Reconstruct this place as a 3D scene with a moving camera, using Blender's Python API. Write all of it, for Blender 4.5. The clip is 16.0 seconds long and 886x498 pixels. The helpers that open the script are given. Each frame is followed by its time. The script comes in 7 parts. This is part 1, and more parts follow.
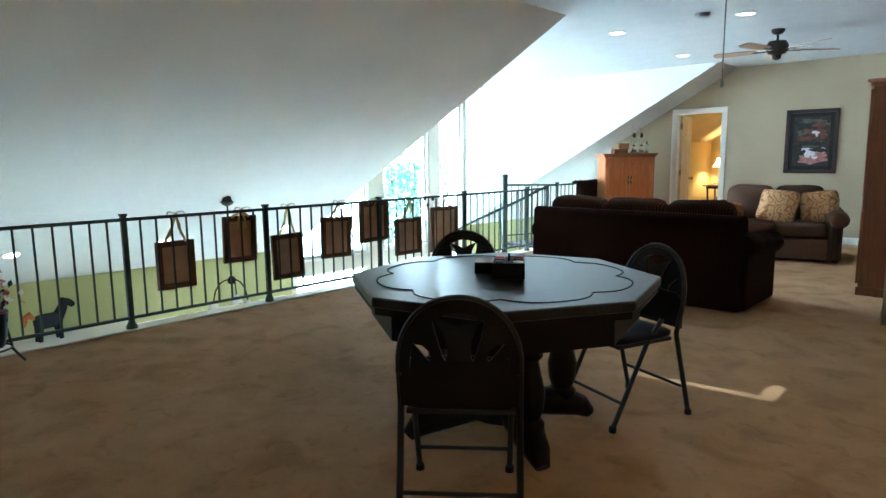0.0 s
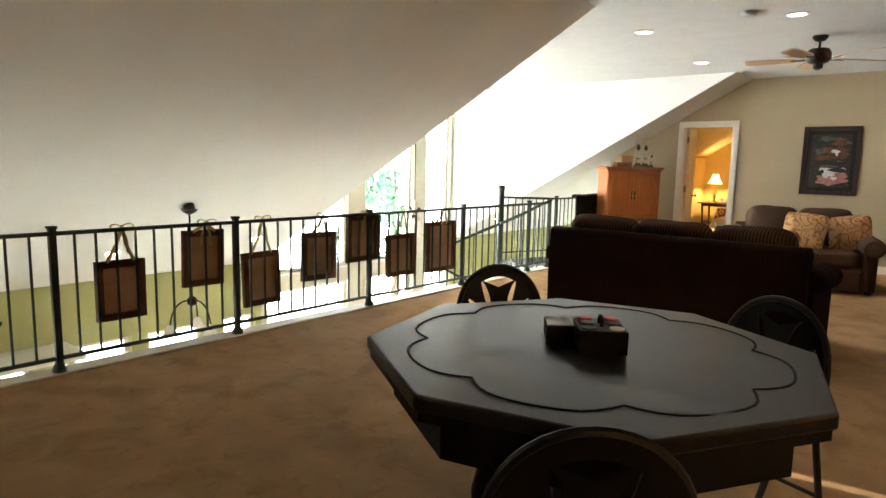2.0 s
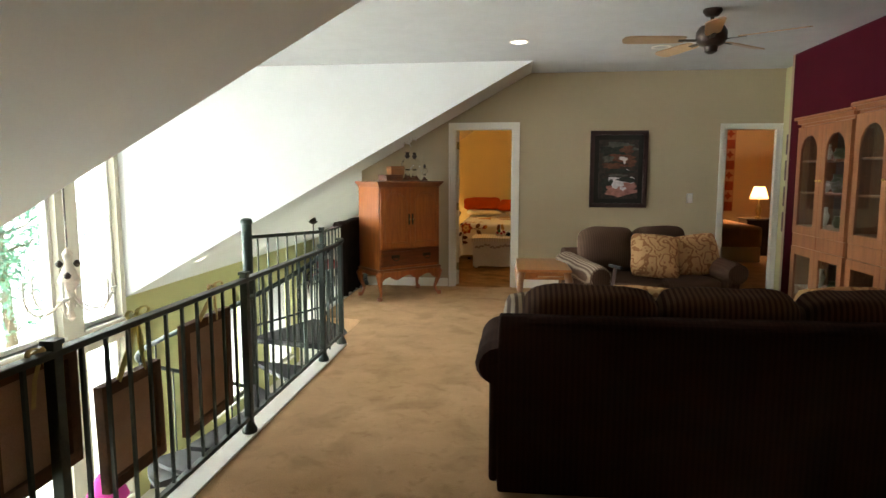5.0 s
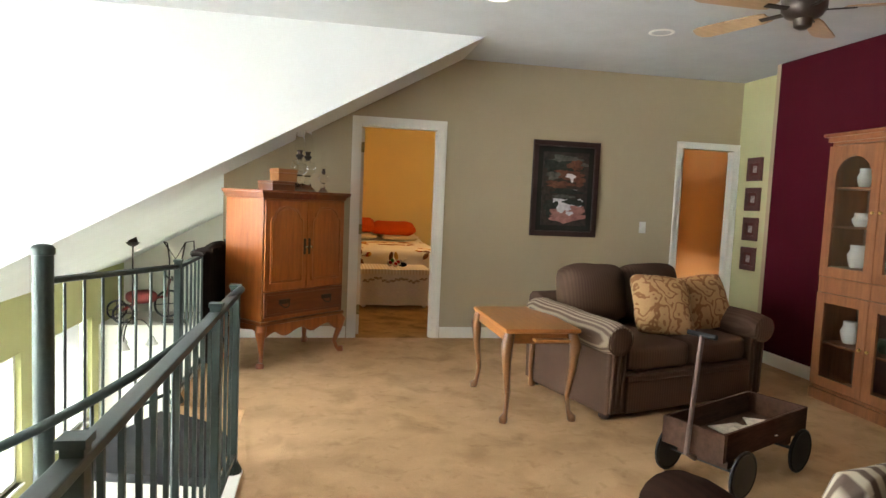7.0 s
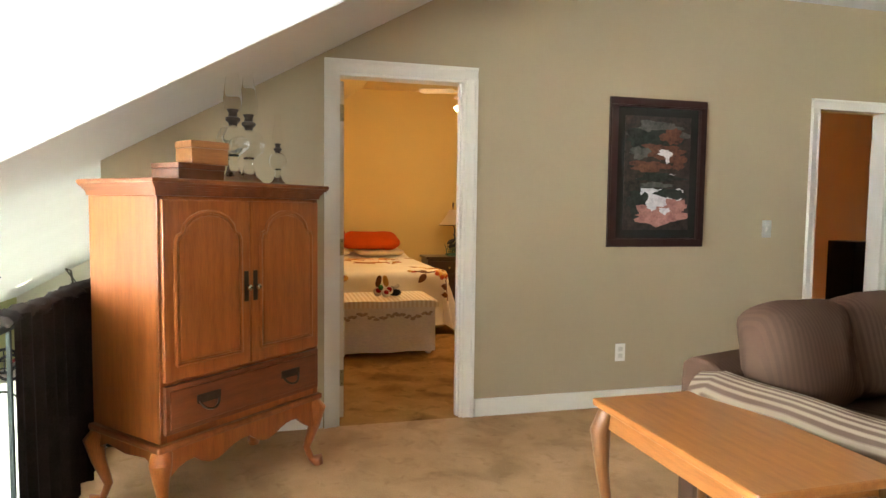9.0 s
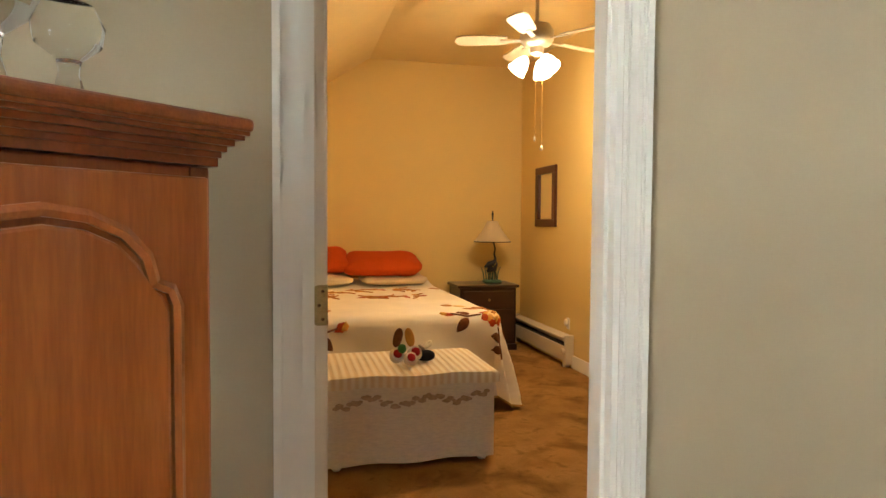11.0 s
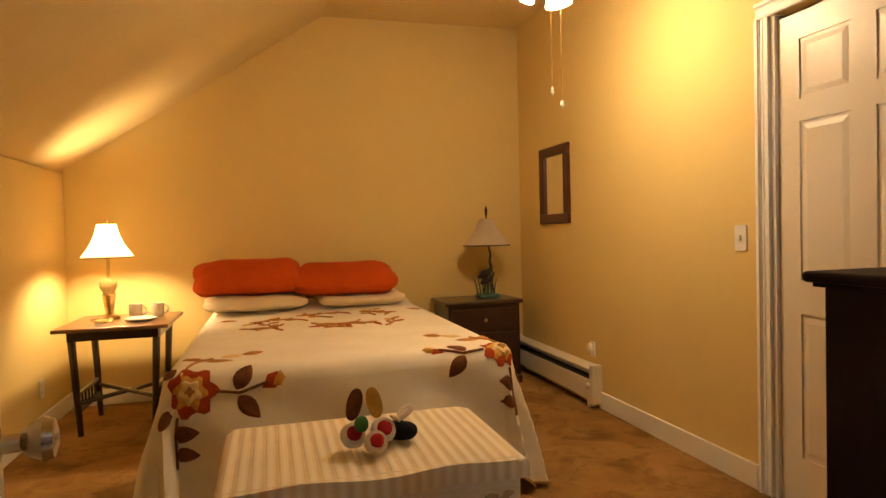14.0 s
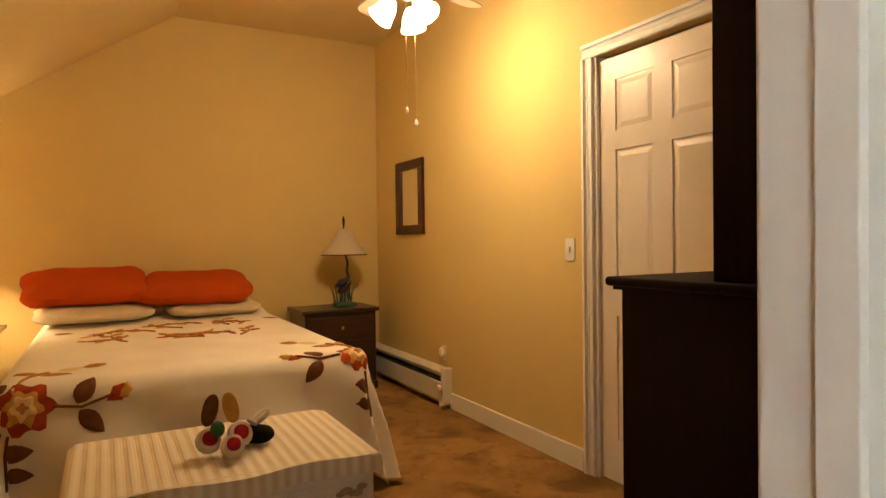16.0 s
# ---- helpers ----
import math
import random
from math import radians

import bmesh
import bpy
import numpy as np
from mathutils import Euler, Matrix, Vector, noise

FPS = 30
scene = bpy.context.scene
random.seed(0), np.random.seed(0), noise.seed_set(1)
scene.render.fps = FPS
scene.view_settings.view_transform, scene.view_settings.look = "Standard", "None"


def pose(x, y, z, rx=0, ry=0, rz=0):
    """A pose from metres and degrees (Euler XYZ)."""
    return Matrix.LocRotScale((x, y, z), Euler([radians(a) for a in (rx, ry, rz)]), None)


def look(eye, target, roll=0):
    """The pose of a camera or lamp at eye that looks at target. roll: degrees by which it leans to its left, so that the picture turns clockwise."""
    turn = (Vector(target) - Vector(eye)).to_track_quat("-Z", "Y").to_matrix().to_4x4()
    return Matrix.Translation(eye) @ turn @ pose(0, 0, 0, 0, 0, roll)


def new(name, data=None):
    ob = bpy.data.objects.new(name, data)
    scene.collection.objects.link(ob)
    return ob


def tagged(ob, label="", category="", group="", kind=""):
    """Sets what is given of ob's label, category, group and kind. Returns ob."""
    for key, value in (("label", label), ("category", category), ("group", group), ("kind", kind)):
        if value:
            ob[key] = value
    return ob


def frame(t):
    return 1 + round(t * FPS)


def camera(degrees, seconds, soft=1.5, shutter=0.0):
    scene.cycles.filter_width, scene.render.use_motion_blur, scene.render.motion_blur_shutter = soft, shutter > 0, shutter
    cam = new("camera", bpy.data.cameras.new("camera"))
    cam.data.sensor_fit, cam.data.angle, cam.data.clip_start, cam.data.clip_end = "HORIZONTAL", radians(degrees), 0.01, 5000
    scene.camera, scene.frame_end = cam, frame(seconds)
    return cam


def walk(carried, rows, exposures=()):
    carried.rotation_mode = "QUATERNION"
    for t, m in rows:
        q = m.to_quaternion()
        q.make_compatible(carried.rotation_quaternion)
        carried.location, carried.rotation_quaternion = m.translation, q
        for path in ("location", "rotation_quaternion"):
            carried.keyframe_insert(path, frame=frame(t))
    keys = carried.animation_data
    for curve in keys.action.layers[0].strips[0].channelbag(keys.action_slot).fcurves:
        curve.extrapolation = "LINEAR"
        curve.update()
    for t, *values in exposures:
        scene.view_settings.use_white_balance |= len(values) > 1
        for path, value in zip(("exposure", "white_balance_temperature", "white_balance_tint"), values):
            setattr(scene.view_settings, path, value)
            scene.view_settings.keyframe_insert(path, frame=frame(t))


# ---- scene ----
cam = camera(71.0, 16.0)
PATH = [
    (0, (4.381, -10.708, 1.312), (3.040, -9.252, 1.026), -0.6),
    (0.5, (4.279, -10.694, 1.300), (2.946, -9.231, 1.014), 0.5),
    (1, (4.167, -10.613, 1.304), (2.845, -9.140, 1.018), 1.1),
    (1.5, (3.964, -10.427, 1.322), (2.656, -8.940, 1.044), 1.5),
    (2, (3.520, -10.217, 1.337), (2.255, -8.691, 1.070), 1.3),
    (2.5, (3.003, -9.979, 1.340), (1.809, -8.395, 1.077), -1.0),
    (3, (2.514, -9.668, 1.342), (1.499, -7.965, 1.077), 0.1),
    (3.5, (2.047, -9.302, 1.387), (1.231, -7.495, 1.119), -0.7),
    (4, (1.576, -8.876, 1.422), (0.956, -6.990, 1.179), 0.4),
    (4.5, (1.142, -8.439, 1.436), (0.711, -6.500, 1.197), -0.4),
    (5, (0.780, -8.006, 1.436), (0.552, -6.033, 1.203), -0.0),
    (7.5, (-0.359, -5.381, 1.329), (0.083, -3.435, 1.188), 1.2),
    (8, (-0.382, -4.798, 1.317), (0.088, -2.859, 1.179), -0.7),
    (8.5, (-0.323, -4.195, 1.309), (0.135, -2.253, 1.168), 0.7),
    (9, (-0.292, -3.591, 1.273), (0.204, -1.658, 1.145), 0.7),
    (11.5, (0.06, -0.939, 1.219), (0.526, 1.005, 1.158), 0.5),
    (12, (0.147, -0.585, 1.177), (0.653, 1.35, 1.144), 2.1),
    (12.5, (0.221, -0.412, 1.176), (0.713, 1.527, 1.138), 1.1),
    (13, (0.271, -0.272, 1.178), (0.792, 1.658, 1.124), 0.1),
    (13.5, (0.274, -0.175, 1.18), (0.811, 1.751, 1.128), -0.3),
    (14, (0.281, -0.087, 1.166), (0.817, 1.84, 1.114), -1.4),
    (14.5, (0.278, -0.08, 1.162), (0.802, 1.85, 1.119), -0.5),
    (15, (0.231, -0.08, 1.161), (0.774, 1.844, 1.129), -0.6),
    (15.5, (0.24, -0.12, 1.167), (0.883, 1.773, 1.141), -0.74),
    (16, (0.233, -0.228, 1.165), (1.191, 1.528, 1.137), -0.7),
]
walk(cam, [(t, look(eye, target, roll)) for t, eye, target, roll in PATH],
     [(0.0, 0.36, 4850, -4), (0.8, 0.34, 5450, 1), (1.6, 0.18, 6900, 9), (2.5, 0.15, 6800, 9), (3.0, 0.1, 6780, 8), (3.5, -0.42, 6750, 7), (5.0, -0.55, 6650, 7), (7.4, -0.15, 6500, 10),
      (8.2, -0.18, 6550, 10), (8.6, -0.05, 6550, 10), (9.0, 0.36, 6550, 10), (11.3, 0.46, 6250, 8), (12.5, 0.12, 6500, 10), (16.0, 0.12, 6500, 10)])

# ---- world, sun and lamps ----
world = bpy.data.worlds.new("sky")
world.use_nodes = True
scene.world = world
_bg = world.node_tree.nodes["Background"]
_sky = world.node_tree.nodes.new("ShaderNodeTexSky")
_sky.sky_type, _sky.sun_disc = "NISHITA", False
SUN_EL = math.atan(0.5)
_sky.sun_elevation, _sky.sun_rotation = SUN_EL, radians(83)
world.node_tree.links.new(_sky.outputs[0], _bg.inputs[0])
_bg.inputs[1].default_value = 0.12
_sd = bpy.data.lights.new("sun", "SUN")
_sd.energy, _sd.angle, _sd.color = 5.0, radians(0.5), (1.0, 0.95, 0.88)
sun = new("sun", _sd)
sun.matrix_world = look((30, -3.4, 15), (0, -7, 0))


def lamp(name, kind, loc, power, colour, size=0.05, target=None, spot=None):
    d = bpy.data.lights.new(name, kind)
    d.energy, d.color = power, colour
    if kind == "AREA":
        d.size = size
    else:
        d.shadow_soft_size = size
    if spot:
        d.spot_size, d.spot_blend = radians(spot), 0.6
    ob = new(name, d)
    ob.matrix_world = look(loc, target) if target else Matrix.Translation(loc)
    return ob


SKY_GLOW = 36.0
WARM = (1.0, 0.68, 0.34)
CANS = [(0.90, -3.97), (0.80, -1.85), (2.26, -3.94), (2.20, -1.45)]
SLOPE_CANS = [(-3.25, -9.05), (-3.3, -7.45), (-3.25, -5.75), (-3.25, -0.45), (-3.35, 4.9)]
for _x, _y in CANS[:3]:
    lamp("can_lamp", "SPOT", (_x, _y, 2.68), 4.5, (1.0, 0.80, 0.58), 0.05, (_x, _y, 0), 120)
lamp("bedside_lamp_bulb", "POINT", (-0.735, 4.37, 1.15), 54, WARM, 0.04)
for _a in (0, 120, 240):
    lamp("fan_bulb", "POINT", (1.60 + 0.10 * math.cos(radians(_a + 50)), 2.63 + 0.10 * math.sin(radians(_a + 50)), 2.245), 20, (1.0, 0.68, 0.37), 0.05)
lamp("far_room_bulb", "POINT", (5.20, 3.93, 1.14), 68, (1.0, 0.60, 0.32), 0.05)

# ---- materials ----
MATS = {}


def mat(name, colour, rough=0.6, metal=0.0, var=0.12, scale=6.0, fine=60.0, bump=0.1, dist=0.002, coords="Object",
        stretch=(1, 1, 1), second=None, glow=None, glow_strength=0.0, transmission=0.0, sheen=0.0, coat=0.0, rand=0.0, spec=None):
    if name in MATS:
        return MATS[name]
    m = bpy.data.materials.new(name)
    m.use_nodes = True
    nt = m.node_tree
    b = nt.nodes["Principled BSDF"]
    N, L = nt.nodes.new, nt.links.new
    b.inputs["Roughness"].default_value, b.inputs["Metallic"].default_value = rough, metal
    b.inputs["Transmission Weight"].default_value = transmission
    b.inputs["Specular IOR Level"].default_value = (0.12 if rough > 0.8 else 0.25 if rough > 0.65 else 0.5) if spec is None else spec
    b.inputs["Sheen Weight"].default_value, b.inputs["Coat Weight"].default_value = sheen, coat
    tc, mp = N("ShaderNodeTexCoord"), N("ShaderNodeMapping")
    mp.inputs["Scale"].default_value = stretch
    L(tc.outputs[coords], mp.inputs["Vector"])
    big, small, mixn = N("ShaderNodeTexNoise"), N("ShaderNodeTexNoise"), N("ShaderNodeMix")
    for n, s, d in ((big, scale, 5), (small, fine, 3)):
        n.inputs["Scale"].default_value, n.inputs["Detail"].default_value = s, d
        L(mp.outputs[0], n.inputs["Vector"])
    addn = N("ShaderNodeMath")
    addn.operation = "MULTIPLY_ADD"
    addn.inputs[1].default_value = 0.6
    half = N("ShaderNodeMath")
    half.operation = "MULTIPLY"
    half.inputs[1].default_value = 0.4
    L(small.outputs[0], half.inputs[0])
    L(big.outputs[0], addn.inputs[0])
    L(half.outputs[0], addn.inputs[2])
    ramp = N("ShaderNodeMapRange")
    ramp.inputs[1].default_value, ramp.inputs[2].default_value = 0.32, 0.68
    L(addn.outputs[0], ramp.inputs[0])
    fac = ramp.outputs[0]
    mixn.data_type = "RGBA"
    lo = tuple(max(0, c * (1 - var)) for c in colour) if second is None else second
    hi = tuple(min(1, c * (1 + var)) for c in colour) if second is None else colour
    mixn.inputs[6].default_value, mixn.inputs[7].default_value = (*lo, 1), (*hi, 1)
    L(fac, mixn.inputs[0])
    colour_out = mixn.outputs[2]
    if rand:
        oi, hsv, mr = N("ShaderNodeObjectInfo"), N("ShaderNodeHueSaturation"), N("ShaderNodeMapRange")
        mr.inputs[3].default_value, mr.inputs[4].default_value = 1 - rand, 1 + rand
        L(oi.outputs["Random"], mr.inputs[0])
        L(mr.outputs[0], hsv.inputs["Value"])
        L(colour_out, hsv.inputs["Color"])
        colour_out = hsv.outputs[0]
    L(colour_out, b.inputs["Base Color"])
    if glow:
        b.inputs["Emission Color"].default_value = (*glow, 1)
        b.inputs["Emission Strength"].default_value = glow_strength
    if bump:
        bp = N("ShaderNodeBump")
        bp.inputs["Strength"].default_value, bp.inputs["Distance"].default_value = bump, dist
        L(addn.outputs[0], bp.inputs["Height"])
        L(bp.outputs[0], b.inputs["Normal"])
    MATS[name] = m
    return m


def striped(name, c1, c2, period, axis, rough=0.85, soft=0.25, bump=0.4, third=None):
    """Cloth with stripes of two colours across one object axis, and a weave."""
    if name in MATS:
        return MATS[name]
    m = mat(name, c1, rough, 0, 0.1, 8, 250, 0.25, 0.002, spec=0.04)
    nt = m.node_tree
    N, L = nt.nodes.new, nt.links.new
    b = nt.nodes["Principled BSDF"]
    old = b.inputs["Base Color"].links[0].from_socket
    tc, sep, mul, sn, mr, mx = N("ShaderNodeTexCoord"), N("ShaderNodeSeparateXYZ"), N("ShaderNodeMath"), N("ShaderNodeMath"), N("ShaderNodeMapRange"), N("ShaderNodeMix")
    L(tc.outputs["Object"], sep.inputs[0])
    mul.operation, sn.operation = "MULTIPLY", "SINE"
    mul.inputs[1].default_value = 2 * math.pi / period
    L(sep.outputs[axis], mul.inputs[0])
    L(mul.outputs[0], sn.inputs[0])
    mr.inputs[1].default_value, mr.inputs[2].default_value = -soft, soft
    L(sn.outputs[0], mr.inputs[0])
    mx.data_type = "RGBA"
    L(mr.outputs[0], mx.inputs[0])
    L(old, mx.inputs[6])
    mx.inputs[7].default_value = (*c2, 1)
    L(mx.outputs[2], b.inputs["Base Color"])
    return m


def wood(name, light, dark, rough=0.35, axis=2, coat=0.2, scale=7.0):
    st = [5.0, 5.0, 5.0]
    st[axis] = 0.45
    return mat(name, light, rough, 0, 0.2, scale, 45, 0.12, 0.001, stretch=st, second=dark, coat=coat)




def pile(name, light, dark, tread):
    """Cut pile carpet: a fine grain, soft shading and darker trodden marks with broken edges."""
    m = mat(name, light, 0.95, 0, 0.1, 5.5, 130, 1.0, 0.012, second=dark, spec=0.03)
    nt = m.node_tree
    N, L = nt.nodes.new, nt.links.new
    b = nt.nodes["Principled BSDF"]
    old = b.inputs["Base Color"].links[0].from_socket
    tc = N("ShaderNodeTexCoord")
    for scale, lo, hi, low in ((3.2, 0.50, 0.66, tread), (0.9, 0.40, 0.62, 1 - (1 - tread) * 0.6), (11.0, 0.56, 0.70, 1 - (1 - tread) * 0.8)):
        nz, mr, mx = N("ShaderNodeTexNoise"), N("ShaderNodeMapRange"), N("ShaderNodeMix")
        nz.inputs["Scale"].default_value, nz.inputs["Detail"].default_value, nz.inputs["Distortion"].default_value = scale, 4.0, 0.6
        mr.inputs[1].default_value, mr.inputs[2].default_value = lo, hi
        mx.data_type, mx.blend_type = "RGBA", "MULTIPLY"
        mx.inputs[7].default_value = (low, low * 0.98, low * 0.94, 1)
        L(tc.outputs["Object"], nz.inputs["Vector"])
        L(nz.outputs[0], mr.inputs[0])
        L(mr.outputs[0], mx.inputs[0])
        L(old, mx.inputs[6])
        old = mx.outputs[2]
    L(old, b.inputs["Base Color"])
    return m


carpet = pile("carpet", (0.55, 0.353, 0.192), (0.425, 0.266, 0.138), 0.80)
carpet_bed = pile("bedroom_carpet", (0.44, 0.255, 0.09), (0.28, 0.150, 0.05), 0.62)
paint_loft = mat("khaki_wall_paint", (0.395, 0.320, 0.205), 0.75, 0, 0.03, 2, 180, 0.12, 0.001)
paint_green = mat("moss_wall_paint", (0.45, 0.44, 0.20), 0.75, 0, 0.04, 2, 180, 0.12, 0.001)
# moss paint made paler: the glare of the windows is put into the colour
paint_daylit = mat("daylit_moss_paint", (0.80, 0.78, 0.68), 0.75, 0, 0.04, 2, 180, 0.12, 0.001)
# khaki wall of the recess, with greenish daylight mixed into its colour
paint_recess = mat("daylit_khaki_paint", (0.50, 0.48, 0.26), 0.75, 0, 0.04, 2, 180, 0.12, 0.001)
paint_cream = mat("cream_dormer_paint", (0.66, 0.62, 0.50), 0.75, 0, 0.03, 2, 180, 0.12, 0.001)
paint_red = mat("maroon_wall_paint", (0.050, 0.004, 0.009), 0.8, 0, 0.1, 2, 180, 0.12, 0.001, spec=0.05)
paint_bed = mat("cream_wall_paint", (0.68, 0.515, 0.205), 0.7, 0, 0.03, 2, 180, 0.12, 0.001)
paint_far = mat("peach_wall_paint", (0.72, 0.52, 0.32), 0.7, 0, 0.03, 2, 180, 0.12, 0.001)
# white ceiling greyed: the fall-off of light from the dormer is in the colour
ceil_dimmed = mat("textured_ceiling_dimmed", (0.52, 0.52, 0.50), 0.9, 0, 0.05, 5, 55, 0.35, 0.006)
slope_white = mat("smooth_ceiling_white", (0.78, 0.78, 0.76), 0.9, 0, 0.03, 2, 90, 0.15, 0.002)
bed_ceiling = mat("cream_ceiling", (0.68, 0.54, 0.27), 0.85, 0, 0.04, 3, 90, 0.15, 0.002)
trim_white = mat("trim_white", (0.80, 0.77, 0.69), 0.42, 0, 0.03, 2, 40, 0.0)
door_white = mat("door_white", (0.70, 0.61, 0.47), 0.35, 0, 0.03, 4, 60, 0.05, 0.001)
iron = mat("green_black_iron", (0.030, 0.042, 0.036), 0.42, 0.3, 0.3, 12, 90, 0.15, 0.001)
dark_iron = mat("black_steel", (0.007, 0.007, 0.008), 0.5, 0.1, 0.3, 12, 90, 0.1, 0.001)
brass = mat("aged_brass", (0.55, 0.40, 0.16), 0.3, 1.0, 0.2, 15, 120, 0.08, 0.0005)
chrome = mat("worn_nickel", (0.62, 0.57, 0.48), 0.2, 1.0, 0.1, 15, 120, 0.03, 0.0005)
plastic_white = mat("white_plastic", (0.78, 0.76, 0.70), 0.4, 0, 0.02, 5, 60, 0.02)
glass = mat("clear_glass", (0.95, 0.97, 0.96), 0.03, 0, 0.01, 3, 40, 0.0, transmission=1.0)
stone_pale = mat("pale_floor_tile", (0.74, 0.71, 0.64), 0.35, 0, 0.1, 2, 40, 0.08)
sky_glow = mat("bright_overcast", (0.8, 0.85, 0.9), 1.0, 0, 0.02, 0.3, 4, 0.0, glow=(0.92, 0.97, 1.0), glow_strength=SKY_GLOW)
can_glow = mat("lit_downlight", (0.9, 0.8, 0.7), 0.5, 0, 0.02, glow=(1.0, 0.90, 0.76), glow_strength=9.0, bump=0)
leaf = mat("tree_leaf", (0.09, 0.24, 0.17), 0.6, 0, 0.4, 3, 30, 0.1, rand=0.3)
bark = mat("tree_bark", (0.12, 0.09, 0.06), 0.9, 0, 0.3, 8, 40, 0.5, 0.01)

# ---- builders ----


def link(name, bm, material, smooth=False):
    me = bpy.data.meshes.new(name)
    bmesh.ops.recalc_face_normals(bm, faces=bm.faces)
    bm.to_mesh(me)
    bm.free()
    mats = material if isinstance(material, (list, tuple)) else [material]
    for m in mats:
        me.materials.append(m)
    if smooth:
        for p in me.polygons:
            p.use_smooth = True
        me.set_sharp_from_angle(angle=radians(40))
    return new(name, me)


def part(name, bm, material, parent, label="", smooth=False):
    ob = link(name, bm, material, smooth)
    ob.parent = parent
    if label:
        tagged(ob, label)
    return ob


def share(name, ob, parent, m):
    """Another part on the same mesh, at its own pose."""
    o = new(name, ob.data)
    o.parent = parent
    o.matrix_basis = m
    return o


def thing(name, m, label, category, group="", kind=""):
    ob = new(name)
    ob.empty_display_size = 0.1
    ob.matrix_basis = m
    return tagged(ob, label, category, group, kind)


def setting(name, bm, material, label, category, smooth=False):
    return tagged(link(name, bm, material, smooth), label, category, kind="structure")


def box(bm, x0, x1, y0, y1, z0, z1, m=None):
    vs = [bm.verts.new((x, y, z)) for x in (x0, x1) for y in (y0, y1) for z in (z0, z1)]
    if m:
        for v in vs:
            v.co = m @ v.co
    for f in ((0, 1, 3, 2), (4, 6, 7, 5), (0, 4, 5, 1), (2, 3, 7, 6), (0, 2, 6, 4), (1, 5, 7, 3)):
        bm.faces.new([vs[i] for i in f])
    return vs


def bbox(x0, x1, y0, y1, z0, z1, r=0.0, seg=2, m=None):
    bm = bmesh.new()
    box(bm, x0, x1, y0, y1, z0, z1)
    if r:
        bmesh.ops.bevel(bm, geom=bm.edges[:], offset=r, segments=seg, profile=0.5, affect="EDGES")
    if m:
        bmesh.ops.transform(bm, matrix=m, verts=bm.verts)
    return bm


def prism(pts, z0, z1, m=None, r=0.0):
    """A polygon (x, y) pulled up from z0 to z1."""
    bm = bmesh.new()
    a = [bm.verts.new((x, y, z0)) for x, y in pts]
    b = [bm.verts.new((x, y, z1)) for x, y in pts]
    n = len(pts)
    bm.faces.new(a[::-1])
    bm.faces.new(b)
    for i in range(n):
        bm.faces.new((a[i], a[(i + 1) % n], b[(i + 1) % n], b[i]))
    if r:
        bmesh.ops.bevel(bm, geom=bm.edges[:], offset=r, segments=2, profile=0.5, affect="EDGES")
    if m:
        bmesh.ops.transform(bm, matrix=m, verts=bm.verts)
    return bm


def lathe(profile, seg=20, bm=None, m=None, caps=True):
    bm = bm or bmesh.new()
    rings = []
    for r, z in profile:
        ring = []
        for i in range(seg):
            a = 2 * math.pi * i / seg
            co = Vector((r * math.cos(a), r * math.sin(a), z))
            ring.append(bm.verts.new(m @ co if m else co))
        rings.append(ring)
    for p, q in zip(rings, rings[1:]):
        for i in range(seg):
            bm.faces.new((p[i], p[(i + 1) % seg], q[(i + 1) % seg], q[i]))
    for ring in (rings[0], rings[-1]) if caps else ():
        bm.faces.new(ring)
    return bm


def tube(pts, r, seg=8, bm=None, radii=None, flat=1.0):
    """A round bar along a line of points."""
    bm = bm or bmesh.new()
    pts = [Vector(p) for p in pts]
    rings = []
    side = None
    for i, p in enumerate(pts):
        d = (pts[min(i + 1, len(pts) - 1)] - pts[max(i - 1, 0)]).normalized()
        if side is None:
            side = d.cross(Vector((0, 0, 1)) if abs(d.z) < 0.9 else Vector((1, 0, 0))).normalized()
        side = (side - d * side.dot(d)).normalized()
        up = side.cross(d)
        rr = radii[i] if radii else r
        rings.append([bm.verts.new(p + rr * (math.cos(2 * math.pi * k / seg) * side + flat * math.sin(2 * math.pi * k / seg) * up)) for k in range(seg)])
    for a, b in zip(rings, rings[1:]):
        for k in range(seg):
            bm.faces.new((a[k], a[(k + 1) % seg], b[(k + 1) % seg], b[k]))
    bm.faces.new(rings[0])
    bm.faces.new(rings[-1])
    return bm


def bezier(p0, p1, p2, p3, n=10):
    out = []
    for i in range(n + 1):
        t = i / n
        out.append(tuple((1 - t) ** 3 * a + 3 * (1 - t) ** 2 * t * b + 3 * (1 - t) * t * t * c + t ** 3 * d for a, b, c, d in zip(p0, p1, p2, p3)))
    return out


def cushion(sx, sy, sz, n=14, power=4.0, puff=0.5, lump=0.0, seed=0.0, m=None):
    """A stuffed cushion: a rounded block of that size, centred, fuller in the middle."""
    bm = bmesh.new()
    bmesh.ops.create_cube(bm, size=2)
    bmesh.ops.subdivide_edges(bm, edges=bm.edges[:], cuts=n, use_grid_fill=True)
    for v in bm.verts:
        x, y, z = v.co
        k = (abs(x) ** power + abs(y) ** power + abs(z) ** power) ** (-1 / power) * max(abs(x), abs(y), abs(z))
        x, y, z = x * k, y * k, z * k
        fat = 1 - puff * (max(abs(x), abs(y)) ** 3)
        c = Vector((x * sx / 2, y * sy / 2, z * sz / 2 * fat))
        if lump:
            c *= 1 + lump * noise.noise(c * 7 + Vector((seed, 0, 0)))
        v.co = c
    if m:
        bmesh.ops.transform(bm, matrix=m, verts=bm.verts)
    return bm


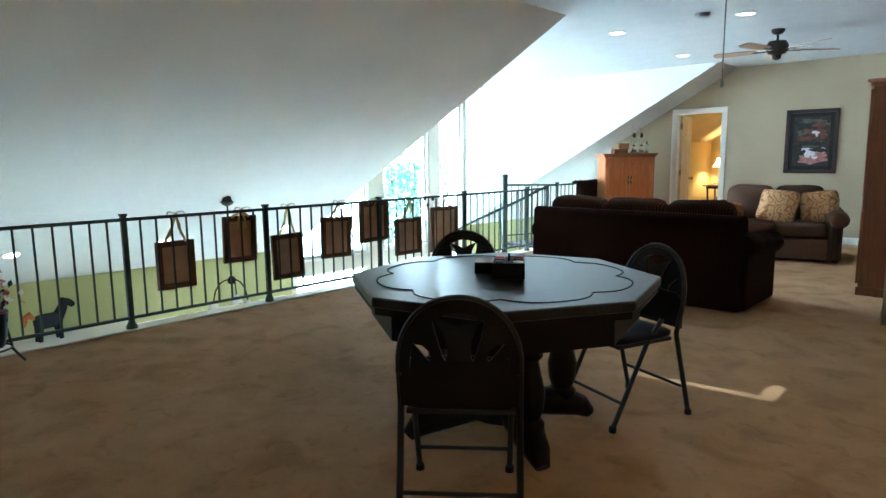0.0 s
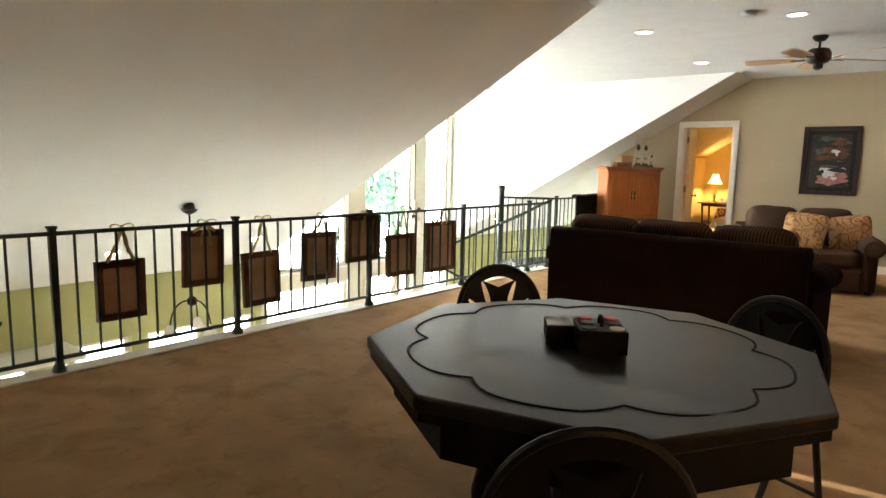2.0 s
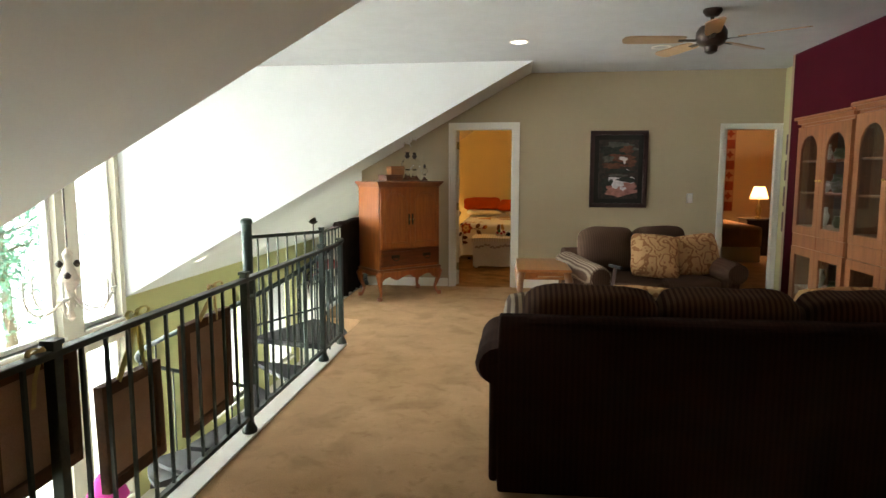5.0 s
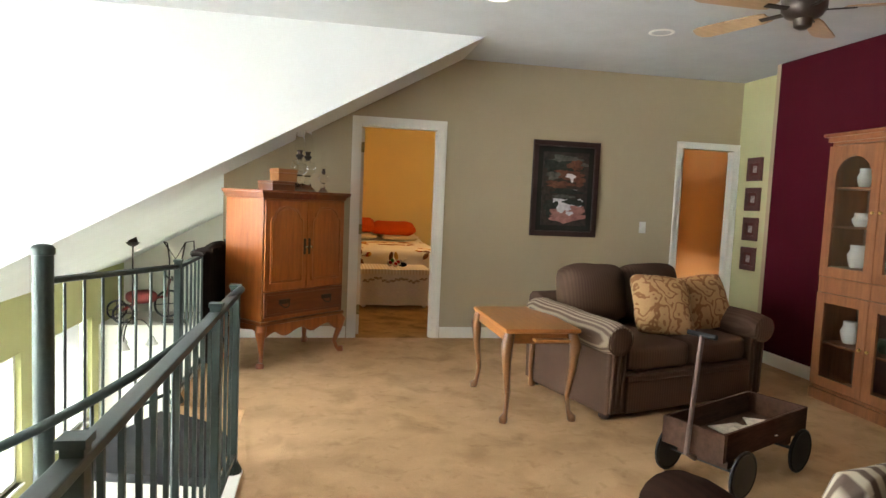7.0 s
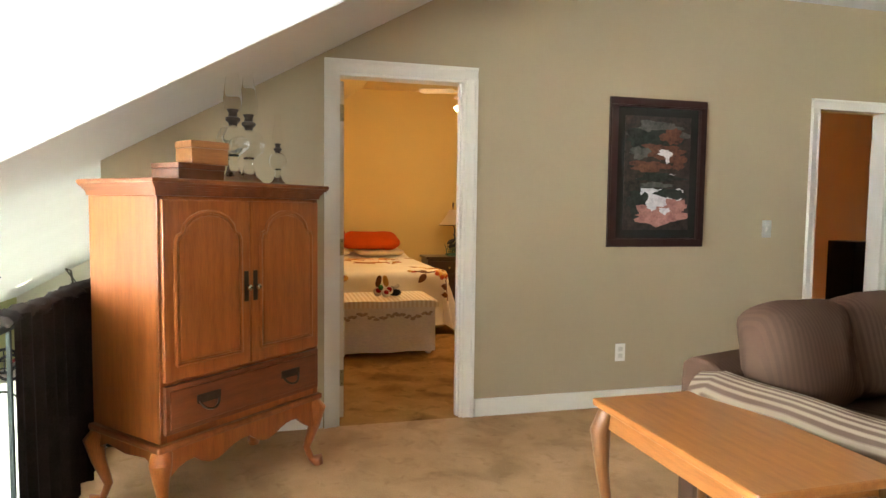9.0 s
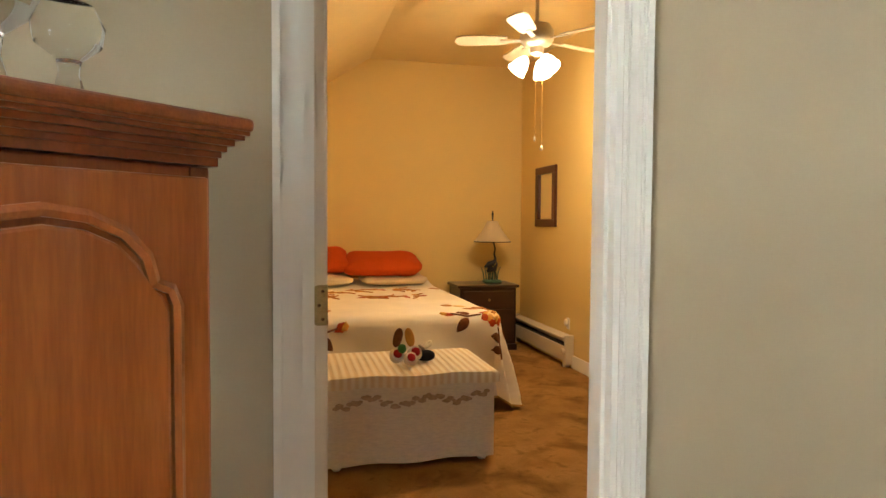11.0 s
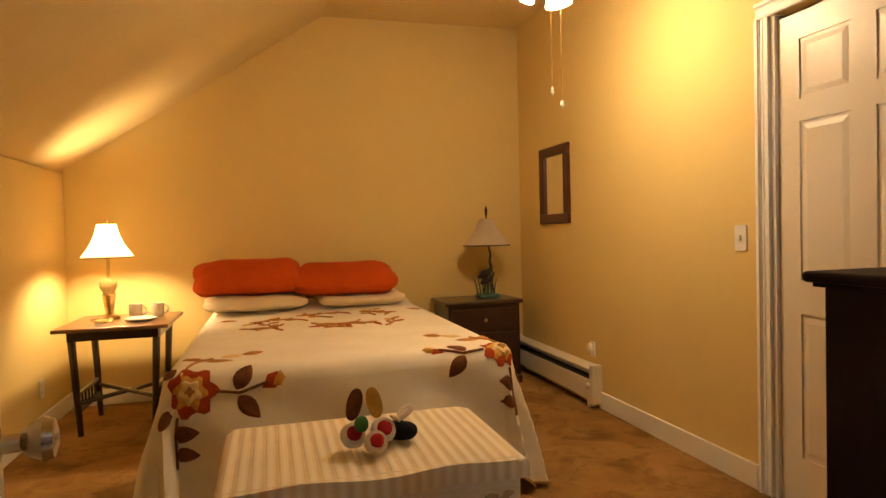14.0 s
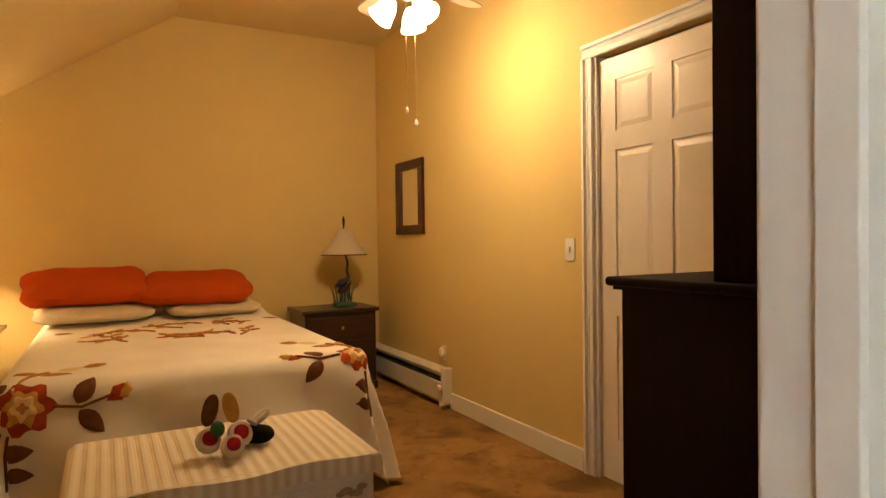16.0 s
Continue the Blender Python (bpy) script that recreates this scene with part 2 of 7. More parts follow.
def panel_wall(name, axis, at, thick, u0, u1, z0, z1, holes, material, label):
    """A wall in the plane axis = at, at..at+thick, with openings (u0, u1, z0, z1) right through it."""
    us = sorted({u0, u1, *(h[0] for h in holes), *(h[1] for h in holes)})
    zs = sorted({z0, z1, *(h[2] for h in holes), *(h[3] for h in holes)})
    us, zs = [u for u in us if u0 <= u <= u1], [z for z in zs if z0 <= z <= z1]

    def solid(i, j):
        if not (0 <= i < len(us) - 1 and 0 <= j < len(zs) - 1):
            return False
        cu, cz = (us[i] + us[i + 1]) / 2, (zs[j] + zs[j + 1]) / 2
        return not any(a < cu < b and c < cz < d for a, b, c, d in holes)

    bm = bmesh.new()
    made = {}

    def V(u, w, z):
        key = (u, w, z)
        if key not in made:
            made[key] = bm.verts.new((u, w, z) if axis == "y" else (w, u, z))
        return made[key]

    a, b = at, at + thick
    for i in range(len(us) - 1):
        for j in range(len(zs) - 1):
            if not solid(i, j):
                continue
            p, q, r, s = us[i], us[i + 1], zs[j], zs[j + 1]
            bm.faces.new((V(p, a, r), V(q, a, r), V(q, a, s), V(p, a, s)))
            bm.faces.new((V(p, b, r), V(p, b, s), V(q, b, s), V(q, b, r)))
            if not solid(i - 1, j):
                bm.faces.new((V(p, a, r), V(p, a, s), V(p, b, s), V(p, b, r)))
            if not solid(i + 1, j):
                bm.faces.new((V(q, a, r), V(q, b, r), V(q, b, s), V(q, a, s)))
            if not solid(i, j - 1):
                bm.faces.new((V(p, a, r), V(p, b, r), V(q, b, r), V(q, a, r)))
            if not solid(i, j + 1):
                bm.faces.new((V(p, a, s), V(q, a, s), V(q, b, s), V(p, b, s)))
    return setting(name, bm, material, label, "wall")


# ---- large structure ----
Y0, Y1 = -13.0, 6.9          # ends of the house
XE = -4.05                   # eave and window wall
ZF = 2.71                    # flat ceiling
XS = 0.96                    # where the slope meets the flat ceiling
SL = 0.555                   # rise of the slope
ZG = -2.75                   # floor of the great room
D0, D1 = -5.15, -0.85        # the dormer


def slope_z(x):
    return ZF - SL * (XS - x)


def slab(name, pts, z0, z1, material, label, category):
    return setting(name, prism(pts, z0, z1), material, label, category)


slab("floor", [(-0.74, Y0), (5.4, Y0), (5.4, -0.0), (-1.2, 0.0), (-1.2, -1.92), (-0.74, -2.02)], -0.25, 0.0, carpet, "tan cut pile carpet, trodden and shaded in patches", "carpet")
slab("bedroom_floor", [(-1.16, 0.0), (2.5, 0.0), (2.5, 5.0), (-1.16, 5.0)], -0.25, 0.0, carpet_bed, "golden brown bedroom carpet", "carpet")
slab("far_bedroom_floor", [(2.5, 0.0), (6.2, 0.0), (6.2, 5.0), (2.5, 5.0)], -0.25, 0.0, carpet, "tan carpet of the far bedroom", "carpet")
slab("great_room_floor", [(XE - 0.2, Y0), (5.4, Y0), (5.4, Y1), (XE - 0.2, Y1)], ZG - 0.2, ZG, stone_pale, "pale tiled floor of the great room below", "floor")
setting("trim_loft_edge", prism([(-0.78, Y0), (-0.742, Y0), (-0.742, -2.93), (-0.78, -2.93)], -0.3, 0.012), trim_white, "white painted board along the loft edge", "trim")
setting("trim_loft_edge_top", prism([(-0.742, Y0), (-0.635, Y0), (-0.635, -2.92), (-0.742, -2.92)], 0.0, 0.012, r=0.003), trim_white, "white painted sill under the railing", "trim")
setting("trim_landing_edge", prism([(-1.24, -1.92), (-1.202, -1.92), (-1.202, 0.0), (-1.24, 0.0)], -0.3, 0.03), trim_white, "white painted board along the landing edge", "trim")
setting("loft_soffit", prism([(-0.738, Y0), (5.4, Y0), (5.4, -0.02), (-1.198, -0.02), (-1.198, -1.9), (-0.738, -2.0)], -0.30, -0.251), ceil_dimmed, "white ceiling under the loft", "ceiling")

# sloped ceilings, either side of the dormer
ZB, XB = 2.86, 0.725          # bedroom ceiling, and where its slope begins
for _n, _a, _b, _x0, _z0, _x1, _z1 in (
        ("ceiling_slope_near", Y0, D0 - 0.005, XE - 0.2, slope_z(XE - 0.2), XS, ZF),
        ("ceiling_slope_far", D1 + 0.005, 0.03, XE - 0.2, slope_z(XE - 0.2), XS, ZF),
        ("ceiling_slope_end", 0.03, Y1, XE - 0.2, slope_z(XE - 0.2), -1.16, slope_z(-1.16)),
        ("ceiling_slope_bedroom", 0.03, 4.95, -1.155, 1.63, XB, ZB)):
    setting(_n, prism([(_x0, _z0), (_x1, _z1), (_x1, _z1 + 0.17), (_x0, _z0 + 0.17)], -_b, -_a,
                      Matrix.Rotation(radians(90), 4, "X")), bed_ceiling if "bedroom" in _n else slope_white, "white plastered sloping ceiling", "ceiling")
slab("ceiling_flat", [(XS, Y0), (5.4, Y0), (5.4, 0.02), (XS, 0.02)], ZF, ZF + 0.15, ceil_dimmed, "white stippled flat ceiling of the loft", "ceiling")
slab("ceiling_bedroom", [(XB, 0.03), (6.2, 0.03), (6.2, 4.95), (XB, 4.95)], ZB, ZB + 0.15, bed_ceiling, "white flat ceiling of the bedrooms", "ceiling")
slab("ceiling_dormer", [(XE - 0.2, D0), (XS, D0), (XS, D1), (XE - 0.2, D1)], ZF, ZF + 0.15, ceil_dimmed, "white flat ceiling running into the dormer", "ceiling")
for _n, _a, _b in (("wall_dormer_near", D0 - 0.12, D0), ("wall_dormer_far", D1, D1 + 0.12)):
    setting(_n, prism([(XE - 0.1, slope_z(XE - 0.1) + 0.001), (XS + 0.01, ZF + 0.01), (XE - 0.1, ZF + 0.01)], -_b, -_a, Matrix.Rotation(radians(90), 4, "X")),
            slope_white, "white triangular cheek wall of the dormer", "wall")

# window wall
TALL = [(-5.05, -3.50), (-3.12, -1.95), (-1.62, -0.93)]
LOW = [(-12.2, -11.2), (-10.6, -9.6), (-9.0, -8.05), (-7.62, -6.98), (-6.78, -6.05), (-5.75, -5.25), (1.2, 2.6), (3.6, 5.0)]
panel_wall("wall_dormer_front", "x", XE - 0.2, 0.2, D0, D1, ZG, ZF + 0.1,
           [(a, b, -0.30, 2.45) for a, b in TALL] + [(a, b, -2.6, -0.55) for a, b in TALL], paint_cream, "cream window wall below the dormer")
for _n, _a, _b in (("wall_eave_near", Y0, D0), ("wall_eave_far", D1, Y1)):
    panel_wall(_n, "x", XE - 0.2, 0.2, _a, _b, ZG, 0.02, [(a, b, -2.5, -0.80) for a, b in LOW if _a < a < _b], paint_green, "moss green window wall of the great room")
panel_wall("wall_great_room_end", "y", Y1 - 0.3, 0.15, XE, -1.2, ZG, 2.0, [], paint_daylit, "moss green end wall of the great room, lightened for window glare")
panel_wall("wall_back", "y", Y0 - 0.15, 0.15, XE - 0.2, 5.5, ZG, ZF + 0.1, [], paint_loft, "khaki painted back wall of the loft")
panel_wall("wall_below_loft", "x", 2.4, 0.12, Y0, Y1, ZG, -0.3, [], paint_loft, "khaki wall under the loft")
panel_wall("wall_knee", "x", -1.2, 0.1, 0.062, 4.95, ZG, 1.64, [], [paint_bed], "low side wall of the bedroom")
setting("wall_knee_outer", bbox(-1.215, -1.201, 0.004, Y1 - 0.3, ZG, 1.50), paint_daylit, "moss green low wall towards the great room, lightened for window glare", "wall")

# door wall between loft and bedrooms
panel_wall("wall_door", "y", 0.0, 0.06, -1.214, 4.1, 0.0, ZF, [(0.0, 0.76, 0.0, 2.04), (3.32, 3.94, 0.0, 2.0)], paint_loft, "khaki painted gable wall with two doorways")
panel_wall("wall_door_inner", "y", 0.06, 0.06, -1.1, 6.2, 0.0, ZB, [(0.0, 0.76, 0.0, 2.04), (3.32, 3.94, 0.0, 2.0)], paint_bed, "cream painted bedroom side of the gable wall")
panel_wall("wall_bedroom_far", "y", 4.81, 0.1, -1.1, 6.2, 0.0, ZB, [], paint_bed, "cream painted bedroom wall behind the bed")
panel_wall("wall_bedroom_side", "x", 2.33, 0.06, 0.12, 4.81, 0.0, ZB, [(1.26, 2.07, 0.0, 2.04)], paint_bed, "cream painted bedroom side wall with a closet door")
panel_wall("wall_closet", "x", 2.44, 0.06, 0.12, 4.86, 0.0, ZB, [], paint_far, "peach painted wall of the far bedroom")
panel_wall("wall_far_bedroom", "x", 6.1, 0.1, 0.12, 4.86, 0.0, ZB, [], paint_far, "peach painted end wall of the far bedroom")
setting("wall_far_bedroom_back", bbox(2.5, 6.1, 4.77, 4.806, 0.0, ZB), paint_far, "peach painted back wall of the far bedroom", "wall")

# maroon wall and the recess
panel_wall("wall_recess", "x", 3.97, 0.12, -0.88, 0.0, 0.0, ZF, [(-0.86, -0.62, 0.0, 2.0)], paint_recess, "khaki return wall tinted for greenish daylight, with four small pictures")
panel_wall("wall_red", "x", 3.70, 0.12, -4.9, -0.88, 0.0, ZF, [], paint_red, "deep maroon painted wall")
panel_wall("wall_red_return", "y", -0.88, 0.05, 3.70, 4.1, 0.0, ZF, [], paint_loft, "khaki end of the maroon wall")
panel_wall("wall_red_end", "y", -4.95, 0.05, 3.70, 5.4, 0.0, ZF, [], paint_loft, "khaki wall beside the maroon wall")
# openings out of view: gaps shape the sun stripes, large ones light the carpet
panel_wall("wall_loft_side", "x", 5.3, 0.12, Y0, -4.9, 0.0, ZF + 0.1,
           [(-6.945, -6.875, 0.89, 1.38), (-6.875, -6.66, 0.89, 0.99), (-8.47, -8.405, 1.83, 2.30), (-8.405, -8.06, 2.205, 2.30), (-8.38, -6.97, 1.05, 2.18), (-10.75, -9.35, 0.25, 2.25)],
           paint_loft, "khaki loft wall with narrow gaps beside the shades")
shade_cloth = bpy.data.materials.new("drawn_shade_cloth")
shade_cloth.use_nodes = True
_nt = shade_cloth.node_tree
_tr, _df, _mx = _nt.nodes.new("ShaderNodeBsdfTranslucent"), _nt.nodes.new("ShaderNodeBsdfDiffuse"), _nt.nodes.new("ShaderNodeMixShader")
_tr.inputs[0].default_value, _df.inputs[0].default_value = (0.92, 0.66, 0.36, 1), (0.70, 0.60, 0.45, 1)
_mx.inputs[0].default_value = 0.2
_nt.links.new(_tr.outputs[0], _mx.inputs[1])
_nt.links.new(_df.outputs[0], _mx.inputs[2])
_nt.links.new(_mx.outputs[0], _nt.nodes["Material Output"].inputs[0])
# the second, taller shade is added only to brighten the near carpet
for _a, _b, _c, _d in ((-8.38, -6.97, 1.05, 2.18), (-10.75, -9.35, 0.25, 2.25)):
    setting("window_shade", bbox(5.405, 5.409, _a, _b, _c, _d), shade_cloth, "tan roller shade drawn over an unseen loft side window", "window shade")
setting("wall_dark_closet", bbox(4.6, 4.7, -0.88, 0.0, 0, ZF), paint_loft, "khaki wall behind the recess door", "wall")

# trims
setting("baseboard_door_wall", bbox(0.835, 3.245, -0.016, -0.001, 0.0, 0.11, 0.003), trim_white, "white baseboard of the gable wall", "baseboard")
setting("baseboard_door_wall_left", bbox(-1.2, -0.078, -0.016, -0.001, 0.0, 0.11, 0.003), trim_white, "white baseboard behind the armoire", "baseboard")
setting("baseboard_red_wall", bbox(3.684, 3.699, -4.9, -0.9, 0.0, 0.11, 0.003), trim_white, "cream baseboard of the maroon wall", "baseboard")
setting("baseboard_bedroom_side", bbox(2.314, 2.329, 2.155, 3.51, 0.0, 0.11, 0.003), trim_white, "white bedroom baseboard", "baseboard")
setting("baseboard_bedroom_far", bbox(-1.09, 2.3, 4.795, 4.809, 0.0, 0.11, 0.003), trim_white, "white baseboard behind the bed", "baseboard")
setting("baseboard_knee", bbox(-1.099, -1.085, 0.13, 4.79, 0.0, 0.11, 0.003), trim_white, "white baseboard of the low wall", "baseboard")


def casing(name, axis, at, u0, u1, h, w=0.07, d=0.018, side=-1, mt=trim_white):
    """A moulded door casing: two jamb boards and a head, with stepped beads."""
    root = tagged(new(name), "white moulded door casing, slightly scuffed", "door casing", kind="structure")

    def strip(nm, a0, a1, z0, z1, along):
        bm = bmesh.new()
        steps = ((0.0, 1.0, d * 0.55), (0.03, 0.11, d * 0.85), (0.15, 0.20, d * 0.75), (0.46, 0.60, d * 0.72), (0.66, 0.71, d * 0.9), (0.75, 0.98, d * 1.25))
        for s0, s1, dd in steps:
            if along == "z":
                b0, b1 = a0 + (a1 - a0) * s0, a0 + (a1 - a0) * s1
                c = (min(b0, b1), max(b0, b1), z0, z1)
            else:
                c = (a0, a1, z0 + (z1 - z0) * s0, z0 + (z1 - z0) * s1)
            lo, hi = sorted((at, at + side * dd))
            if axis == "y":
                box(bm, c[0], c[1], lo, hi, c[2], c[3])
            else:
                box(bm, lo, hi, c[0], c[1], c[2], c[3])
        part(nm, bm, mt, root)

    strip("casing_jamb", u0, u0 - w, 0, h, "z")
    strip("casing_jamb", u1, u1 + w, 0, h, "z")
    strip("casing_head", u0 - w, u1 + w, h, h + w, "x")
    return root


casing("door_1_casing", "y", -0.001, 0.0, 0.76, 2.04)
casing("door_1_casing_inner", "y", 0.121, 0.0, 0.76, 2.04, side=1)
casing("door_2_casing", "y", -0.001, 3.32, 3.90, 2.0, w=0.068)
casing("door_3_casing", "x", 2.329, 1.26, 2.07, 2.04)
casing("door_4_casing", "x", 3.969, -0.86, -0.62, 2.0, w=0.05)
# jamb linings
for _n, _u in (("door_1_jamb", 0.0), ("door_1_jamb", 0.742)):
    setting(_n, bbox(_u, _u + 0.018, 0.0, 0.12, 0, 2.04), trim_white, "white painted door jamb", "door jamb")
setting("door_1_jamb_head", bbox(0.018, 0.742, 0.0, 0.12, 2.022, 2.04), trim_white, "white painted door jamb head", "door jamb")
setting("door_1_stop", bbox(0.729, 0.742, 0.03, 0.065, 0, 2.02, 0.002), trim_white, "white door stop", "door jamb")
for _u in (3.32, 3.925):
    setting("door_2_jamb", bbox(_u, _u + 0.015, 0.0, 0.12, 0, 2.0), trim_white, "white painted door jamb", "door jamb")
for _u in (1.26, 2.052):
    setting("door_3_jamb", bbox(2.33, 2.44, _u, _u + 0.018, 0, 2.04), trim_white, "white painted closet jamb", "door jamb")

# ---- railing and spiral stair ----


def baluster_mesh():
    return bbox(-0.0065, 0.0065, -0.0065, 0.0065, 0.10, 0.86)


RAILX = -0.68
railing = thing("railing", pose(RAILX, 0, 0), "green-black painted iron railing along the loft edge", "railing")
part("top_rail", bbox(-0.022, 0.022, Y0, -2.94, 0.862, 0.886, 0.004), iron, railing)
part("bottom_rail", bbox(-0.014, 0.014, Y0, -2.94, 0.085, 0.108, 0.003), iron, railing)
POSTS = [-12.9, -11.55, -10.2, -8.86, -7.62, -6.23, -4.81, -3.45, -2.945]


def post_mesh(h=0.905):
    bm = bbox(-0.020, 0.020, -0.020, 0.020, 0.012, h, 0.003)
    box(bm, -0.025, 0.025, -0.025, 0.025, h - 0.002, h + 0.014)
    lathe([(0.042, 0.0125), (0.042, 0.03), (0.030, 0.055), (0.021, 0.075)], 10, bm)
    return bm


_post = _bal = None
for _y in POSTS:
    if _post is None:
        _post = part("post", post_mesh(), iron, railing)
        _post.matrix_basis = pose(0, _y, 0)
    else:
        share("post", _post, railing, pose(0, _y, 0))
for _a, _b in zip(POSTS, POSTS[1:]):
    n = max(2, round((_b - _a) / 0.126))
    for i in range(1, n):
        m = pose(0, _a + (_b - _a) * i / n, 0)
        if _bal is None:
            _bal = part("baluster", baluster_mesh(), iron, railing)
            _bal.matrix_basis = m
        else:
            share("baluster", _bal, railing, m)

landing = thing("landing_railing", pose(-1.17, 0, 0), "green-black iron railing beside the stair landing", "railing")
part("top_rail", bbox(-0.020, 0.020, -1.90, -0.03, 0.862, 0.886, 0.004), iron, landing)
part("bottom_rail", bbox(-0.014, 0.014, -1.90, -0.03, 0.085, 0.108, 0.003), iron, landing)
for _y in (-1.90, -0.05):
    share("post", _post, landing, pose(0, _y, 0.0))
for i in range(1, 15):
    share("baluster", _bal, landing, pose(0, -1.90 + 1.85 * i / 15, 0))

PX, PY, PR = -1.56, -2.80, 0.92
spiral = thing("spiral_staircase", pose(PX, PY, 0), "dark green-black iron spiral staircase with round centre pole", "staircase")
part("centre_pole", lathe([(0.045, ZG + 0.001), (0.045, 1.02), (0.052, 1.022), (0.052, 1.05), (0.04, 1.065), (0.015, 1.072)], 16), iron, spiral, smooth=True)


def sector(a0, a1, r0, r1, z0, z1, n=6):
    pts = [(r0 * math.cos(radians(a0)), r0 * math.sin(radians(a0)))]
    pts += [(r1 * math.cos(radians(a0 + (a1 - a0) * i / n)), r1 * math.sin(radians(a0 + (a1 - a0) * i / n))) for i in range(n + 1)]
    pts += [(r0 * math.cos(radians(a1)), r0 * math.sin(radians(a1)))]
    return prism(pts, z0, z1)


part("landing_plate", sector(-12, 68, 0.045, PR - 0.06, -0.05, -0.004, 10), dark_iron, spiral)
_tread = part("tread", sector(-15, 15, 0.045, PR - 0.03, -0.035, 0.0), dark_iron, spiral)
_tread.matrix_basis = pose(0, 0, -0.21, 0, 0, -27)
for i in range(1, 12):
    share("tread", _tread, spiral, pose(0, 0, -0.21 - 0.2115 * i, 0, 0, -27 - 29 * i))
_bar = part("stair_baluster", tube([(0, 0, 0), (0, 0, 0.88)], 0.008, 6), iron, spiral)
_bar.matrix_basis = pose((PR - 0.02) * math.cos(radians(-22)), (PR - 0.02) * math.sin(radians(-22)), -0.21)
_pts = []
for i in range(0, 37):
    a = -10 - 9.67 * i
    z = 0.90 - max(0, i - 0.5) * 0.0705
    _pts.append((PR * math.cos(radians(a)), PR * math.sin(radians(a)), z))
    if i % 2 and i > 2:
        share("stair_baluster", _bar, spiral, pose((PR - 0.01) * math.cos(radians(a)), (PR - 0.01) * math.sin(radians(a)), z - 0.89))
part("handrail", tube(_pts, 0.019, 10), iron, spiral, smooth=True)
_ax, _ay = -1.17 - PX, -1.90 - PY
part("landing_guard_rail", tube([(_ax, _ay, 0.874), (0.03, 0.02, 0.90)], 0.017, 8), iron, spiral)
part("landing_guard_rail", tube([(_ax, _ay, 0.10), (0.03, 0.02, 0.10)], 0.011, 8), iron, spiral)
for i in range(1, 8):
    u = i / 8
    share("stair_baluster", _bar, spiral, pose(_ax * (1 - u), _ay * (1 - u), -0.004))

# ---- windows and what lies outside ----


def window_unit(name, y0, y1, z0, z1, bars_y=1, bars_z=0):
    root = tagged(new(name), "white framed window, bright with daylight", "window", kind="structure")
    root.matrix_basis = pose(XE - 0.1, 0, 0)
    bm = bmesh.new()
    f = 0.05
    for a, b, c, d in ((y0, y1, z0, z0 + f), (y0, y1, z1 - f, z1), (y0, y0 + f, z0 + f, z1 - f), (y1 - f, y1, z0 + f, z1 - f)):
        box(bm, -0.03, 0.03, a, b, c, d)
    part("window_frame", bm, trim_white, root)
    for i in range(1, bars_y):
        y = y0 + (y1 - y0) * i / bars_y
        part("mullion", bbox(-0.02, 0.02, y - 0.018, y + 0.018, z0 + f, z1 - f), trim_white, root)
    for i in range(1, bars_z):
        z = z0 + (z1 - z0) * i / bars_z
        part("mullion", bbox(-0.019, 0.019, y0 + f, y1 - f, z - 0.018, z + 0.018), trim_white, root)
    p = part("pane", bbox(-0.003, 0.003, y0 + f, y1 - f, z0 + f, z1 - f), glass, root)
    p.visible_shadow = False
    part("window_sill", bbox(0.03, 0.13, y0 - 0.02, y1 + 0.02, z0 - 0.03, z0 + 0.0, 0.004), trim_white, root)


_k = 1
for _a, _b in TALL:
    window_unit("window_%d" % _k, _a, _b, -0.30, 2.45)
    window_unit("window_%d" % (_k + 1), _a, _b, -2.6, -0.55)
    _k += 2
for _a, _b in LOW:
    window_unit("window_%d" % _k, _a, _b, -2.5, -0.80, 1, 1)
    _k += 1

tagged(link("backdrop", bbox(-9.2, -9.1, -14, 8, -4, 6), sky_glow), "bright hazy daylight sky beyond the windows", "sky", kind="structure")
setting("ground", bbox(-400, XE - 0.21, -400, 400, ZG - 0.5, ZG - 0.3), mat("pale_patio", (0.55, 0.54, 0.50), 0.9, 0, 0.12, 2, 60, 0.3, 0.01), "pale sunlit patio outside the windows", "ground")


def tree(x, y, h, seed):
    rng = random.Random(seed)
    root = thing("tree", pose(x, y, ZG - 0.3), "leafy green tree outside the window", "tree")
    bm = tube([(0, 0, 0), (0.05, 0.03, h * 0.3), (-0.04, 0.06, h * 0.6), (0.02, 0, h * 0.92)], 0.1, 8, None, [0.14, 0.11, 0.07, 0.02])
    tips = []
    for i in range(16):
        a, z = rng.uniform(0, 6.28), h * rng.uniform(0.35, 0.85)
        L = rng.uniform(0.5, 1.0) * (1.25 - z / h * 0.6)
        p = (L * math.cos(a), L * math.sin(a), z + L * 0.5)
        tube([(0, 0, z), (p[0] * 0.5, p[1] * 0.5, z + L * 0.15), p], 0.03, 5, bm, [0.035, 0.022, 0.008])
        tips.append(p)
    part("trunk", bm, bark, root)
    bm = bmesh.new()
    for tx, ty, tz in tips:
        for _ in range(150):
            c = Vector((tx + rng.gauss(0, 0.28), ty + rng.gauss(0, 0.28), tz + rng.gauss(0, 0.24)))
            e = Euler((rng.uniform(0, 6.3), rng.uniform(0, 6.3), rng.uniform(0, 6.3))).to_matrix()
            s = rng.uniform(0.035, 0.075)
            vs = [bm.verts.new(c + e @ Vector(q) * s) for q in ((-1, 0, 0), (0, -0.45, 0.1), (1, 0, 0), (0, 0.45, 0.1))]
            bm.faces.new(vs)
    tagged(part("crown", bm, leaf, root), kind="stuff")


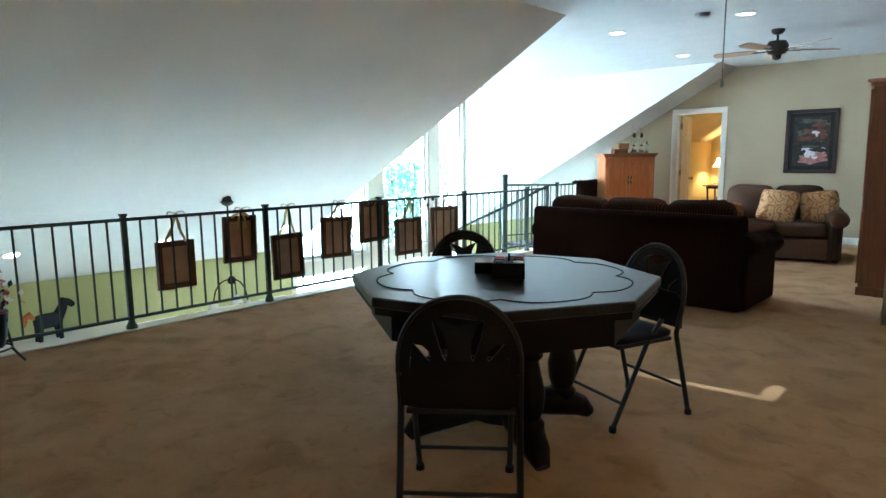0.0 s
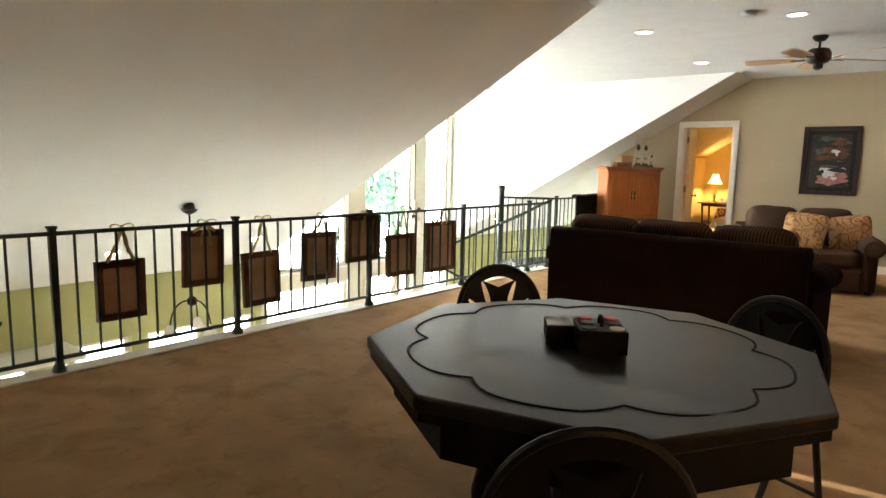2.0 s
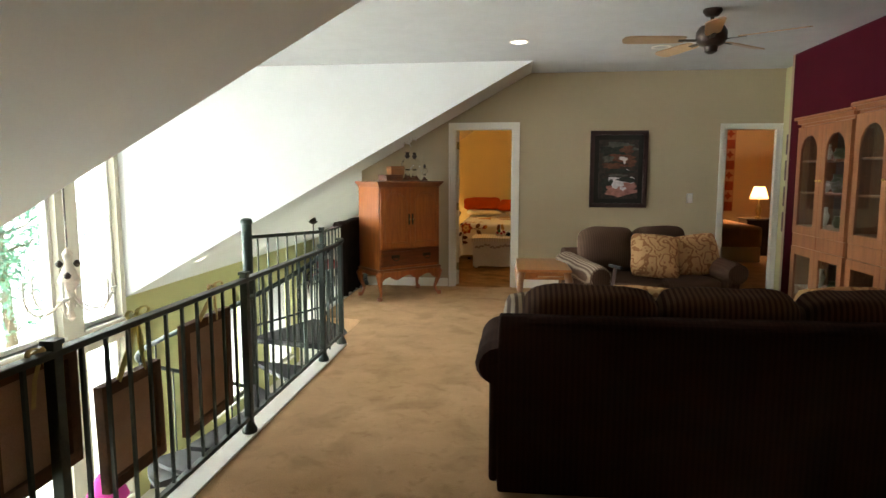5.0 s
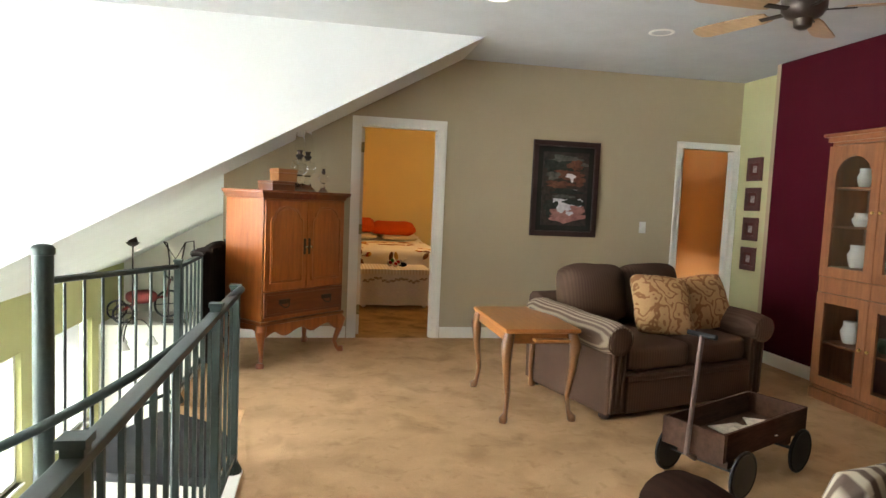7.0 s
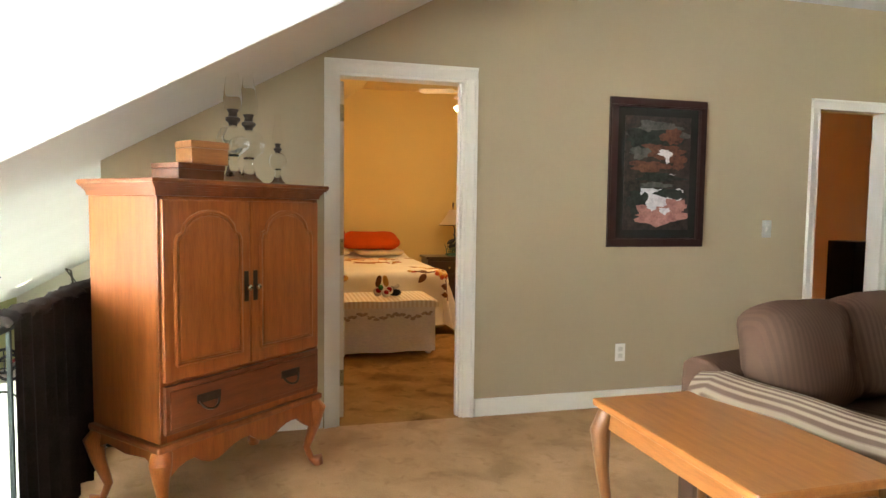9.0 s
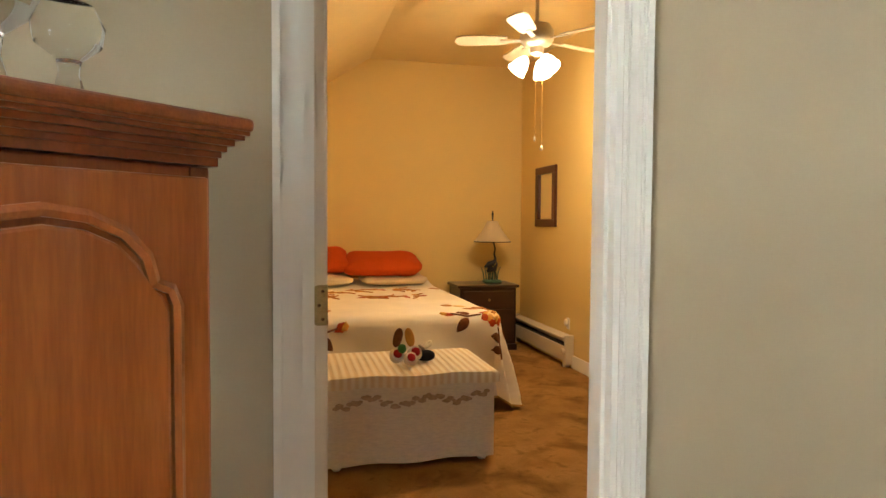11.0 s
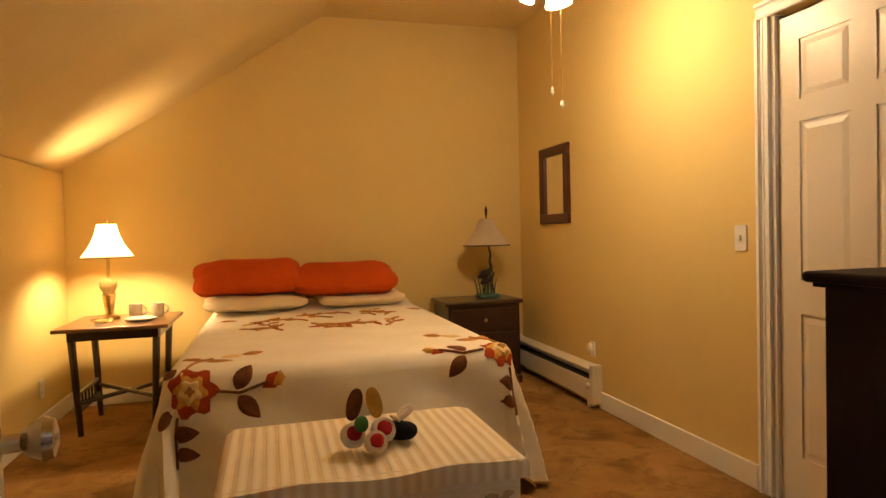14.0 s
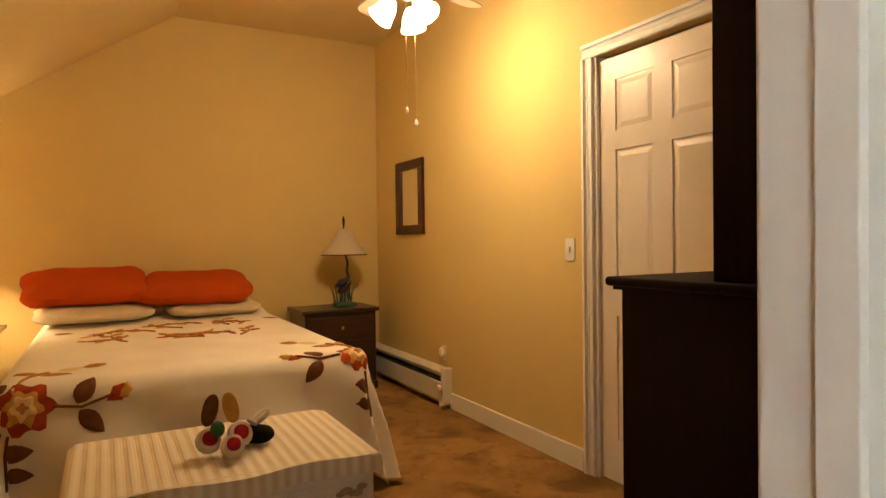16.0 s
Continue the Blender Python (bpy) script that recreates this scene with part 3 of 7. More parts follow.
tree(-7.4, 1.0, 4.9, 3)
tree(-7.9, 0.5, 4.6, 5)

# ---- materials of the loft things ----
oak = wood("honey_maple", (0.37, 0.112, 0.024), (0.23, 0.060, 0.011), 0.34, 2, 0.2)
oak_h = wood("honey_maple_top", (0.26, 0.078, 0.018), (0.14, 0.036, 0.008), 0.32, 1, 0.2)
pale_oak = wood("pale_oak", (0.235, 0.085, 0.030), (0.13, 0.044, 0.014), 0.45, 2, 0.05)
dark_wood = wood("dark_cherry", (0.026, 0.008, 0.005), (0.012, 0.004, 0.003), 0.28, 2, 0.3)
dark_wood_h = wood("dark_cherry_top", (0.040, 0.013, 0.008), (0.020, 0.007, 0.004), 0.28, 0, 0.3)
blade_wood = wood("fan_blade_wood", (0.46, 0.30, 0.16), (0.33, 0.20, 0.10), 0.4, 0, 0.1)
bronze = mat("fan_bronze", (0.05, 0.036, 0.028), 0.4, 0.7, 0.2, 10, 80, 0.05)
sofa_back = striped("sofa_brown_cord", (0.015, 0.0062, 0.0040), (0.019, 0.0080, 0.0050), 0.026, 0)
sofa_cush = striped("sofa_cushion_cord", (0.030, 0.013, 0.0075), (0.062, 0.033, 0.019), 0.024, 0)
love_cord = striped("loveseat_brown_cord", (0.080, 0.046, 0.031), (0.096, 0.056, 0.038), 0.022, 0)
love_stripe = striped("loveseat_stripe", (0.115, 0.080, 0.062), (0.42, 0.35, 0.26), 0.034, 0, soft=0.5)
love_roll = striped("loveseat_arm_stripe", (0.12, 0.078, 0.056), (0.30, 0.235, 0.17), 0.024, 0, soft=0.6)


def paisley(name, light, dark, scale):
    """Gold cloth woven with curling dark scrolls."""
    m = mat(name, light, 0.85, 0, 0.12, 10, 160, 0.3, 0.002)
    nt = m.node_tree
    b = nt.nodes["Principled BSDF"]
    tc, noise, vor, wav, mr, mx = [nt.nodes.new("ShaderNode" + k) for k in ("TexCoord", "TexNoise", "TexVoronoi", "Math", "MapRange", "Mix")]
    noise.inputs["Scale"].default_value = scale * 0.8
    vor.inputs["Scale"].default_value = scale
    mx0 = nt.nodes.new("ShaderNodeMix")
    mx0.data_type = "VECTOR"
    mx0.inputs[0].default_value = 0.25
    nt.links.new(tc.outputs["Object"], noise.inputs["Vector"])
    nt.links.new(tc.outputs["Object"], mx0.inputs[4])
    nt.links.new(noise.outputs["Color"], mx0.inputs[5])
    nt.links.new(mx0.outputs[1], vor.inputs["Vector"])
    wav.operation = "SINE"
    mul = nt.nodes.new("ShaderNodeMath")
    mul.operation = "MULTIPLY"
    mul.inputs[1].default_value = 17.0
    nt.links.new(vor.outputs["Distance"], mul.inputs[0])
    nt.links.new(mul.outputs[0], wav.inputs[0])
    mr.inputs[1].default_value, mr.inputs[2].default_value = 0.1, 0.6
    nt.links.new(wav.outputs[0], mr.inputs[0])
    mx.data_type = "RGBA"
    mx.inputs[7].default_value = (*dark, 1)
    old = b.inputs["Base Color"].links[0].from_socket
    nt.links.new(mr.outputs[0], mx.inputs[0])
    nt.links.new(old, mx.inputs[6])
    nt.links.new(mx.outputs[2], b.inputs["Base Color"])
    return m


gold_cloth = paisley("gold_scroll_cloth", (0.46, 0.27, 0.125), (0.27, 0.125, 0.052), 8.5)
black_leather = mat("black_table_leather", (0.016, 0.015, 0.015), 0.30, 0, 0.35, 5, 140, 0.25, 0.001)
black_leather.node_tree.nodes["Principled BSDF"].inputs["Specular IOR Level"].default_value = 0.25
black_wood = mat("black_stained_wood", (0.007, 0.006, 0.005), 0.5, 0, 0.3, 6, 60, 0.1, spec=0.2)
chair_vinyl = mat("black_vinyl", (0.005, 0.005, 0.006), 0.5, 0, 0.3, 8, 200, 0.15, spec=0.25)
groove = mat("table_groove", (0.004, 0.004, 0.004), 0.7, 0, 0.2)
canvas_back = mat("raw_canvas_back", (0.52, 0.35, 0.25), 0.9, 0, 0.2, 5, 200, 0.2, second=(0.36, 0.22, 0.15))
frame_brown = mat("rustic_frame", (0.12, 0.058, 0.028), 0.7, 0, 0.3, 9, 70, 0.25)
ribbon = mat("gold_ribbon", (0.50, 0.36, 0.14), 0.6, 0, 0.2, 12, 90, 0.1)
ribbon_y = mat("yellow_ribbon", (0.55, 0.48, 0.14), 0.6, 0, 0.2, 12, 90, 0.1)
black_cloth = mat("black_cloth", (0.030, 0.023, 0.019), 0.95, 0, 0.4, 8, 160, 0.4, 0.003)
weathered = mat("weathered_board", (0.075, 0.038, 0.024), 0.85, 0, 0.35, 9, 60, 0.4, 0.002, stretch=(0.4, 3, 3))
paper = mat("newsprint", (0.62, 0.58, 0.50), 0.9, 0, 0.3, 18, 90, 0.1)
china = mat("white_china", (0.72, 0.70, 0.64), 0.25, 0, 0.08, 8, 60, 0.02)


def cabriole(bm, x, y, h, out, r=0.03):
    """A curved leg with a pad foot; out: the way in which the knee bulges."""
    ox, oy = out
    pts = [(x, y, h), (x + 0.020 * ox, y + 0.020 * oy, h * 0.86), (x + 0.012 * ox, y + 0.012 * oy, h * 0.6),
           (x - 0.008 * ox, y - 0.008 * oy, h * 0.28), (x + 0.004 * ox, y + 0.004 * oy, h * 0.10), (x + 0.020 * ox, y + 0.020 * oy, 0.025), (x + 0.022 * ox, y + 0.022 * oy, 0.0)]
    return tube(pts, r, 10, bm, [r * 1.15, r * 1.3, r * 0.85, r * 0.55, r * 0.5, r * 1.0, r * 0.8])


def arch_outline(x0, x1, z0, z1, n=8, shoulder=0.03):
    w = (x1 - x0) / 2
    cx, zs = (x0 + x1) / 2, z1 - w * 0.75
    r = w - shoulder
    pts = [(x0, z0), (x1, z0), (x1, zs), (x1 - shoulder * 0.3, zs + shoulder * 0.7), (cx + r, zs + shoulder)]
    pts += [(cx + r * math.cos(math.pi * i / n), zs + shoulder + (z1 - zs - shoulder) * math.sin(math.pi * i / n)) for i in range(1, n)]
    pts += [(cx - r, zs + shoulder), (x0 + shoulder * 0.3, zs + shoulder * 0.7), (x0, zs)]
    return pts


FACE = Matrix.Rotation(radians(90), 4, "X")      # an outline (x, z) pulled along -y


knob_silver = mat("silver_knob", (0.70, 0.68, 0.62), 0.25, 1.0, 0.1, 20, 80, 0.0)
drawer_wood = wood("drawer_maple", (0.20, 0.050, 0.014), (0.11, 0.026, 0.007), 0.30, 0, 0.3)


def armoire():
    root = thing("armoire", pose(-0.445, -0.80, 0, 0, 0, 43), "honey maple armoire with arched doors on curved legs", "armoire")
    w, d, zb, zt = 0.42, 0.47, 0.36, 1.312
    part("body", bbox(-w, w, 0.0, d, zb, zt, 0.004), oak, root)
    bm = bbox(-w - 0.042, w + 0.042, -0.046, d + 0.015, zt + 0.047, zt + 0.065, 0.007, 3)
    for k, (o, za, zc) in enumerate(((0.008, 0.0005, 0.012), (0.011, 0.012, 0.020), (0.016, 0.020, 0.028), (0.023, 0.028, 0.036), (0.032, 0.036, 0.042), (0.037, 0.042, 0.047))):
        box(bm, -w - o, w + o, -o - 0.003, d + o * 0.3, zt + za, zt + zc)
    part("cornice", bm, oak_h, root)
    for sx in (-w, w - 0.028):
        part("corner_post", bbox(sx, sx + 0.028, -0.004, 0.02, zb + 0.001, zt - 0.001, 0.003), oak_h, root)
    part("base_moulding", bbox(-w - 0.02, w + 0.02, -0.02, d + 0.01, zb - 0.03, zb - 0.001, 0.008), oak_h, root)
    # scalloped apron in front and at the sides
    pts = [(-w, zb - 0.031), (-w, zb - 0.14)]
    for i in range(1, 24):
        u = i / 24
        pts.append((-w + 2 * w * u, zb - 0.085 - 0.035 * abs(math.cos(3 * math.pi * u)) - 0.05 * (abs(u - 0.5) * 2) ** 6 + 0.02 * math.sin(6 * math.pi * u)))
    pts += [(w, zb - 0.14), (w, zb - 0.031)]
    part("apron", prism(pts, -0.012, 0.010, FACE), oak, root)
    for sx in (-w, w - 0.02):
        p2 = [(0.0, zb - 0.031), (0.0, zb - 0.12), (0.1, zb - 0.07), (d / 2, zb - 0.085), (d - 0.1, zb - 0.07), (d, zb - 0.12), (d, zb - 0.031)]
        part("apron", prism(p2, 0, 0.02, Matrix(((0, 0, 1, sx), (1, 0, 0, 0), (0, 1, 0, 0), (0, 0, 0, 1)))), oak, root)
    for sx in (-1, 1):
        for sy, oy in ((0.025, -1), (d - 0.03, 1)):
            part("leg", cabriole(bmesh.new(), sx * (w - 0.025), sy, zb - 0.03, (sx * 1.3, oy * 1.3), 0.034), oak, root, smooth=True)
    for s, x0, x1 in ((-1, -w + 0.012, -0.003), (1, 0.003, w - 0.012)):
        dr = part("door", bbox(x0, x1, -0.020, -0.001, 0.60, zt - 0.015, 0.004), oak, root)
        part("raised_panel", prism(arch_outline(x0 + 0.062, x1 - 0.062, 0.675, zt - 0.075), 0.0205, 0.030, FACE, 0.005), oak, dr)
        bm = bmesh.new()
        o = arch_outline(x0 + 0.050, x1 - 0.050, 0.660, zt - 0.060)
        o.append(o[0])
        tube([(a, -0.0225, b) for a, b in o], 0.0085, 6, bm)
        part("panel_moulding", bm, oak, dr)
        hx = -0.024 if s < 0 else 0.024
        part("handle", lathe([(0.004, 0), (0.004, 0.016), (0.012, 0.022), (0.013, 0.03), (0.006, 0.036)], 10, None, pose(hx, -0.02, 0.93, 90)), knob_silver, dr, "small round silver knob")
        part("backplate", bbox(hx - 0.011, hx + 0.011, -0.024, -0.0205, 0.87, 1.0, 0.003), bronze, dr)
    dr = part("drawer", bbox(-w + 0.012, w - 0.012, -0.020, -0.001, 0.395, 0.585, 0.004), drawer_wood, root)
    part("drawer_panel", bbox(-w + 0.03, w - 0.03, -0.026, -0.0205, 0.415, 0.565, 0.004), drawer_wood, dr)
    for hx in (-0.22, 0.22):
        bm = tube(bezier((hx - 0.045, -0.028, 0.50), (hx - 0.04, -0.06, 0.45), (hx + 0.04, -0.06, 0.45), (hx + 0.045, -0.028, 0.50)), 0.005, 6)
        box(bm, hx - 0.055, hx + 0.055, -0.030, -0.0262, 0.49, 0.525)
        part("handle", bm, bronze, dr, "dark bronze drop pull")
    return root


armoire()
ARM = pose(-0.445, -0.80, 0, 0, 0, 43)
ATOP = 1.377


def wood_box(x, y, z, a, b, h, rot, mt):
    root = thing("wooden_box", ARM @ pose(x, y, z, 0, 0, rot), "small reddish wooden keepsake box on the armoire", "box")
    part("box_body", bbox(-a / 2, a / 2, -b / 2, b / 2, 0, h * 0.68, 0.003), mt, root)
    part("lid", bbox(-a / 2 - 0.003, a / 2 + 0.003, -b / 2 - 0.003, b / 2 + 0.003, h * 0.69, h, 0.004), mt, root)


redwood = wood("keepsake_wood", (0.19, 0.066, 0.022), (0.10, 0.030, 0.010), 0.4, 0)
oak_box = wood("keepsake_oak", (0.33, 0.14, 0.045), (0.21, 0.08, 0.022), 0.4, 0)
wood_box(-0.11, 0.24, ATOP, 0.24, 0.17, 0.075, 4, redwood)
wood_box(-0.05, 0.23, ATOP + 0.076, 0.17, 0.14, 0.10, -8, oak_box)
glass_amber = mat("lamp_oil_glass", (0.93, 0.94, 0.92), 0.02, 0, 0.02, 3, 30, 0, transmission=1.0)
glass_amber.node_tree.nodes["Principled BSDF"].inputs["IOR"].default_value = 1.28
thin_glass = mat("lamp_chimney_glass", (0.98, 0.98, 0.97), 0.02, 0, 0.01, 3, 30, 0, transmission=1.0)
thin_glass.node_tree.nodes["Principled BSDF"].inputs["IOR"].default_value = 1.04


def oil_lamp(x, y, s):
    root = thing("oil_lamp", ARM @ pose(x, y, ATOP), "clear glass oil lamp with tall chimney and dark burner", "oil lamp")
    part("font", lathe([(0.062 * s, 0), (0.06 * s, 0.012 * s), (0.03 * s, 0.04 * s), (0.018 * s, 0.085 * s), (0.022 * s, 0.11 * s), (0.058 * s, 0.14 * s), (0.064 * s, 0.175 * s), (0.045 * s, 0.215 * s), (0.022 * s, 0.225 * s)], 20), glass_amber, root, smooth=True)
    part("burner", lathe([(0.016 * s, 0.226 * s), (0.017 * s, 0.236 * s), (0.028 * s, 0.246 * s), (0.028 * s, 0.256 * s), (0.017 * s, 0.262 * s), (0.016 * s, 0.275 * s), (0.023 * s, 0.289 * s)], 16), bronze, root)
    bm = lathe([(0.030 * s, 0.29 * s), (0.036 * s, 0.33 * s), (0.030 * s, 0.38 * s), (0.020 * s, 0.43 * s), (0.019 * s, 0.50 * s)], 18)
    bmesh.ops.delete(bm, geom=[f for f in bm.faces if len(f.verts) > 4], context="FACES")
    part("chimney", bm, thin_glass, root, smooth=True)


oil_lamp(0.14, 0.26, 1.2)
oil_lamp(0.29, 0.33, 1.2)
oil_lamp(0.33, 0.17, 0.7)


golden_oak_h = wood("golden_oak_top", (0.37, 0.145, 0.038), (0.24, 0.085, 0.020), 0.32, 1, 0.3)
golden_leg = wood("brown_oak_leg", (0.21, 0.090, 0.028), (0.12, 0.045, 0.013), 0.35, 2, 0.3)


def end_table():
    root = thing("end_table", pose(1.05, -1.965, 0, 0, 0, 1), "honey maple end table with curved legs", "end table")
    part("tabletop", bbox(-0.245, 0.245, -0.405, 0.405, 0.565, 0.592, 0.007), golden_oak_h, root)
    bm = bmesh.new()
    for x0, x1, y0, y1 in ((-0.21, 0.21, -0.365, -0.345), (-0.21, 0.21, 0.345, 0.365), (-0.215, -0.195, -0.345, 0.345), (0.195, 0.215, -0.345, 0.345)):
        box(bm, x0, x1, y0, y1, 0.495, 0.564)
    part("apron", bm, golden_oak_h, root)
    for sx in (-1, 1):
        for sy in (-1, 1):
            part("leg", cabriole(bmesh.new(), sx * 0.205, sy * 0.355, 0.56, (sx, sy), 0.029), golden_leg, root, smooth=True)
    part("pull_out_leaf", bbox(-0.06, 0.17, -0.43, -0.2, 0.515, 0.53, 0.004), golden_oak_h, root, "small slide-out leaf under the top")


end_table()


def couch(name, m, width, n, label, body, cush, roll, depth=0.94, back_h=0.82, far_roll=None, skirt=0.05):
    """A rolled-arm couch facing -y, its middle at the origin."""
    root = thing(name, m, label, "sofa")
    w, d = width / 2, depth
    aw = 0.20
    part("base", bbox(-w + aw * 0.6, w - aw * 0.6, -d / 2 + 0.04, d / 2 - 0.06, skirt, 0.30, 0.02, 3), body, root)
    pts = [(d / 2 - 0.005, skirt), (d / 2, 0.40), (d / 2 - 0.005, back_h - 0.03), (d / 2 - 0.04, back_h), (d / 2 - 0.12, back_h), (d / 2 - 0.20, back_h - 0.04), (d / 2 - 0.22, 0.30), (d / 2 - 0.22, skirt)]
    part("backrest", prism(pts, -w + aw * 0.45, w - aw * 0.45, Matrix(((0, 0, 1, 0), (1, 0, 0, 0), (0, 1, 0, 0), (0, 0, 0, 1))), 0.015), body, root)
    for s in (-1, 1):
        ax = s * (w - aw / 2 - 0.02)
        arm = part("arm", bbox(ax - aw * 0.36, ax + aw * 0.36, -d / 2 + 0.03, d / 2 - 0.10, skirt, 0.50, 0.02, 3), body, root)
        bm = bmesh.new()
        prof = []
        for i in range(13):
            u = i / 12
            prof.append((ax + s * 0.02, -d / 2 - 0.01 + u * (d - 0.09), 0.525 + 0.045 * u))
        tube(prof, 0.12, 18, bm, [0.105] + [0.12 + 0.003 * math.sin(i * 1.3) for i in range(11)] + [0.10], 0.88)
        part("arm_roll", bm, far_roll if far_roll and s > 0 else roll, root, smooth=True)
        for k in range(3):
            part("arm_pleat", tube([(ax + (k - 1) * 0.045, -d / 2 + 0.024, skirt + 0.02), (ax + (k - 1) * 0.045, -d / 2 + 0.020, 0.43), (ax + (k - 1) * 0.03 + s * 0.02, -d / 2 + 0.012, 0.50)], 0.012, 8, None, [0.010, 0.013, 0.009]), body, arm, smooth=True)
        part("arm_piping", tube([(ax + s * 0.02 + 0.1 * math.cos(2 * math.pi * k / 24), -d / 2 - 0.004, 0.525 + 0.09 * math.sin(2 * math.pi * k / 24)) for k in range(25)], 0.006, 6), body, arm, smooth=True)
        part("arm_front", lathe([(0.0, 0), (0.085, 0.001), (0.09, 0.012), (0.07, 0.02), (0.0, 0.022)], 18, None, pose(ax + s * 0.02, -d / 2 + 0.0, 0.525, 90)), body, arm)
        part("foot", lathe([(0.025, 0), (0.038, 0.01), (0.04, 0.03), (0.03, 0.05)], 12, None, pose(s * (w - 0.10), -d / 2 + 0.10, 0)), dark_wood, root)
        part("foot", lathe([(0.025, 0), (0.038, 0.01), (0.04, 0.03), (0.03, 0.05)], 12, None, pose(s * (w - 0.12), d / 2 - 0.12, 0)), dark_wood, root)
    part("front_rail", bbox(-w + aw, w - aw, -d / 2 + 0.012, -d / 2 + 0.0395, skirt + 0.005, 0.285, 0.010, 2), body, root)
    part("rail_piping", tube([(-w + aw, -d / 2 + 0.012, 0.245), (w - aw, -d / 2 + 0.012, 0.245)], 0.006, 6), body, root)
    inner = 2 * (w - aw - 0.005)
    cw = inner / n
    for i in range(n):
        cx = -inner / 2 + cw * (i + 0.5)
        part("seat_cushion", cushion(cw * 0.995, d - 0.24, 0.19, 10, 8, 0.12, 0.03, i, pose(cx, -0.105, 0.385)), cush, root, smooth=True)
        part("back_cushion", cushion(cw * 1.03 if n > 2 else cw * 1.04, 0.46, 0.24 if n > 2 else 0.28, 12, 5 if n > 2 else 4, 0.22 if n > 2 else 0.45, 0.05, i + 5, pose(cx, d / 2 - 0.25, 0.70, 76, 0, 1.5 * (i - (n - 1) / 2))), cush, root, smooth=True)
    return root


def throw_pillow(m, s, mt, label):
    bm = cushion(s, s, 0.17, 14, 9, 0.82, 0.05, s * 9)
    ob = link("throw_pillow", bm, mt, True)
    ob.matrix_basis = m
    tagged(ob, label, "pillow", "throw pillows")


SOFA = pose(1.735, -4.87, 0, 0, 0, 180)
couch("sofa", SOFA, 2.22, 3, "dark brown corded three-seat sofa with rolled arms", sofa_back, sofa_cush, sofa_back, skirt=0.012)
throw_pillow(SOFA @ pose(0.80, -0.02, 0.66, 72, 0, 12), 0.42, love_stripe, "tan and brown striped throw pillow on the sofa")
throw_pillow(SOFA @ pose(0.30, -0.20, 0.66, 66, 0, -14), 0.46, gold_cloth, "gold paisley throw pillow on the sofa")
throw_pillow(SOFA @ pose(-0.62, -0.10, 0.68, 72, 0, 10), 0.46, gold_cloth, "gold paisley throw pillow on the sofa end")
LOVE = pose(2.06, -1.72, 0, 0, 0, 16.5)
couch("loveseat", LOVE, 1.56, 2, "taupe brown corded loveseat with striped rolled arms", love_cord, love_cord, love_roll, 1.0, 0.70, love_cord, 0.035)
throw_pillow(LOVE @ pose(0.03, -0.15, 0.670, 60, 4, -16), 0.45, gold_cloth, "gold paisley throw pillow on the loveseat")
throw_pillow(LOVE @ pose(0.50, -0.10, 0.665, 66, -8, -14), 0.42, gold_cloth, "gold paisley throw pillow leaning in the corner")


def ceiling_fan(x, y, z, drop, r, a0, blades, metal, wood_m, label):
    root = thing("ceiling_fan", pose(x, y, z), label, "ceiling fan")
    part("canopy", lathe([(0.07, -0.001), (0.072, -0.02), (0.05, -0.05), (0.02, -0.06)], 20), metal, root, smooth=True)
    part("downrod", lathe([(0.013, -0.055), (0.013, -drop + 0.04)], 10), metal, root)
    part("motor", lathe([(0.03, -drop + 0.06), (0.09, -drop + 0.05), (0.115, -drop + 0.01), (0.115, -drop - 0.05), (0.09, -drop - 0.085), (0.05, -drop - 0.10), (0.045, -drop - 0.14), (0.02, -drop - 0.155)], 24), metal, root, smooth=True)
    bpts = [(0.20, -0.045), (0.26, -0.058), (r - 0.06, -0.068), (r - 0.015, -0.05), (r, 0.0), (r - 0.015, 0.05), (r - 0.06, 0.068), (0.26, 0.058), (0.20, 0.045)]
    for i in range(blades):
        a = a0 + 360 / blades * i
        m = pose(0, 0, -drop - 0.045, 0, 0, a) @ pose(0, 0, 0, 12)
        b = part("blade", prism(bpts, -0.004, 0.004, m), wood_m, root)
        part("blade_iron", bbox(0.08, 0.25, -0.018, 0.018, -0.012, -0.005, 0.002, 1, m), metal, b)
    return root


ceiling_fan(2.27, -2.85, ZF, 0.18, 0.68, 40, 5, bronze, blade_wood, "bronze ceiling fan with five light wood blades")
nf = ceiling_fan(3.56, -8.33, ZF, 0.52, 0.62, 12, 5, bronze, blade_wood, "bronze ceiling fan with a pale glass bowl above the card table")
part("glass_bowl", lathe([(0.012, -0.785), (0.05, -0.775), (0.085, -0.74), (0.09, -0.70), (0.05, -0.676)], 20), mat("frosted_bowl", (0.62, 0.58, 0.50), 0.4, 0, 0.05), nf, "pale frosted glass bowl", smooth=True)

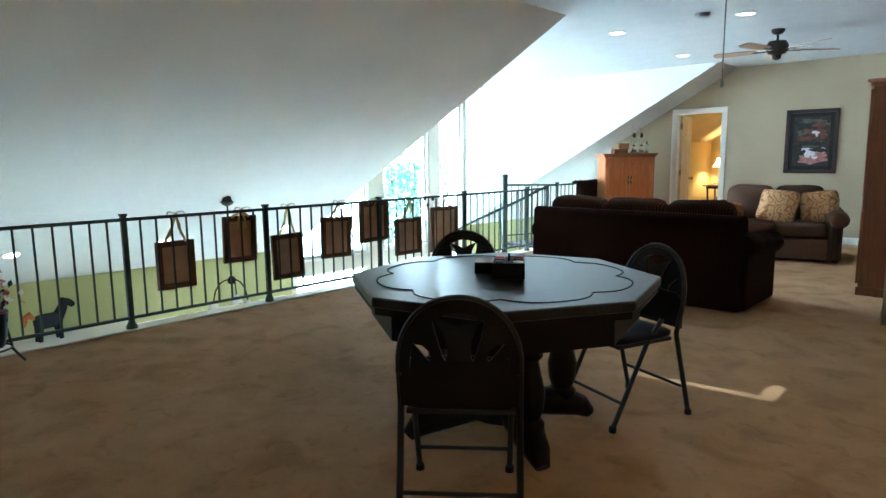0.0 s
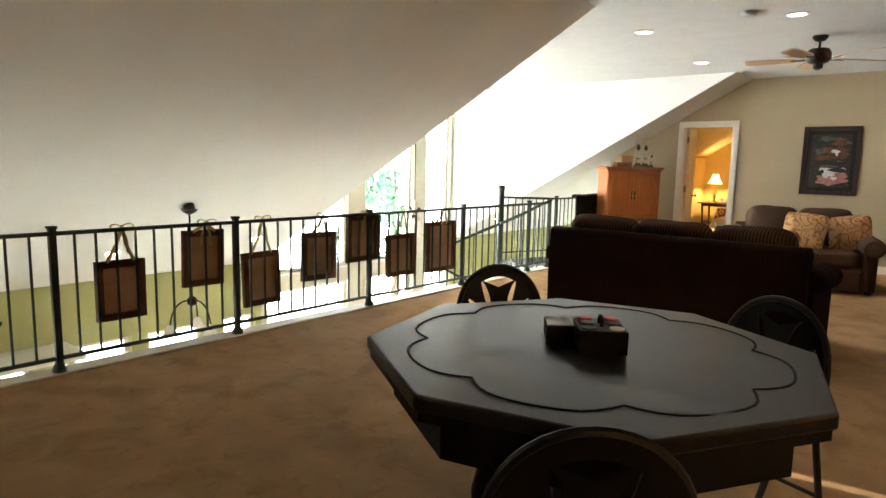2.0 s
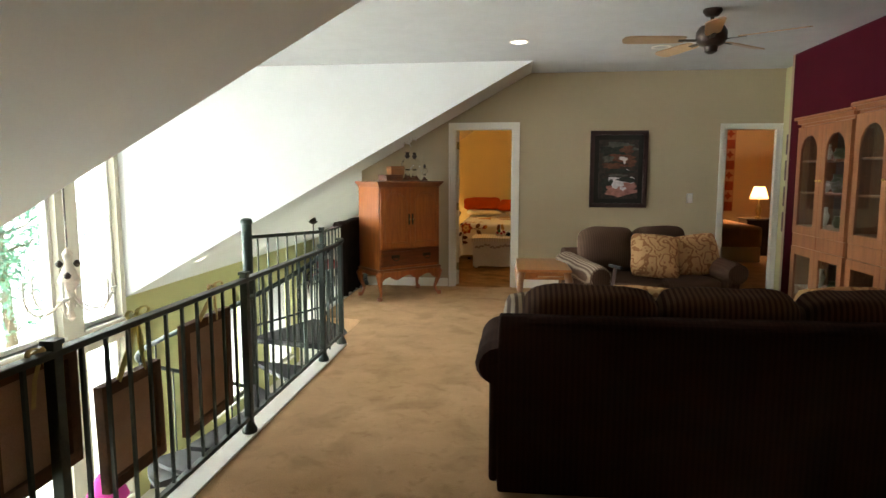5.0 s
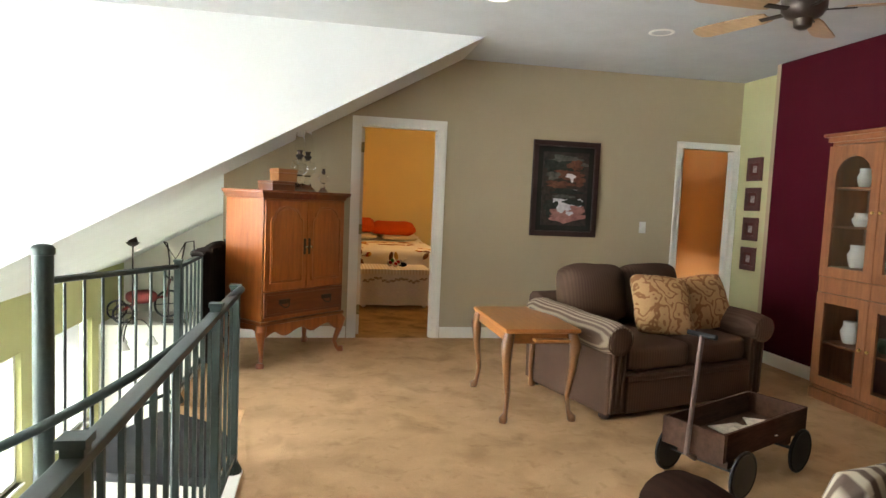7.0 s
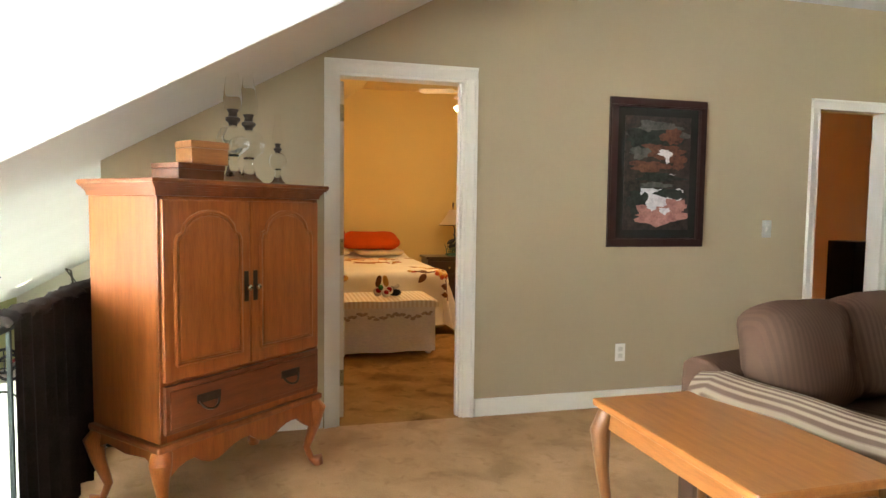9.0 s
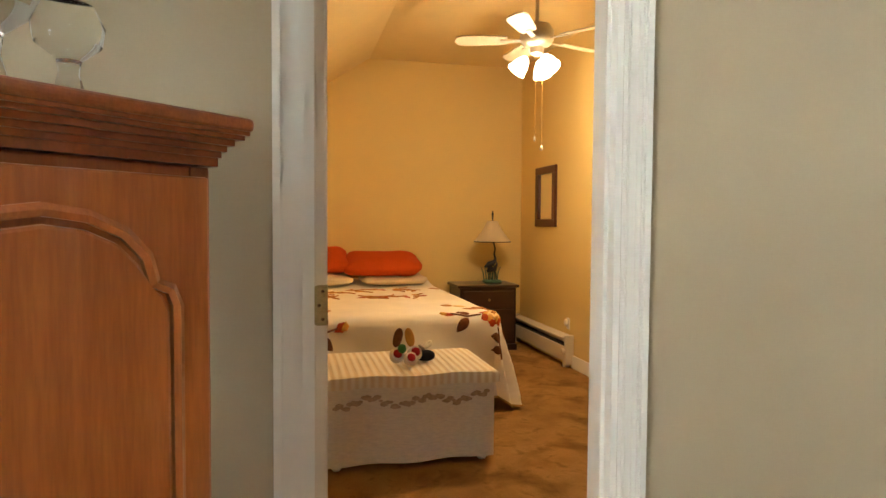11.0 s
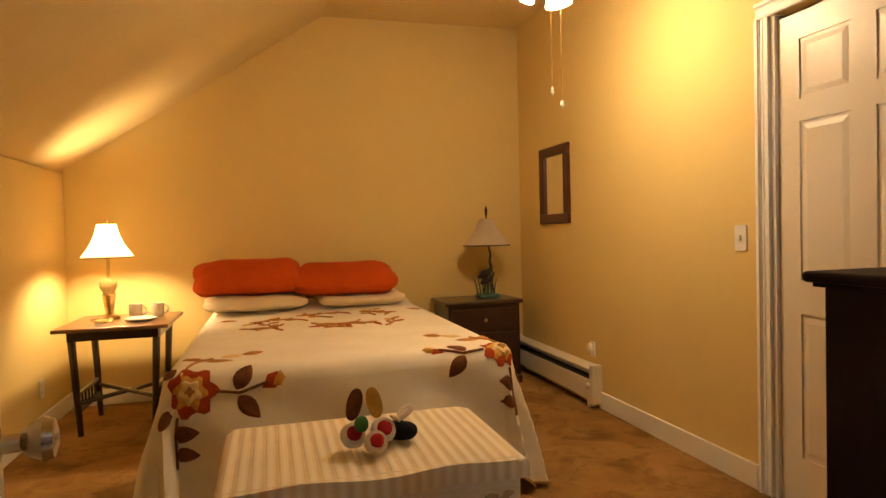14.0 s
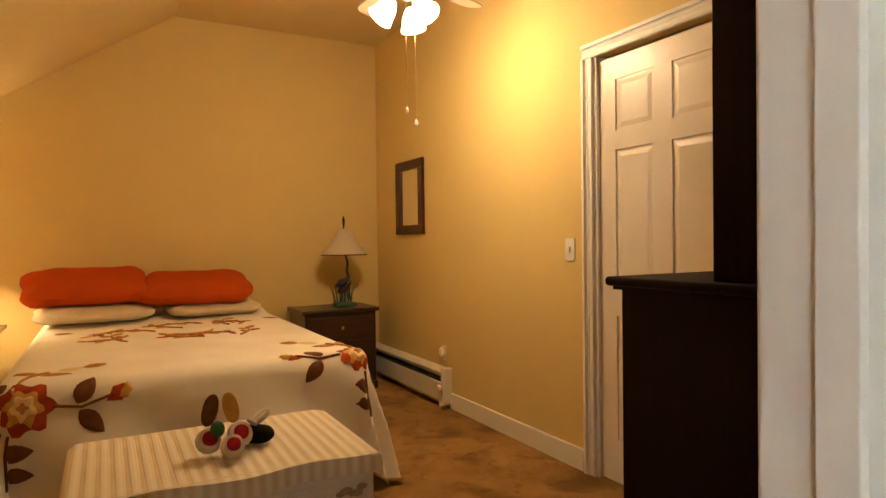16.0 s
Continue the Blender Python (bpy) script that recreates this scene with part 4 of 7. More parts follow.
can_off = mat("unlit_can_lens", (0.45, 0.44, 0.42), 0.4, 0, 0.1)
for _x, _y in CANS:
    root = thing("recessed_light", pose(_x, _y, ZF), "lit round recessed ceiling light with white trim" if (_x, _y) != CANS[3] else "unlit round recessed ceiling light with white trim", "recessed light", "loft ceiling lights")
    part("trim_ring", lathe([(0.075, -0.0005), (0.095, -0.001), (0.097, -0.006), (0.078, -0.010), (0.072, -0.005)], 24, caps=False), trim_white, root)
    part("lens", lathe([(0.0, -0.0035), (0.073, -0.0045)], 24), can_glow if (_x, _y) != CANS[3] else can_off, root)
for _x, _y in SLOPE_CANS:
    root = thing("recessed_light", pose(_x, _y, slope_z(_x), 0, -29, 0), "lit recessed light in the sloping ceiling", "recessed light", "sloping ceiling lights")
    part("trim_ring", lathe([(0.075, -0.002), (0.095, -0.003), (0.097, -0.008), (0.078, -0.012), (0.072, -0.006)], 24, caps=False), trim_white, root)
    part("lens", lathe([(0.0, -0.0045), (0.073, -0.0055)], 24), can_glow, root, "glowing frosted lens")
det = thing("smoke_detector", pose(1.95, -4.25, ZF), "round grey smoke detector on the ceiling", "smoke detector")
part("detector_body", lathe([(0.07, -0.0005), (0.07, -0.02), (0.055, -0.035), (0.02, -0.038)], 20), mat("grey_plastic", (0.35, 0.35, 0.35), 0.5), det)
cord_grey = mat("grey_cord", (0.16, 0.16, 0.17), 0.6, 0, 0.1)
cord = thing("pull_cord", pose(3.56, -8.31, 0), "thin pull cord hanging from the ceiling fan", "pull cord")
part("cord_line", tube([(0, 0, 1.58), (0, 0, 1.93)], 0.0022, 6), cord_grey, cord)
part("cord_weight", lathe([(0.003, 1.56), (0.007, 1.57), (0.003, 1.59)], 8), cord_grey, cord)

# ---- framed picture, switches, small pictures ----


def ink(name, colour, second):
    return mat(name, colour, 0.3, 0, 0.2, 22, 70, 0.0, second=second, spec=0.3)


def paint_scene(root):
    """Blots of printed colour on the sheet: woods, rocks, two falls and a pool."""
    night = ink("print_dark_woods", (0.030, 0.040, 0.030), (0.004, 0.006, 0.006))
    rock = ink("print_rust_rock", (0.17, 0.065, 0.036), (0.04, 0.016, 0.011))
    water = ink("print_white_water", (0.74, 0.72, 0.74), (0.40, 0.38, 0.42))
    pink = ink("print_pink_stone", (0.42, 0.20, 0.17), (0.20, 0.085, 0.07))
    grey = ink("print_grey_haze", (0.11, 0.11, 0.095), (0.03, 0.03, 0.028))
    rng = random.Random(12)
    blots = ((0.0, 0.27, 0.22, 0.06, grey), (-0.03, 0.21, 0.20, 0.08, night), (0.10, 0.24, 0.08, 0.05, rock), (0.03, 0.145, 0.15, 0.045, rock), (-0.13, 0.13, 0.07, 0.04, grey),
             (0.05, 0.135, 0.05, 0.020, water), (0.075, 0.105, 0.026, 0.034, water), (0.15, 0.08, 0.06, 0.05, rock), (-0.06, 0.045, 0.15, 0.035, rock), (0.05, -0.01, 0.08, 0.012, water),
             (0.02, -0.025, 0.16, 0.028, night), (-0.01, -0.075, 0.12, 0.018, grey), (0.02, -0.16, 0.17, 0.07, water), (0.06, -0.125, 0.07, 0.028, night), (0.15, -0.135, 0.06, 0.035, night),
             (-0.14, -0.20, 0.07, 0.095, night), (0.03, -0.27, 0.20, 0.062, pink), (0.14, -0.21, 0.08, 0.05, pink), (-0.03, -0.205, 0.05, 0.03, water), (0.06, -0.24, 0.04, 0.02, water))
    for k, (u, v, ru, rv, m) in enumerate(blots):
        ph = [rng.uniform(0, 6.3) for _ in range(4)]
        pts = []
        for i in range(30):
            t = 2 * math.pi * i / 30
            q = 1 + 0.16 * math.sin(3 * t + ph[0]) + 0.12 * math.sin(5 * t + ph[1]) + 0.10 * math.sin(8 * t + ph[2]) + 0.07 * math.sin(13 * t + ph[3])
            pts.append((max(-0.236, min(0.236, u + ru * q * math.cos(t))), max(-0.36, min(0.36, v + rv * q * math.sin(t)))))
        part("printed_shape", prism(pts, 0.0106 + 0.00012 * k, 0.0108 + 0.00012 * k, FACE), m, root)


def picture(name, m, w, h, fw, depth, frame_m, mat_m, art_m, label, mat_w=0.06):
    """A framed picture facing -y, its middle at the origin."""
    root = thing(name, m, label, "picture")
    bm = bmesh.new()
    for x0, x1, z0, z1 in ((-w / 2, w / 2, -h / 2, -h / 2 + fw), (-w / 2, w / 2, h / 2 - fw, h / 2), (-w / 2, -w / 2 + fw, -h / 2 + fw, h / 2 - fw), (w / 2 - fw, w / 2, -h / 2 + fw, h / 2 - fw)):
        box(bm, x0, x1, -depth, -0.001, z0, z1)
        box(bm, x0 + fw * 0.15 * (x1 < w), x1 - fw * 0.15, -depth - 0.006, -depth + 0.0005, z0 + fw * 0.15, z1 - fw * 0.15)
    part("picture_frame", bm, frame_m, root)
    part("mat_board", bbox(-w / 2 + fw, w / 2 - fw, -0.008, -0.002, -h / 2 + fw, h / 2 - fw), mat_m, root)
    sheet = part("print", bbox(-w / 2 + fw + mat_w, w / 2 - fw - mat_w, -0.0105, -0.0085, -h / 2 + fw + mat_w, h / 2 - fw - mat_w), art_m, root)
    if w > 0.5:
        paint_scene(sheet)
    return root


frame_dark = mat("dark_mahogany_frame", (0.022, 0.008, 0.006), 0.35, 0, 0.3, 8, 60, 0.1)
picture("framed_picture", pose(2.055, 0, 1.52), 0.70, 0.95, 0.055, 0.022, frame_dark, mat("dark_mat_board", (0.020, 0.021, 0.018), 0.8), ink("print_ground", (0.05, 0.035, 0.026), (0.008, 0.009, 0.008)),
        "landscape print in a wide dark mahogany frame", 0.055)
small_frame = mat("maroon_frame", (0.07, 0.02, 0.017), 0.4, 0, 0.3, 8, 60, 0.1)
for i in range(4):
    p = picture("small_picture", pose(3.969, -0.285, 1.805 - 0.303 * i, 0, 0, -90), 0.225, 0.235, 0.055, 0.018, small_frame,
                mat("brown_mat", (0.10, 0.04, 0.035), 0.8), mat("photo_print", (0.42, 0.40, 0.40), 0.3, 0, 0.3, 14, 60, 0, second=(0.08, 0.04, 0.04)), "small square picture in a maroon frame", 0.028)
    p["group"] = "row of four small pictures"


def plate(name, m, label, toggle):
    root = thing(name, m, label, "wall plate")
    part("plate", bbox(-0.036, 0.036, -0.006, -0.0005, -0.058, 0.058, 0.003), plastic_white, root)
    if toggle:
        part("toggle", bbox(-0.006, 0.006, -0.016, -0.0055, -0.012, 0.012, 0.002), plastic_white, root)
    else:
        for z in (-0.022, 0.022):
            part("socket", bbox(-0.016, 0.016, -0.008, -0.0055, z - 0.014, z + 0.014, 0.002), mat("socket_cream", (0.6, 0.58, 0.52), 0.4), root)


plate("light_switch", pose(2.925, 0, 1.165), "white light switch plate on the khaki wall", True)
plate("power_outlet", pose(1.83, 0, 0.355), "white power outlet near the floor", False)
plate("power_outlet", pose(3.699, -1.62, 0.36, 0, 0, -90), "white power outlet on the maroon wall", False)
plate("light_switch", pose(2.329, 2.25, 1.11, 0, 0, -90), "white light switch on the bedroom wall", True)

# ---- poker table, chairs and chip tray ----
TX, TY, TZ = 2.631, -8.394, 0.770


def octagon(r, rot=0.0, n=8):
    return [(r * math.cos(radians(rot + 45 * i)), r * math.sin(radians(rot + 45 * i))) for i in range(n)]


def poker_table():
    root = thing("poker_table", pose(TX, TY, 0, 0, 0, 36.3) @ Matrix.Diagonal((1.025, 1.025, 1, 1)), "black octagonal card table with leather top and turned legs", "table")
    part("tabletop", prism(octagon(0.71), TZ - 0.045, TZ - 0.002, None, 0.008), black_leather, root)
    part("rim", prism(octagon(0.698), TZ - 0.075, TZ - 0.0455), black_wood, root)
    bm = bmesh.new()
    pts = []
    for i in range(96):
        a = 2 * math.pi * i / 96
        r = 0.542 + 0.038 * abs(math.sin(4 * a)) ** 0.6 - 0.03 * (abs(math.cos(4 * a)) ** 8)
        pts.append((r * math.cos(a), r * math.sin(a), TZ - 0.0025))
    pts.append(pts[0])
    tube(pts, 0.0045, 6, bm)
    part("groove_line", bm, groove, root)
    bm = prism(octagon(0.62), TZ - 0.20, TZ - 0.0755)
    part("apron", bm, black_wood, root)
    for i in range(4):
        a = radians(45 * 2 * i + 22)
        x, y = 0.31 * math.cos(a), 0.31 * math.sin(a)
        part("leg", lathe([(0.068, 0.09), (0.068, 0.17), (0.050, 0.19), (0.064, 0.23), (0.070, 0.31), (0.050, 0.40), (0.040, 0.45), (0.058, 0.47), (0.062, TZ - 0.2005)], 14, None, pose(x, y, 0)), black_wood, root, smooth=True)
        part("foot", tube([(0.10 * math.cos(a), 0.10 * math.sin(a), 0.13), (x, y, 0.115), (0.41 * math.cos(a), 0.41 * math.sin(a), 0.075), (0.46 * math.cos(a), 0.46 * math.sin(a), 0.032)], 0.05, 10, None, [0.06, 0.075, 0.055, 0.032]), black_wood, root, smooth=True)
    part("column", lathe([(0.16, 0.09), (0.16, 0.16), (0.10, 0.20), (0.09, TZ - 0.2005)], 16), black_wood, root)
    return root


poker_table()


def folding_chair(m, label):
    """A steel folding chair facing +y; the pierced round back stands at y = -0.2."""
    root = thing("folding_chair", m, label, "chair", "chairs round the table")
    for s in (-1, 1):
        x = s * 0.205
        part("back_tube", tube([(x, -0.27, 0.012), (x, -0.16, 0.44), (x * 0.99, -0.20, 0.58)], 0.0125, 8), dark_iron, root, smooth=True)
        part("front_leg", tube([(x * 0.9, 0.22, 0.012), (x * 0.9, 0.02, 0.40), (x * 0.9, -0.08, 0.52)], 0.0115, 8), dark_iron, root, smooth=True)
        for fy in (-0.27, 0.22):
            part("foot_cap", lathe([(0.018, 0.0), (0.018, 0.02), (0.013, 0.03)], 10, None, pose(x if fy < 0 else x * 0.9, fy, 0)), chair_vinyl, root)
    # arched frame of the back
    pts = []
    for i in range(21):
        a = math.pi * i / 20
        pts.append((0.205 * math.cos(a), -0.20 - 0.045 * math.sin(a), 0.58 + 0.275 * math.sin(a) ** 0.8))
    part("back_frame", tube(pts, 0.0125, 8), dark_iron, root, smooth=True)
    # pierced fan-shaped back panel: ribs between slots
    z0, zc = 0.50, 0.60
    back = part("backrest", prism([(-0.20, 0.46), (0.20, 0.46), (0.205, 0.60), (0.16, 0.635), (0.0, 0.645), (-0.16, 0.635), (-0.205, 0.60)], 0.195, 0.207, FACE, 0.003), chair_vinyl, root)
    bm = bmesh.new()
    n = 24
    outer = [(0.20 * math.cos(math.pi * i / n), 0.585 + 0.268 * math.sin(math.pi * i / n) ** 0.8) for i in range(n + 1)]
    inner = [(0.165 * math.cos(math.pi * i / n), 0.60 + 0.205 * math.sin(math.pi * i / n) ** 0.9) for i in range(n + 1)]
    for i in range(n):
        q = [outer[i], outer[i + 1], inner[i + 1], inner[i]]
        vs = [bm.verts.new((x, -0.205 - 0.16 * max(0, z - 0.58), z)) for x, z in q] + [bm.verts.new((x, -0.217 - 0.16 * max(0, z - 0.58), z)) for x, z in q]
        for f in ((0, 1, 2, 3), (7, 6, 5, 4), (0, 4, 5, 1), (1, 5, 6, 2), (2, 6, 7, 3), (3, 7, 4, 0)):
            bm.faces.new([vs[k] for k in f])
    part("back_rim", bm, chair_vinyl, back)
    # ribs of the fan, between curved slots
    lows = (-0.15, -0.100, -0.046, 0.046, 0.100, 0.15)
    tops = ((-0.178, 0.655), (-0.157, 0.706), (-0.085, 0.788), (0.085, 0.788), (0.157, 0.706), (0.178, 0.655))

    def edge(k, v, side):
        (ex, ez), x0 = tops[k], lows[k]
        x = x0 + (ex - x0) * v ** 1.7
        half = 0.0 if k in (0, 5) else 0.0135 * math.sin(math.pi * v) ** 0.55
        return x + side * half, 0.628 + (ez - 0.628) * v

    for k in range(5):
        bm, prev = bmesh.new(), None
        for j in range(11):
            v = j / 10
            (xa, za), (xb, zb) = edge(k, v, 1), edge(k + 1, v, -1)
            q = [(xa, za), ((xa + xb) / 2, (za + zb) / 2 - (0.035 * v ** 5 if k == 2 else 0.0)), (xb, zb)]
            row = [bm.verts.new((x, -0.203 - 0.16 * max(0, z - 0.58) - dy, z)) for dy in (0, 0.010) for x, z in q]
            if prev:
                for c0, c1 in ((0, 1), (1, 2), (2, 5), (5, 4), (4, 3), (3, 0)):
                    bm.faces.new((prev[c0], prev[c1], row[c1], row[c0]))
            prev = row
        bmesh.ops.recalc_face_normals(bm, faces=bm.faces)
        part("back_rib", bm, chair_vinyl, back)
    part("seat", cushion(0.41, 0.40, 0.05, 8, 6, 0.3, 0, 0, pose(0, 0.03, 0.445)), chair_vinyl, root, smooth=True)
    part("seat_pan", bbox(-0.19, 0.19, -0.15, 0.20, 0.405, 0.425, 0.006), dark_iron, root)
    part("crossbar", tube([(-0.205, -0.235, 0.15), (0.205, -0.235, 0.15)], 0.008, 6), dark_iron, root)
    part("crossbar", tube([(-0.185, 0.16, 0.13), (0.185, 0.16, 0.13)], 0.008, 6), dark_iron, root)
    return root


def chair_at(bx, by, fx, fy, label):
    """bx, by: middle of the back's top; fx, fy: the way it faces."""
    a = math.degrees(math.atan2(-fx, fy))
    m = pose(bx, by, 0, 0, 0, a) @ pose(0, 0.24, 0) @ Matrix.Diagonal((1.03, 1.0, 1.0, 1))
    return folding_chair(m, label)


chair_at(3.045, -9.185, -0.62, 0.78, "black steel folding chair with pierced fan back")
chair_at(3.03, -7.575, -0.34, -0.94, "black folding chair pulled back from the card table")
chair_at(1.825, -7.74, 0.78, -0.63, "black folding chair tucked under the card table")

tray = thing("chip_tray", pose(2.676, -8.404, TZ + 0.001, 0, 0, 35) @ Matrix.Scale(0.86, 4), "black poker chip caddy filled with red, white and black chips", "chip tray")
part("caddy_body", bbox(-0.085, 0.085, -0.10, 0.10, 0, 0.085, 0.004), black_wood, tray)
chips = [mat("red_chip", (0.45, 0.07, 0.06), 0.5), mat("white_chip", (0.72, 0.68, 0.62), 0.5), mat("black_chip", (0.015, 0.015, 0.015), 0.5)]
for k, (x, y, c) in enumerate(((-0.05, 0.062, 0), (-0.05, 0.0, 2), (-0.05, -0.062, 2), (0.05, 0.062, 0), (0.05, 0.0, 2), (0.05, -0.062, 1))):
    part("poker_chip", lathe([(0.027, 0.0855), (0.027, 0.098 - 0.004 * (k % 3)), (0.024, 0.099 - 0.004 * (k % 3))], 16, None, pose(x, y, 0)), chips[c], tray)
part("handle", tube(bezier((0, -0.03, 0.0855), (0, -0.03, 0.13), (0, 0.03, 0.13), (0, 0.03, 0.0855)), 0.007, 6), black_wood, tray)
cards = thing("card_box", pose(2.52, -8.389, TZ + 0.001, 0, 0, 35) @ Matrix.Scale(0.9, 4), "small black card box beside the chip caddy", "box")
part("box_body", bbox(-0.05, 0.05, -0.07, 0.07, 0, 0.06, 0.004), black_wood, cards)
part("lid", bbox(-0.048, 0.048, -0.068, 0.068, 0.0605, 0.064), mat("card_paper", (0.30, 0.29, 0.27), 0.6), cards)

# ---- canvases hung outside the railing ----
for i, (y0, y1, zt, hh, rb) in enumerate(((-8.60, -8.28, 0.66, 0.40, ribbon), (-8.01, -7.69, 0.825, 0.415, ribbon), (-7.51, -7.17, 0.615, 0.43, ribbon_y), (-6.95, -6.58, 0.735, 0.42, ribbon),
                                          (-6.44, -6.05, 0.86, 0.43, ribbon), (-5.92, -5.53, 0.645, 0.42, ribbon_y), (-5.34, -4.87, 0.74, 0.54, ribbon))):
    cy, wd = (y0 + y1) / 2, y1 - y0
    root = thing("hanging_canvas", pose(-0.745, cy, zt - hh, 0, 1.5 * math.sin(i * 2.1), 0) @ pose(0, 0, 0, 1.2 * math.sin(i * 3.7)), "framed canvas hung by a ribbon, its raw brown back showing", "canvas", "canvases along the railing")
    part("canvas", bbox(-0.022, -0.012, -wd / 2 + 0.02, wd / 2 - 0.02, 0.02, hh - 0.02), canvas_back, root)
    bm = bmesh.new()
    for a, b, c, d in ((-wd / 2, wd / 2, 0, 0.045), (-wd / 2, wd / 2, hh - 0.045, hh), (-wd / 2, -wd / 2 + 0.045, 0.045, hh - 0.045), (wd / 2 - 0.045, wd / 2, 0.045, hh - 0.045)):
        box(bm, -0.03, 0.006, a, b, c, d)
    part("stretcher_frame", bm, frame_brown, root)
    part("front_edge", bbox(-0.036, -0.0305, -wd / 2 + 0.01, wd / 2 - 0.01, 0.01, hh - 0.01), mat("painted_front_%d" % i, ((0.10, 0.25, 0.45), (0.45, 0.2, 0.05), (0.6, 0.45, 0.1), (0.05, 0.2, 0.3), (0.5, 0.12, 0.1), (0.12, 0.35, 0.5), (0.6, 0.35, 0.06))[i], 0.6, 0, 0.4, 6, 40, 0.05), root)
    rz = 0.882 - (zt - hh)
    bm = bmesh.new()
    for s in (-1, 1):
        tube([(0.0, s * 0.09, hh - 0.01), (0.02, s * 0.03, (hh + rz) / 2), (0.045, 0.0, rz + 0.012)], 0.006, 6, bm, None, 2.2)
        tube(bezier((0.03, 0, rz + 0.01), (0.05, s * 0.09, rz + 0.06), (0.05, s * 0.10, rz - 0.03), (0.04, s * 0.01, rz - 0.0)), 0.008, 6, bm, None, 0.5)
        tube([(0.035, 0, rz), (0.03, s * 0.03, rz - 0.08), (0.028, s * 0.04, rz - 0.17)], 0.010, 6, bm, None, 0.4)
    part("ribbon_bow", bm, rb, root, "ribbon tied in a bow")

# ---- dark cloth over the landing railing ----
bm = bmesh.new()
nx, nz = 64, 10
grid = {}
for i in range(nx + 1):
    for j in range(nz + 1):
        u, v = i / nx, j / nz
        y = -1.36 + 0.98 * u
        fold = 0.022 * math.sin(u * 62 + 0.8 * math.sin(u * 9)) * (0.45 + 0.55 * v)
        z = 0.900 - 0.815 * v + 0.012 * math.sin(u * 17) * (1 - v) + 0.02 * math.sin(u * 23) * v
        grid[i, j] = bm.verts.new((0.045 + fold, y, z))
for i in range(nx):
    for j in range(nz):
        bm.faces.new((grid[i, j], grid[i + 1, j], grid[i + 1, j + 1], grid[i, j + 1]))
bmesh.ops.solidify(bm, geom=bm.faces[:], thickness=0.004)
tube([(0.0, -1.36 + 0.98 * k / 20, 0.898 + 0.010 * math.sin(k * 1.9)) for k in range(21)], 0.045, 8, bm, [0.046 + 0.008 * math.sin(k * 2.3) for k in range(21)], 0.55)
ob = link("draped_cloth", bm, black_cloth, True)
ob.matrix_basis = pose(-1.17, 0, 0)
tagged(ob, "black cloth folded over the landing railing", "cloth")

# ---- toy wagon used as a coffee table ----
wag = thing("wagon", pose(1.875, -3.11, 0, 0, 0, 26) @ Matrix.Diagonal((1.0, 0.74, 0.94, 1)), "weathered wooden wagon with black wheels and upright handle", "wagon")
bm = bmesh.new()
part("bed", bbox(-0.40, 0.40, -0.20, 0.20, 0.20, 0.222), weathered, wag)
for a, b, c, d in ((-0.40, 0.40, -0.22, -0.201), (-0.40, 0.40, 0.201, 0.22), (-0.42, -0.401, -0.22, 0.22), (0.401, 0.42, -0.22, 0.22)):
    part("side_board", bbox(a, b, c, d, 0.20, 0.345, 0.003), weathered, wag)
for x in (-0.29, 0.29):
    part("axle", tube([(x, -0.27, 0.125), (x, 0.27, 0.125)], 0.011, 8), dark_iron, wag)
    part("bolster", bbox(x - 0.03, x + 0.03, -0.18, 0.18, 0.137, 0.199), weathered, wag)
    for s in (-1, 1):
        wh = part("wheel", lathe([(0.02, -0.012), (0.105, -0.010), (0.105, 0.010), (0.02, 0.012)], 20, None, pose(x, s * 0.265, 0.125, 90)), dark_iron, wag)
        bm = bmesh.new()
        pts = [(x + 0.112 * math.cos(2 * math.pi * k / 20), s * 0.265, 0.125 + 0.112 * math.sin(2 * math.pi * k / 20)) for k in range(21)]
        tube(pts, 0.013, 6, bm)
        part("tyre", bm, chair_vinyl, wh)
hd = part("handle", tube([(-0.38, 0, 0.16), (-0.46, 0, 0.20), (-0.36, 0.03, 0.80)], 0.015, 8, None, None), mat("worn_handle", (0.13, 0.085, 0.07), 0.6, 0.1), wag)
part("grip", tube([(-0.36, -0.07, 0.805), (-0.36, 0.13, 0.805)], 0.014, 8), dark_iron, hd)
for k, (x, y, r) in enumerate(((-0.22, -0.04, 20), (0.0, 0.05, -15), (0.18, -0.03, 40), (0.05, -0.10, 70))):
    ob = link("newspaper", bbox(-0.10, 0.10, -0.07, 0.07, 0, 0.006, 0.001), paper)
    ob.matrix_basis = wag.matrix_basis @ pose(x, y, 0.223 + 0.0065 * k, 0, 0, r)
    tagged(ob, "folded printed paper lying in the wagon", "paper", "papers in the wagon")

# ---- china cabinets on the maroon wall ----


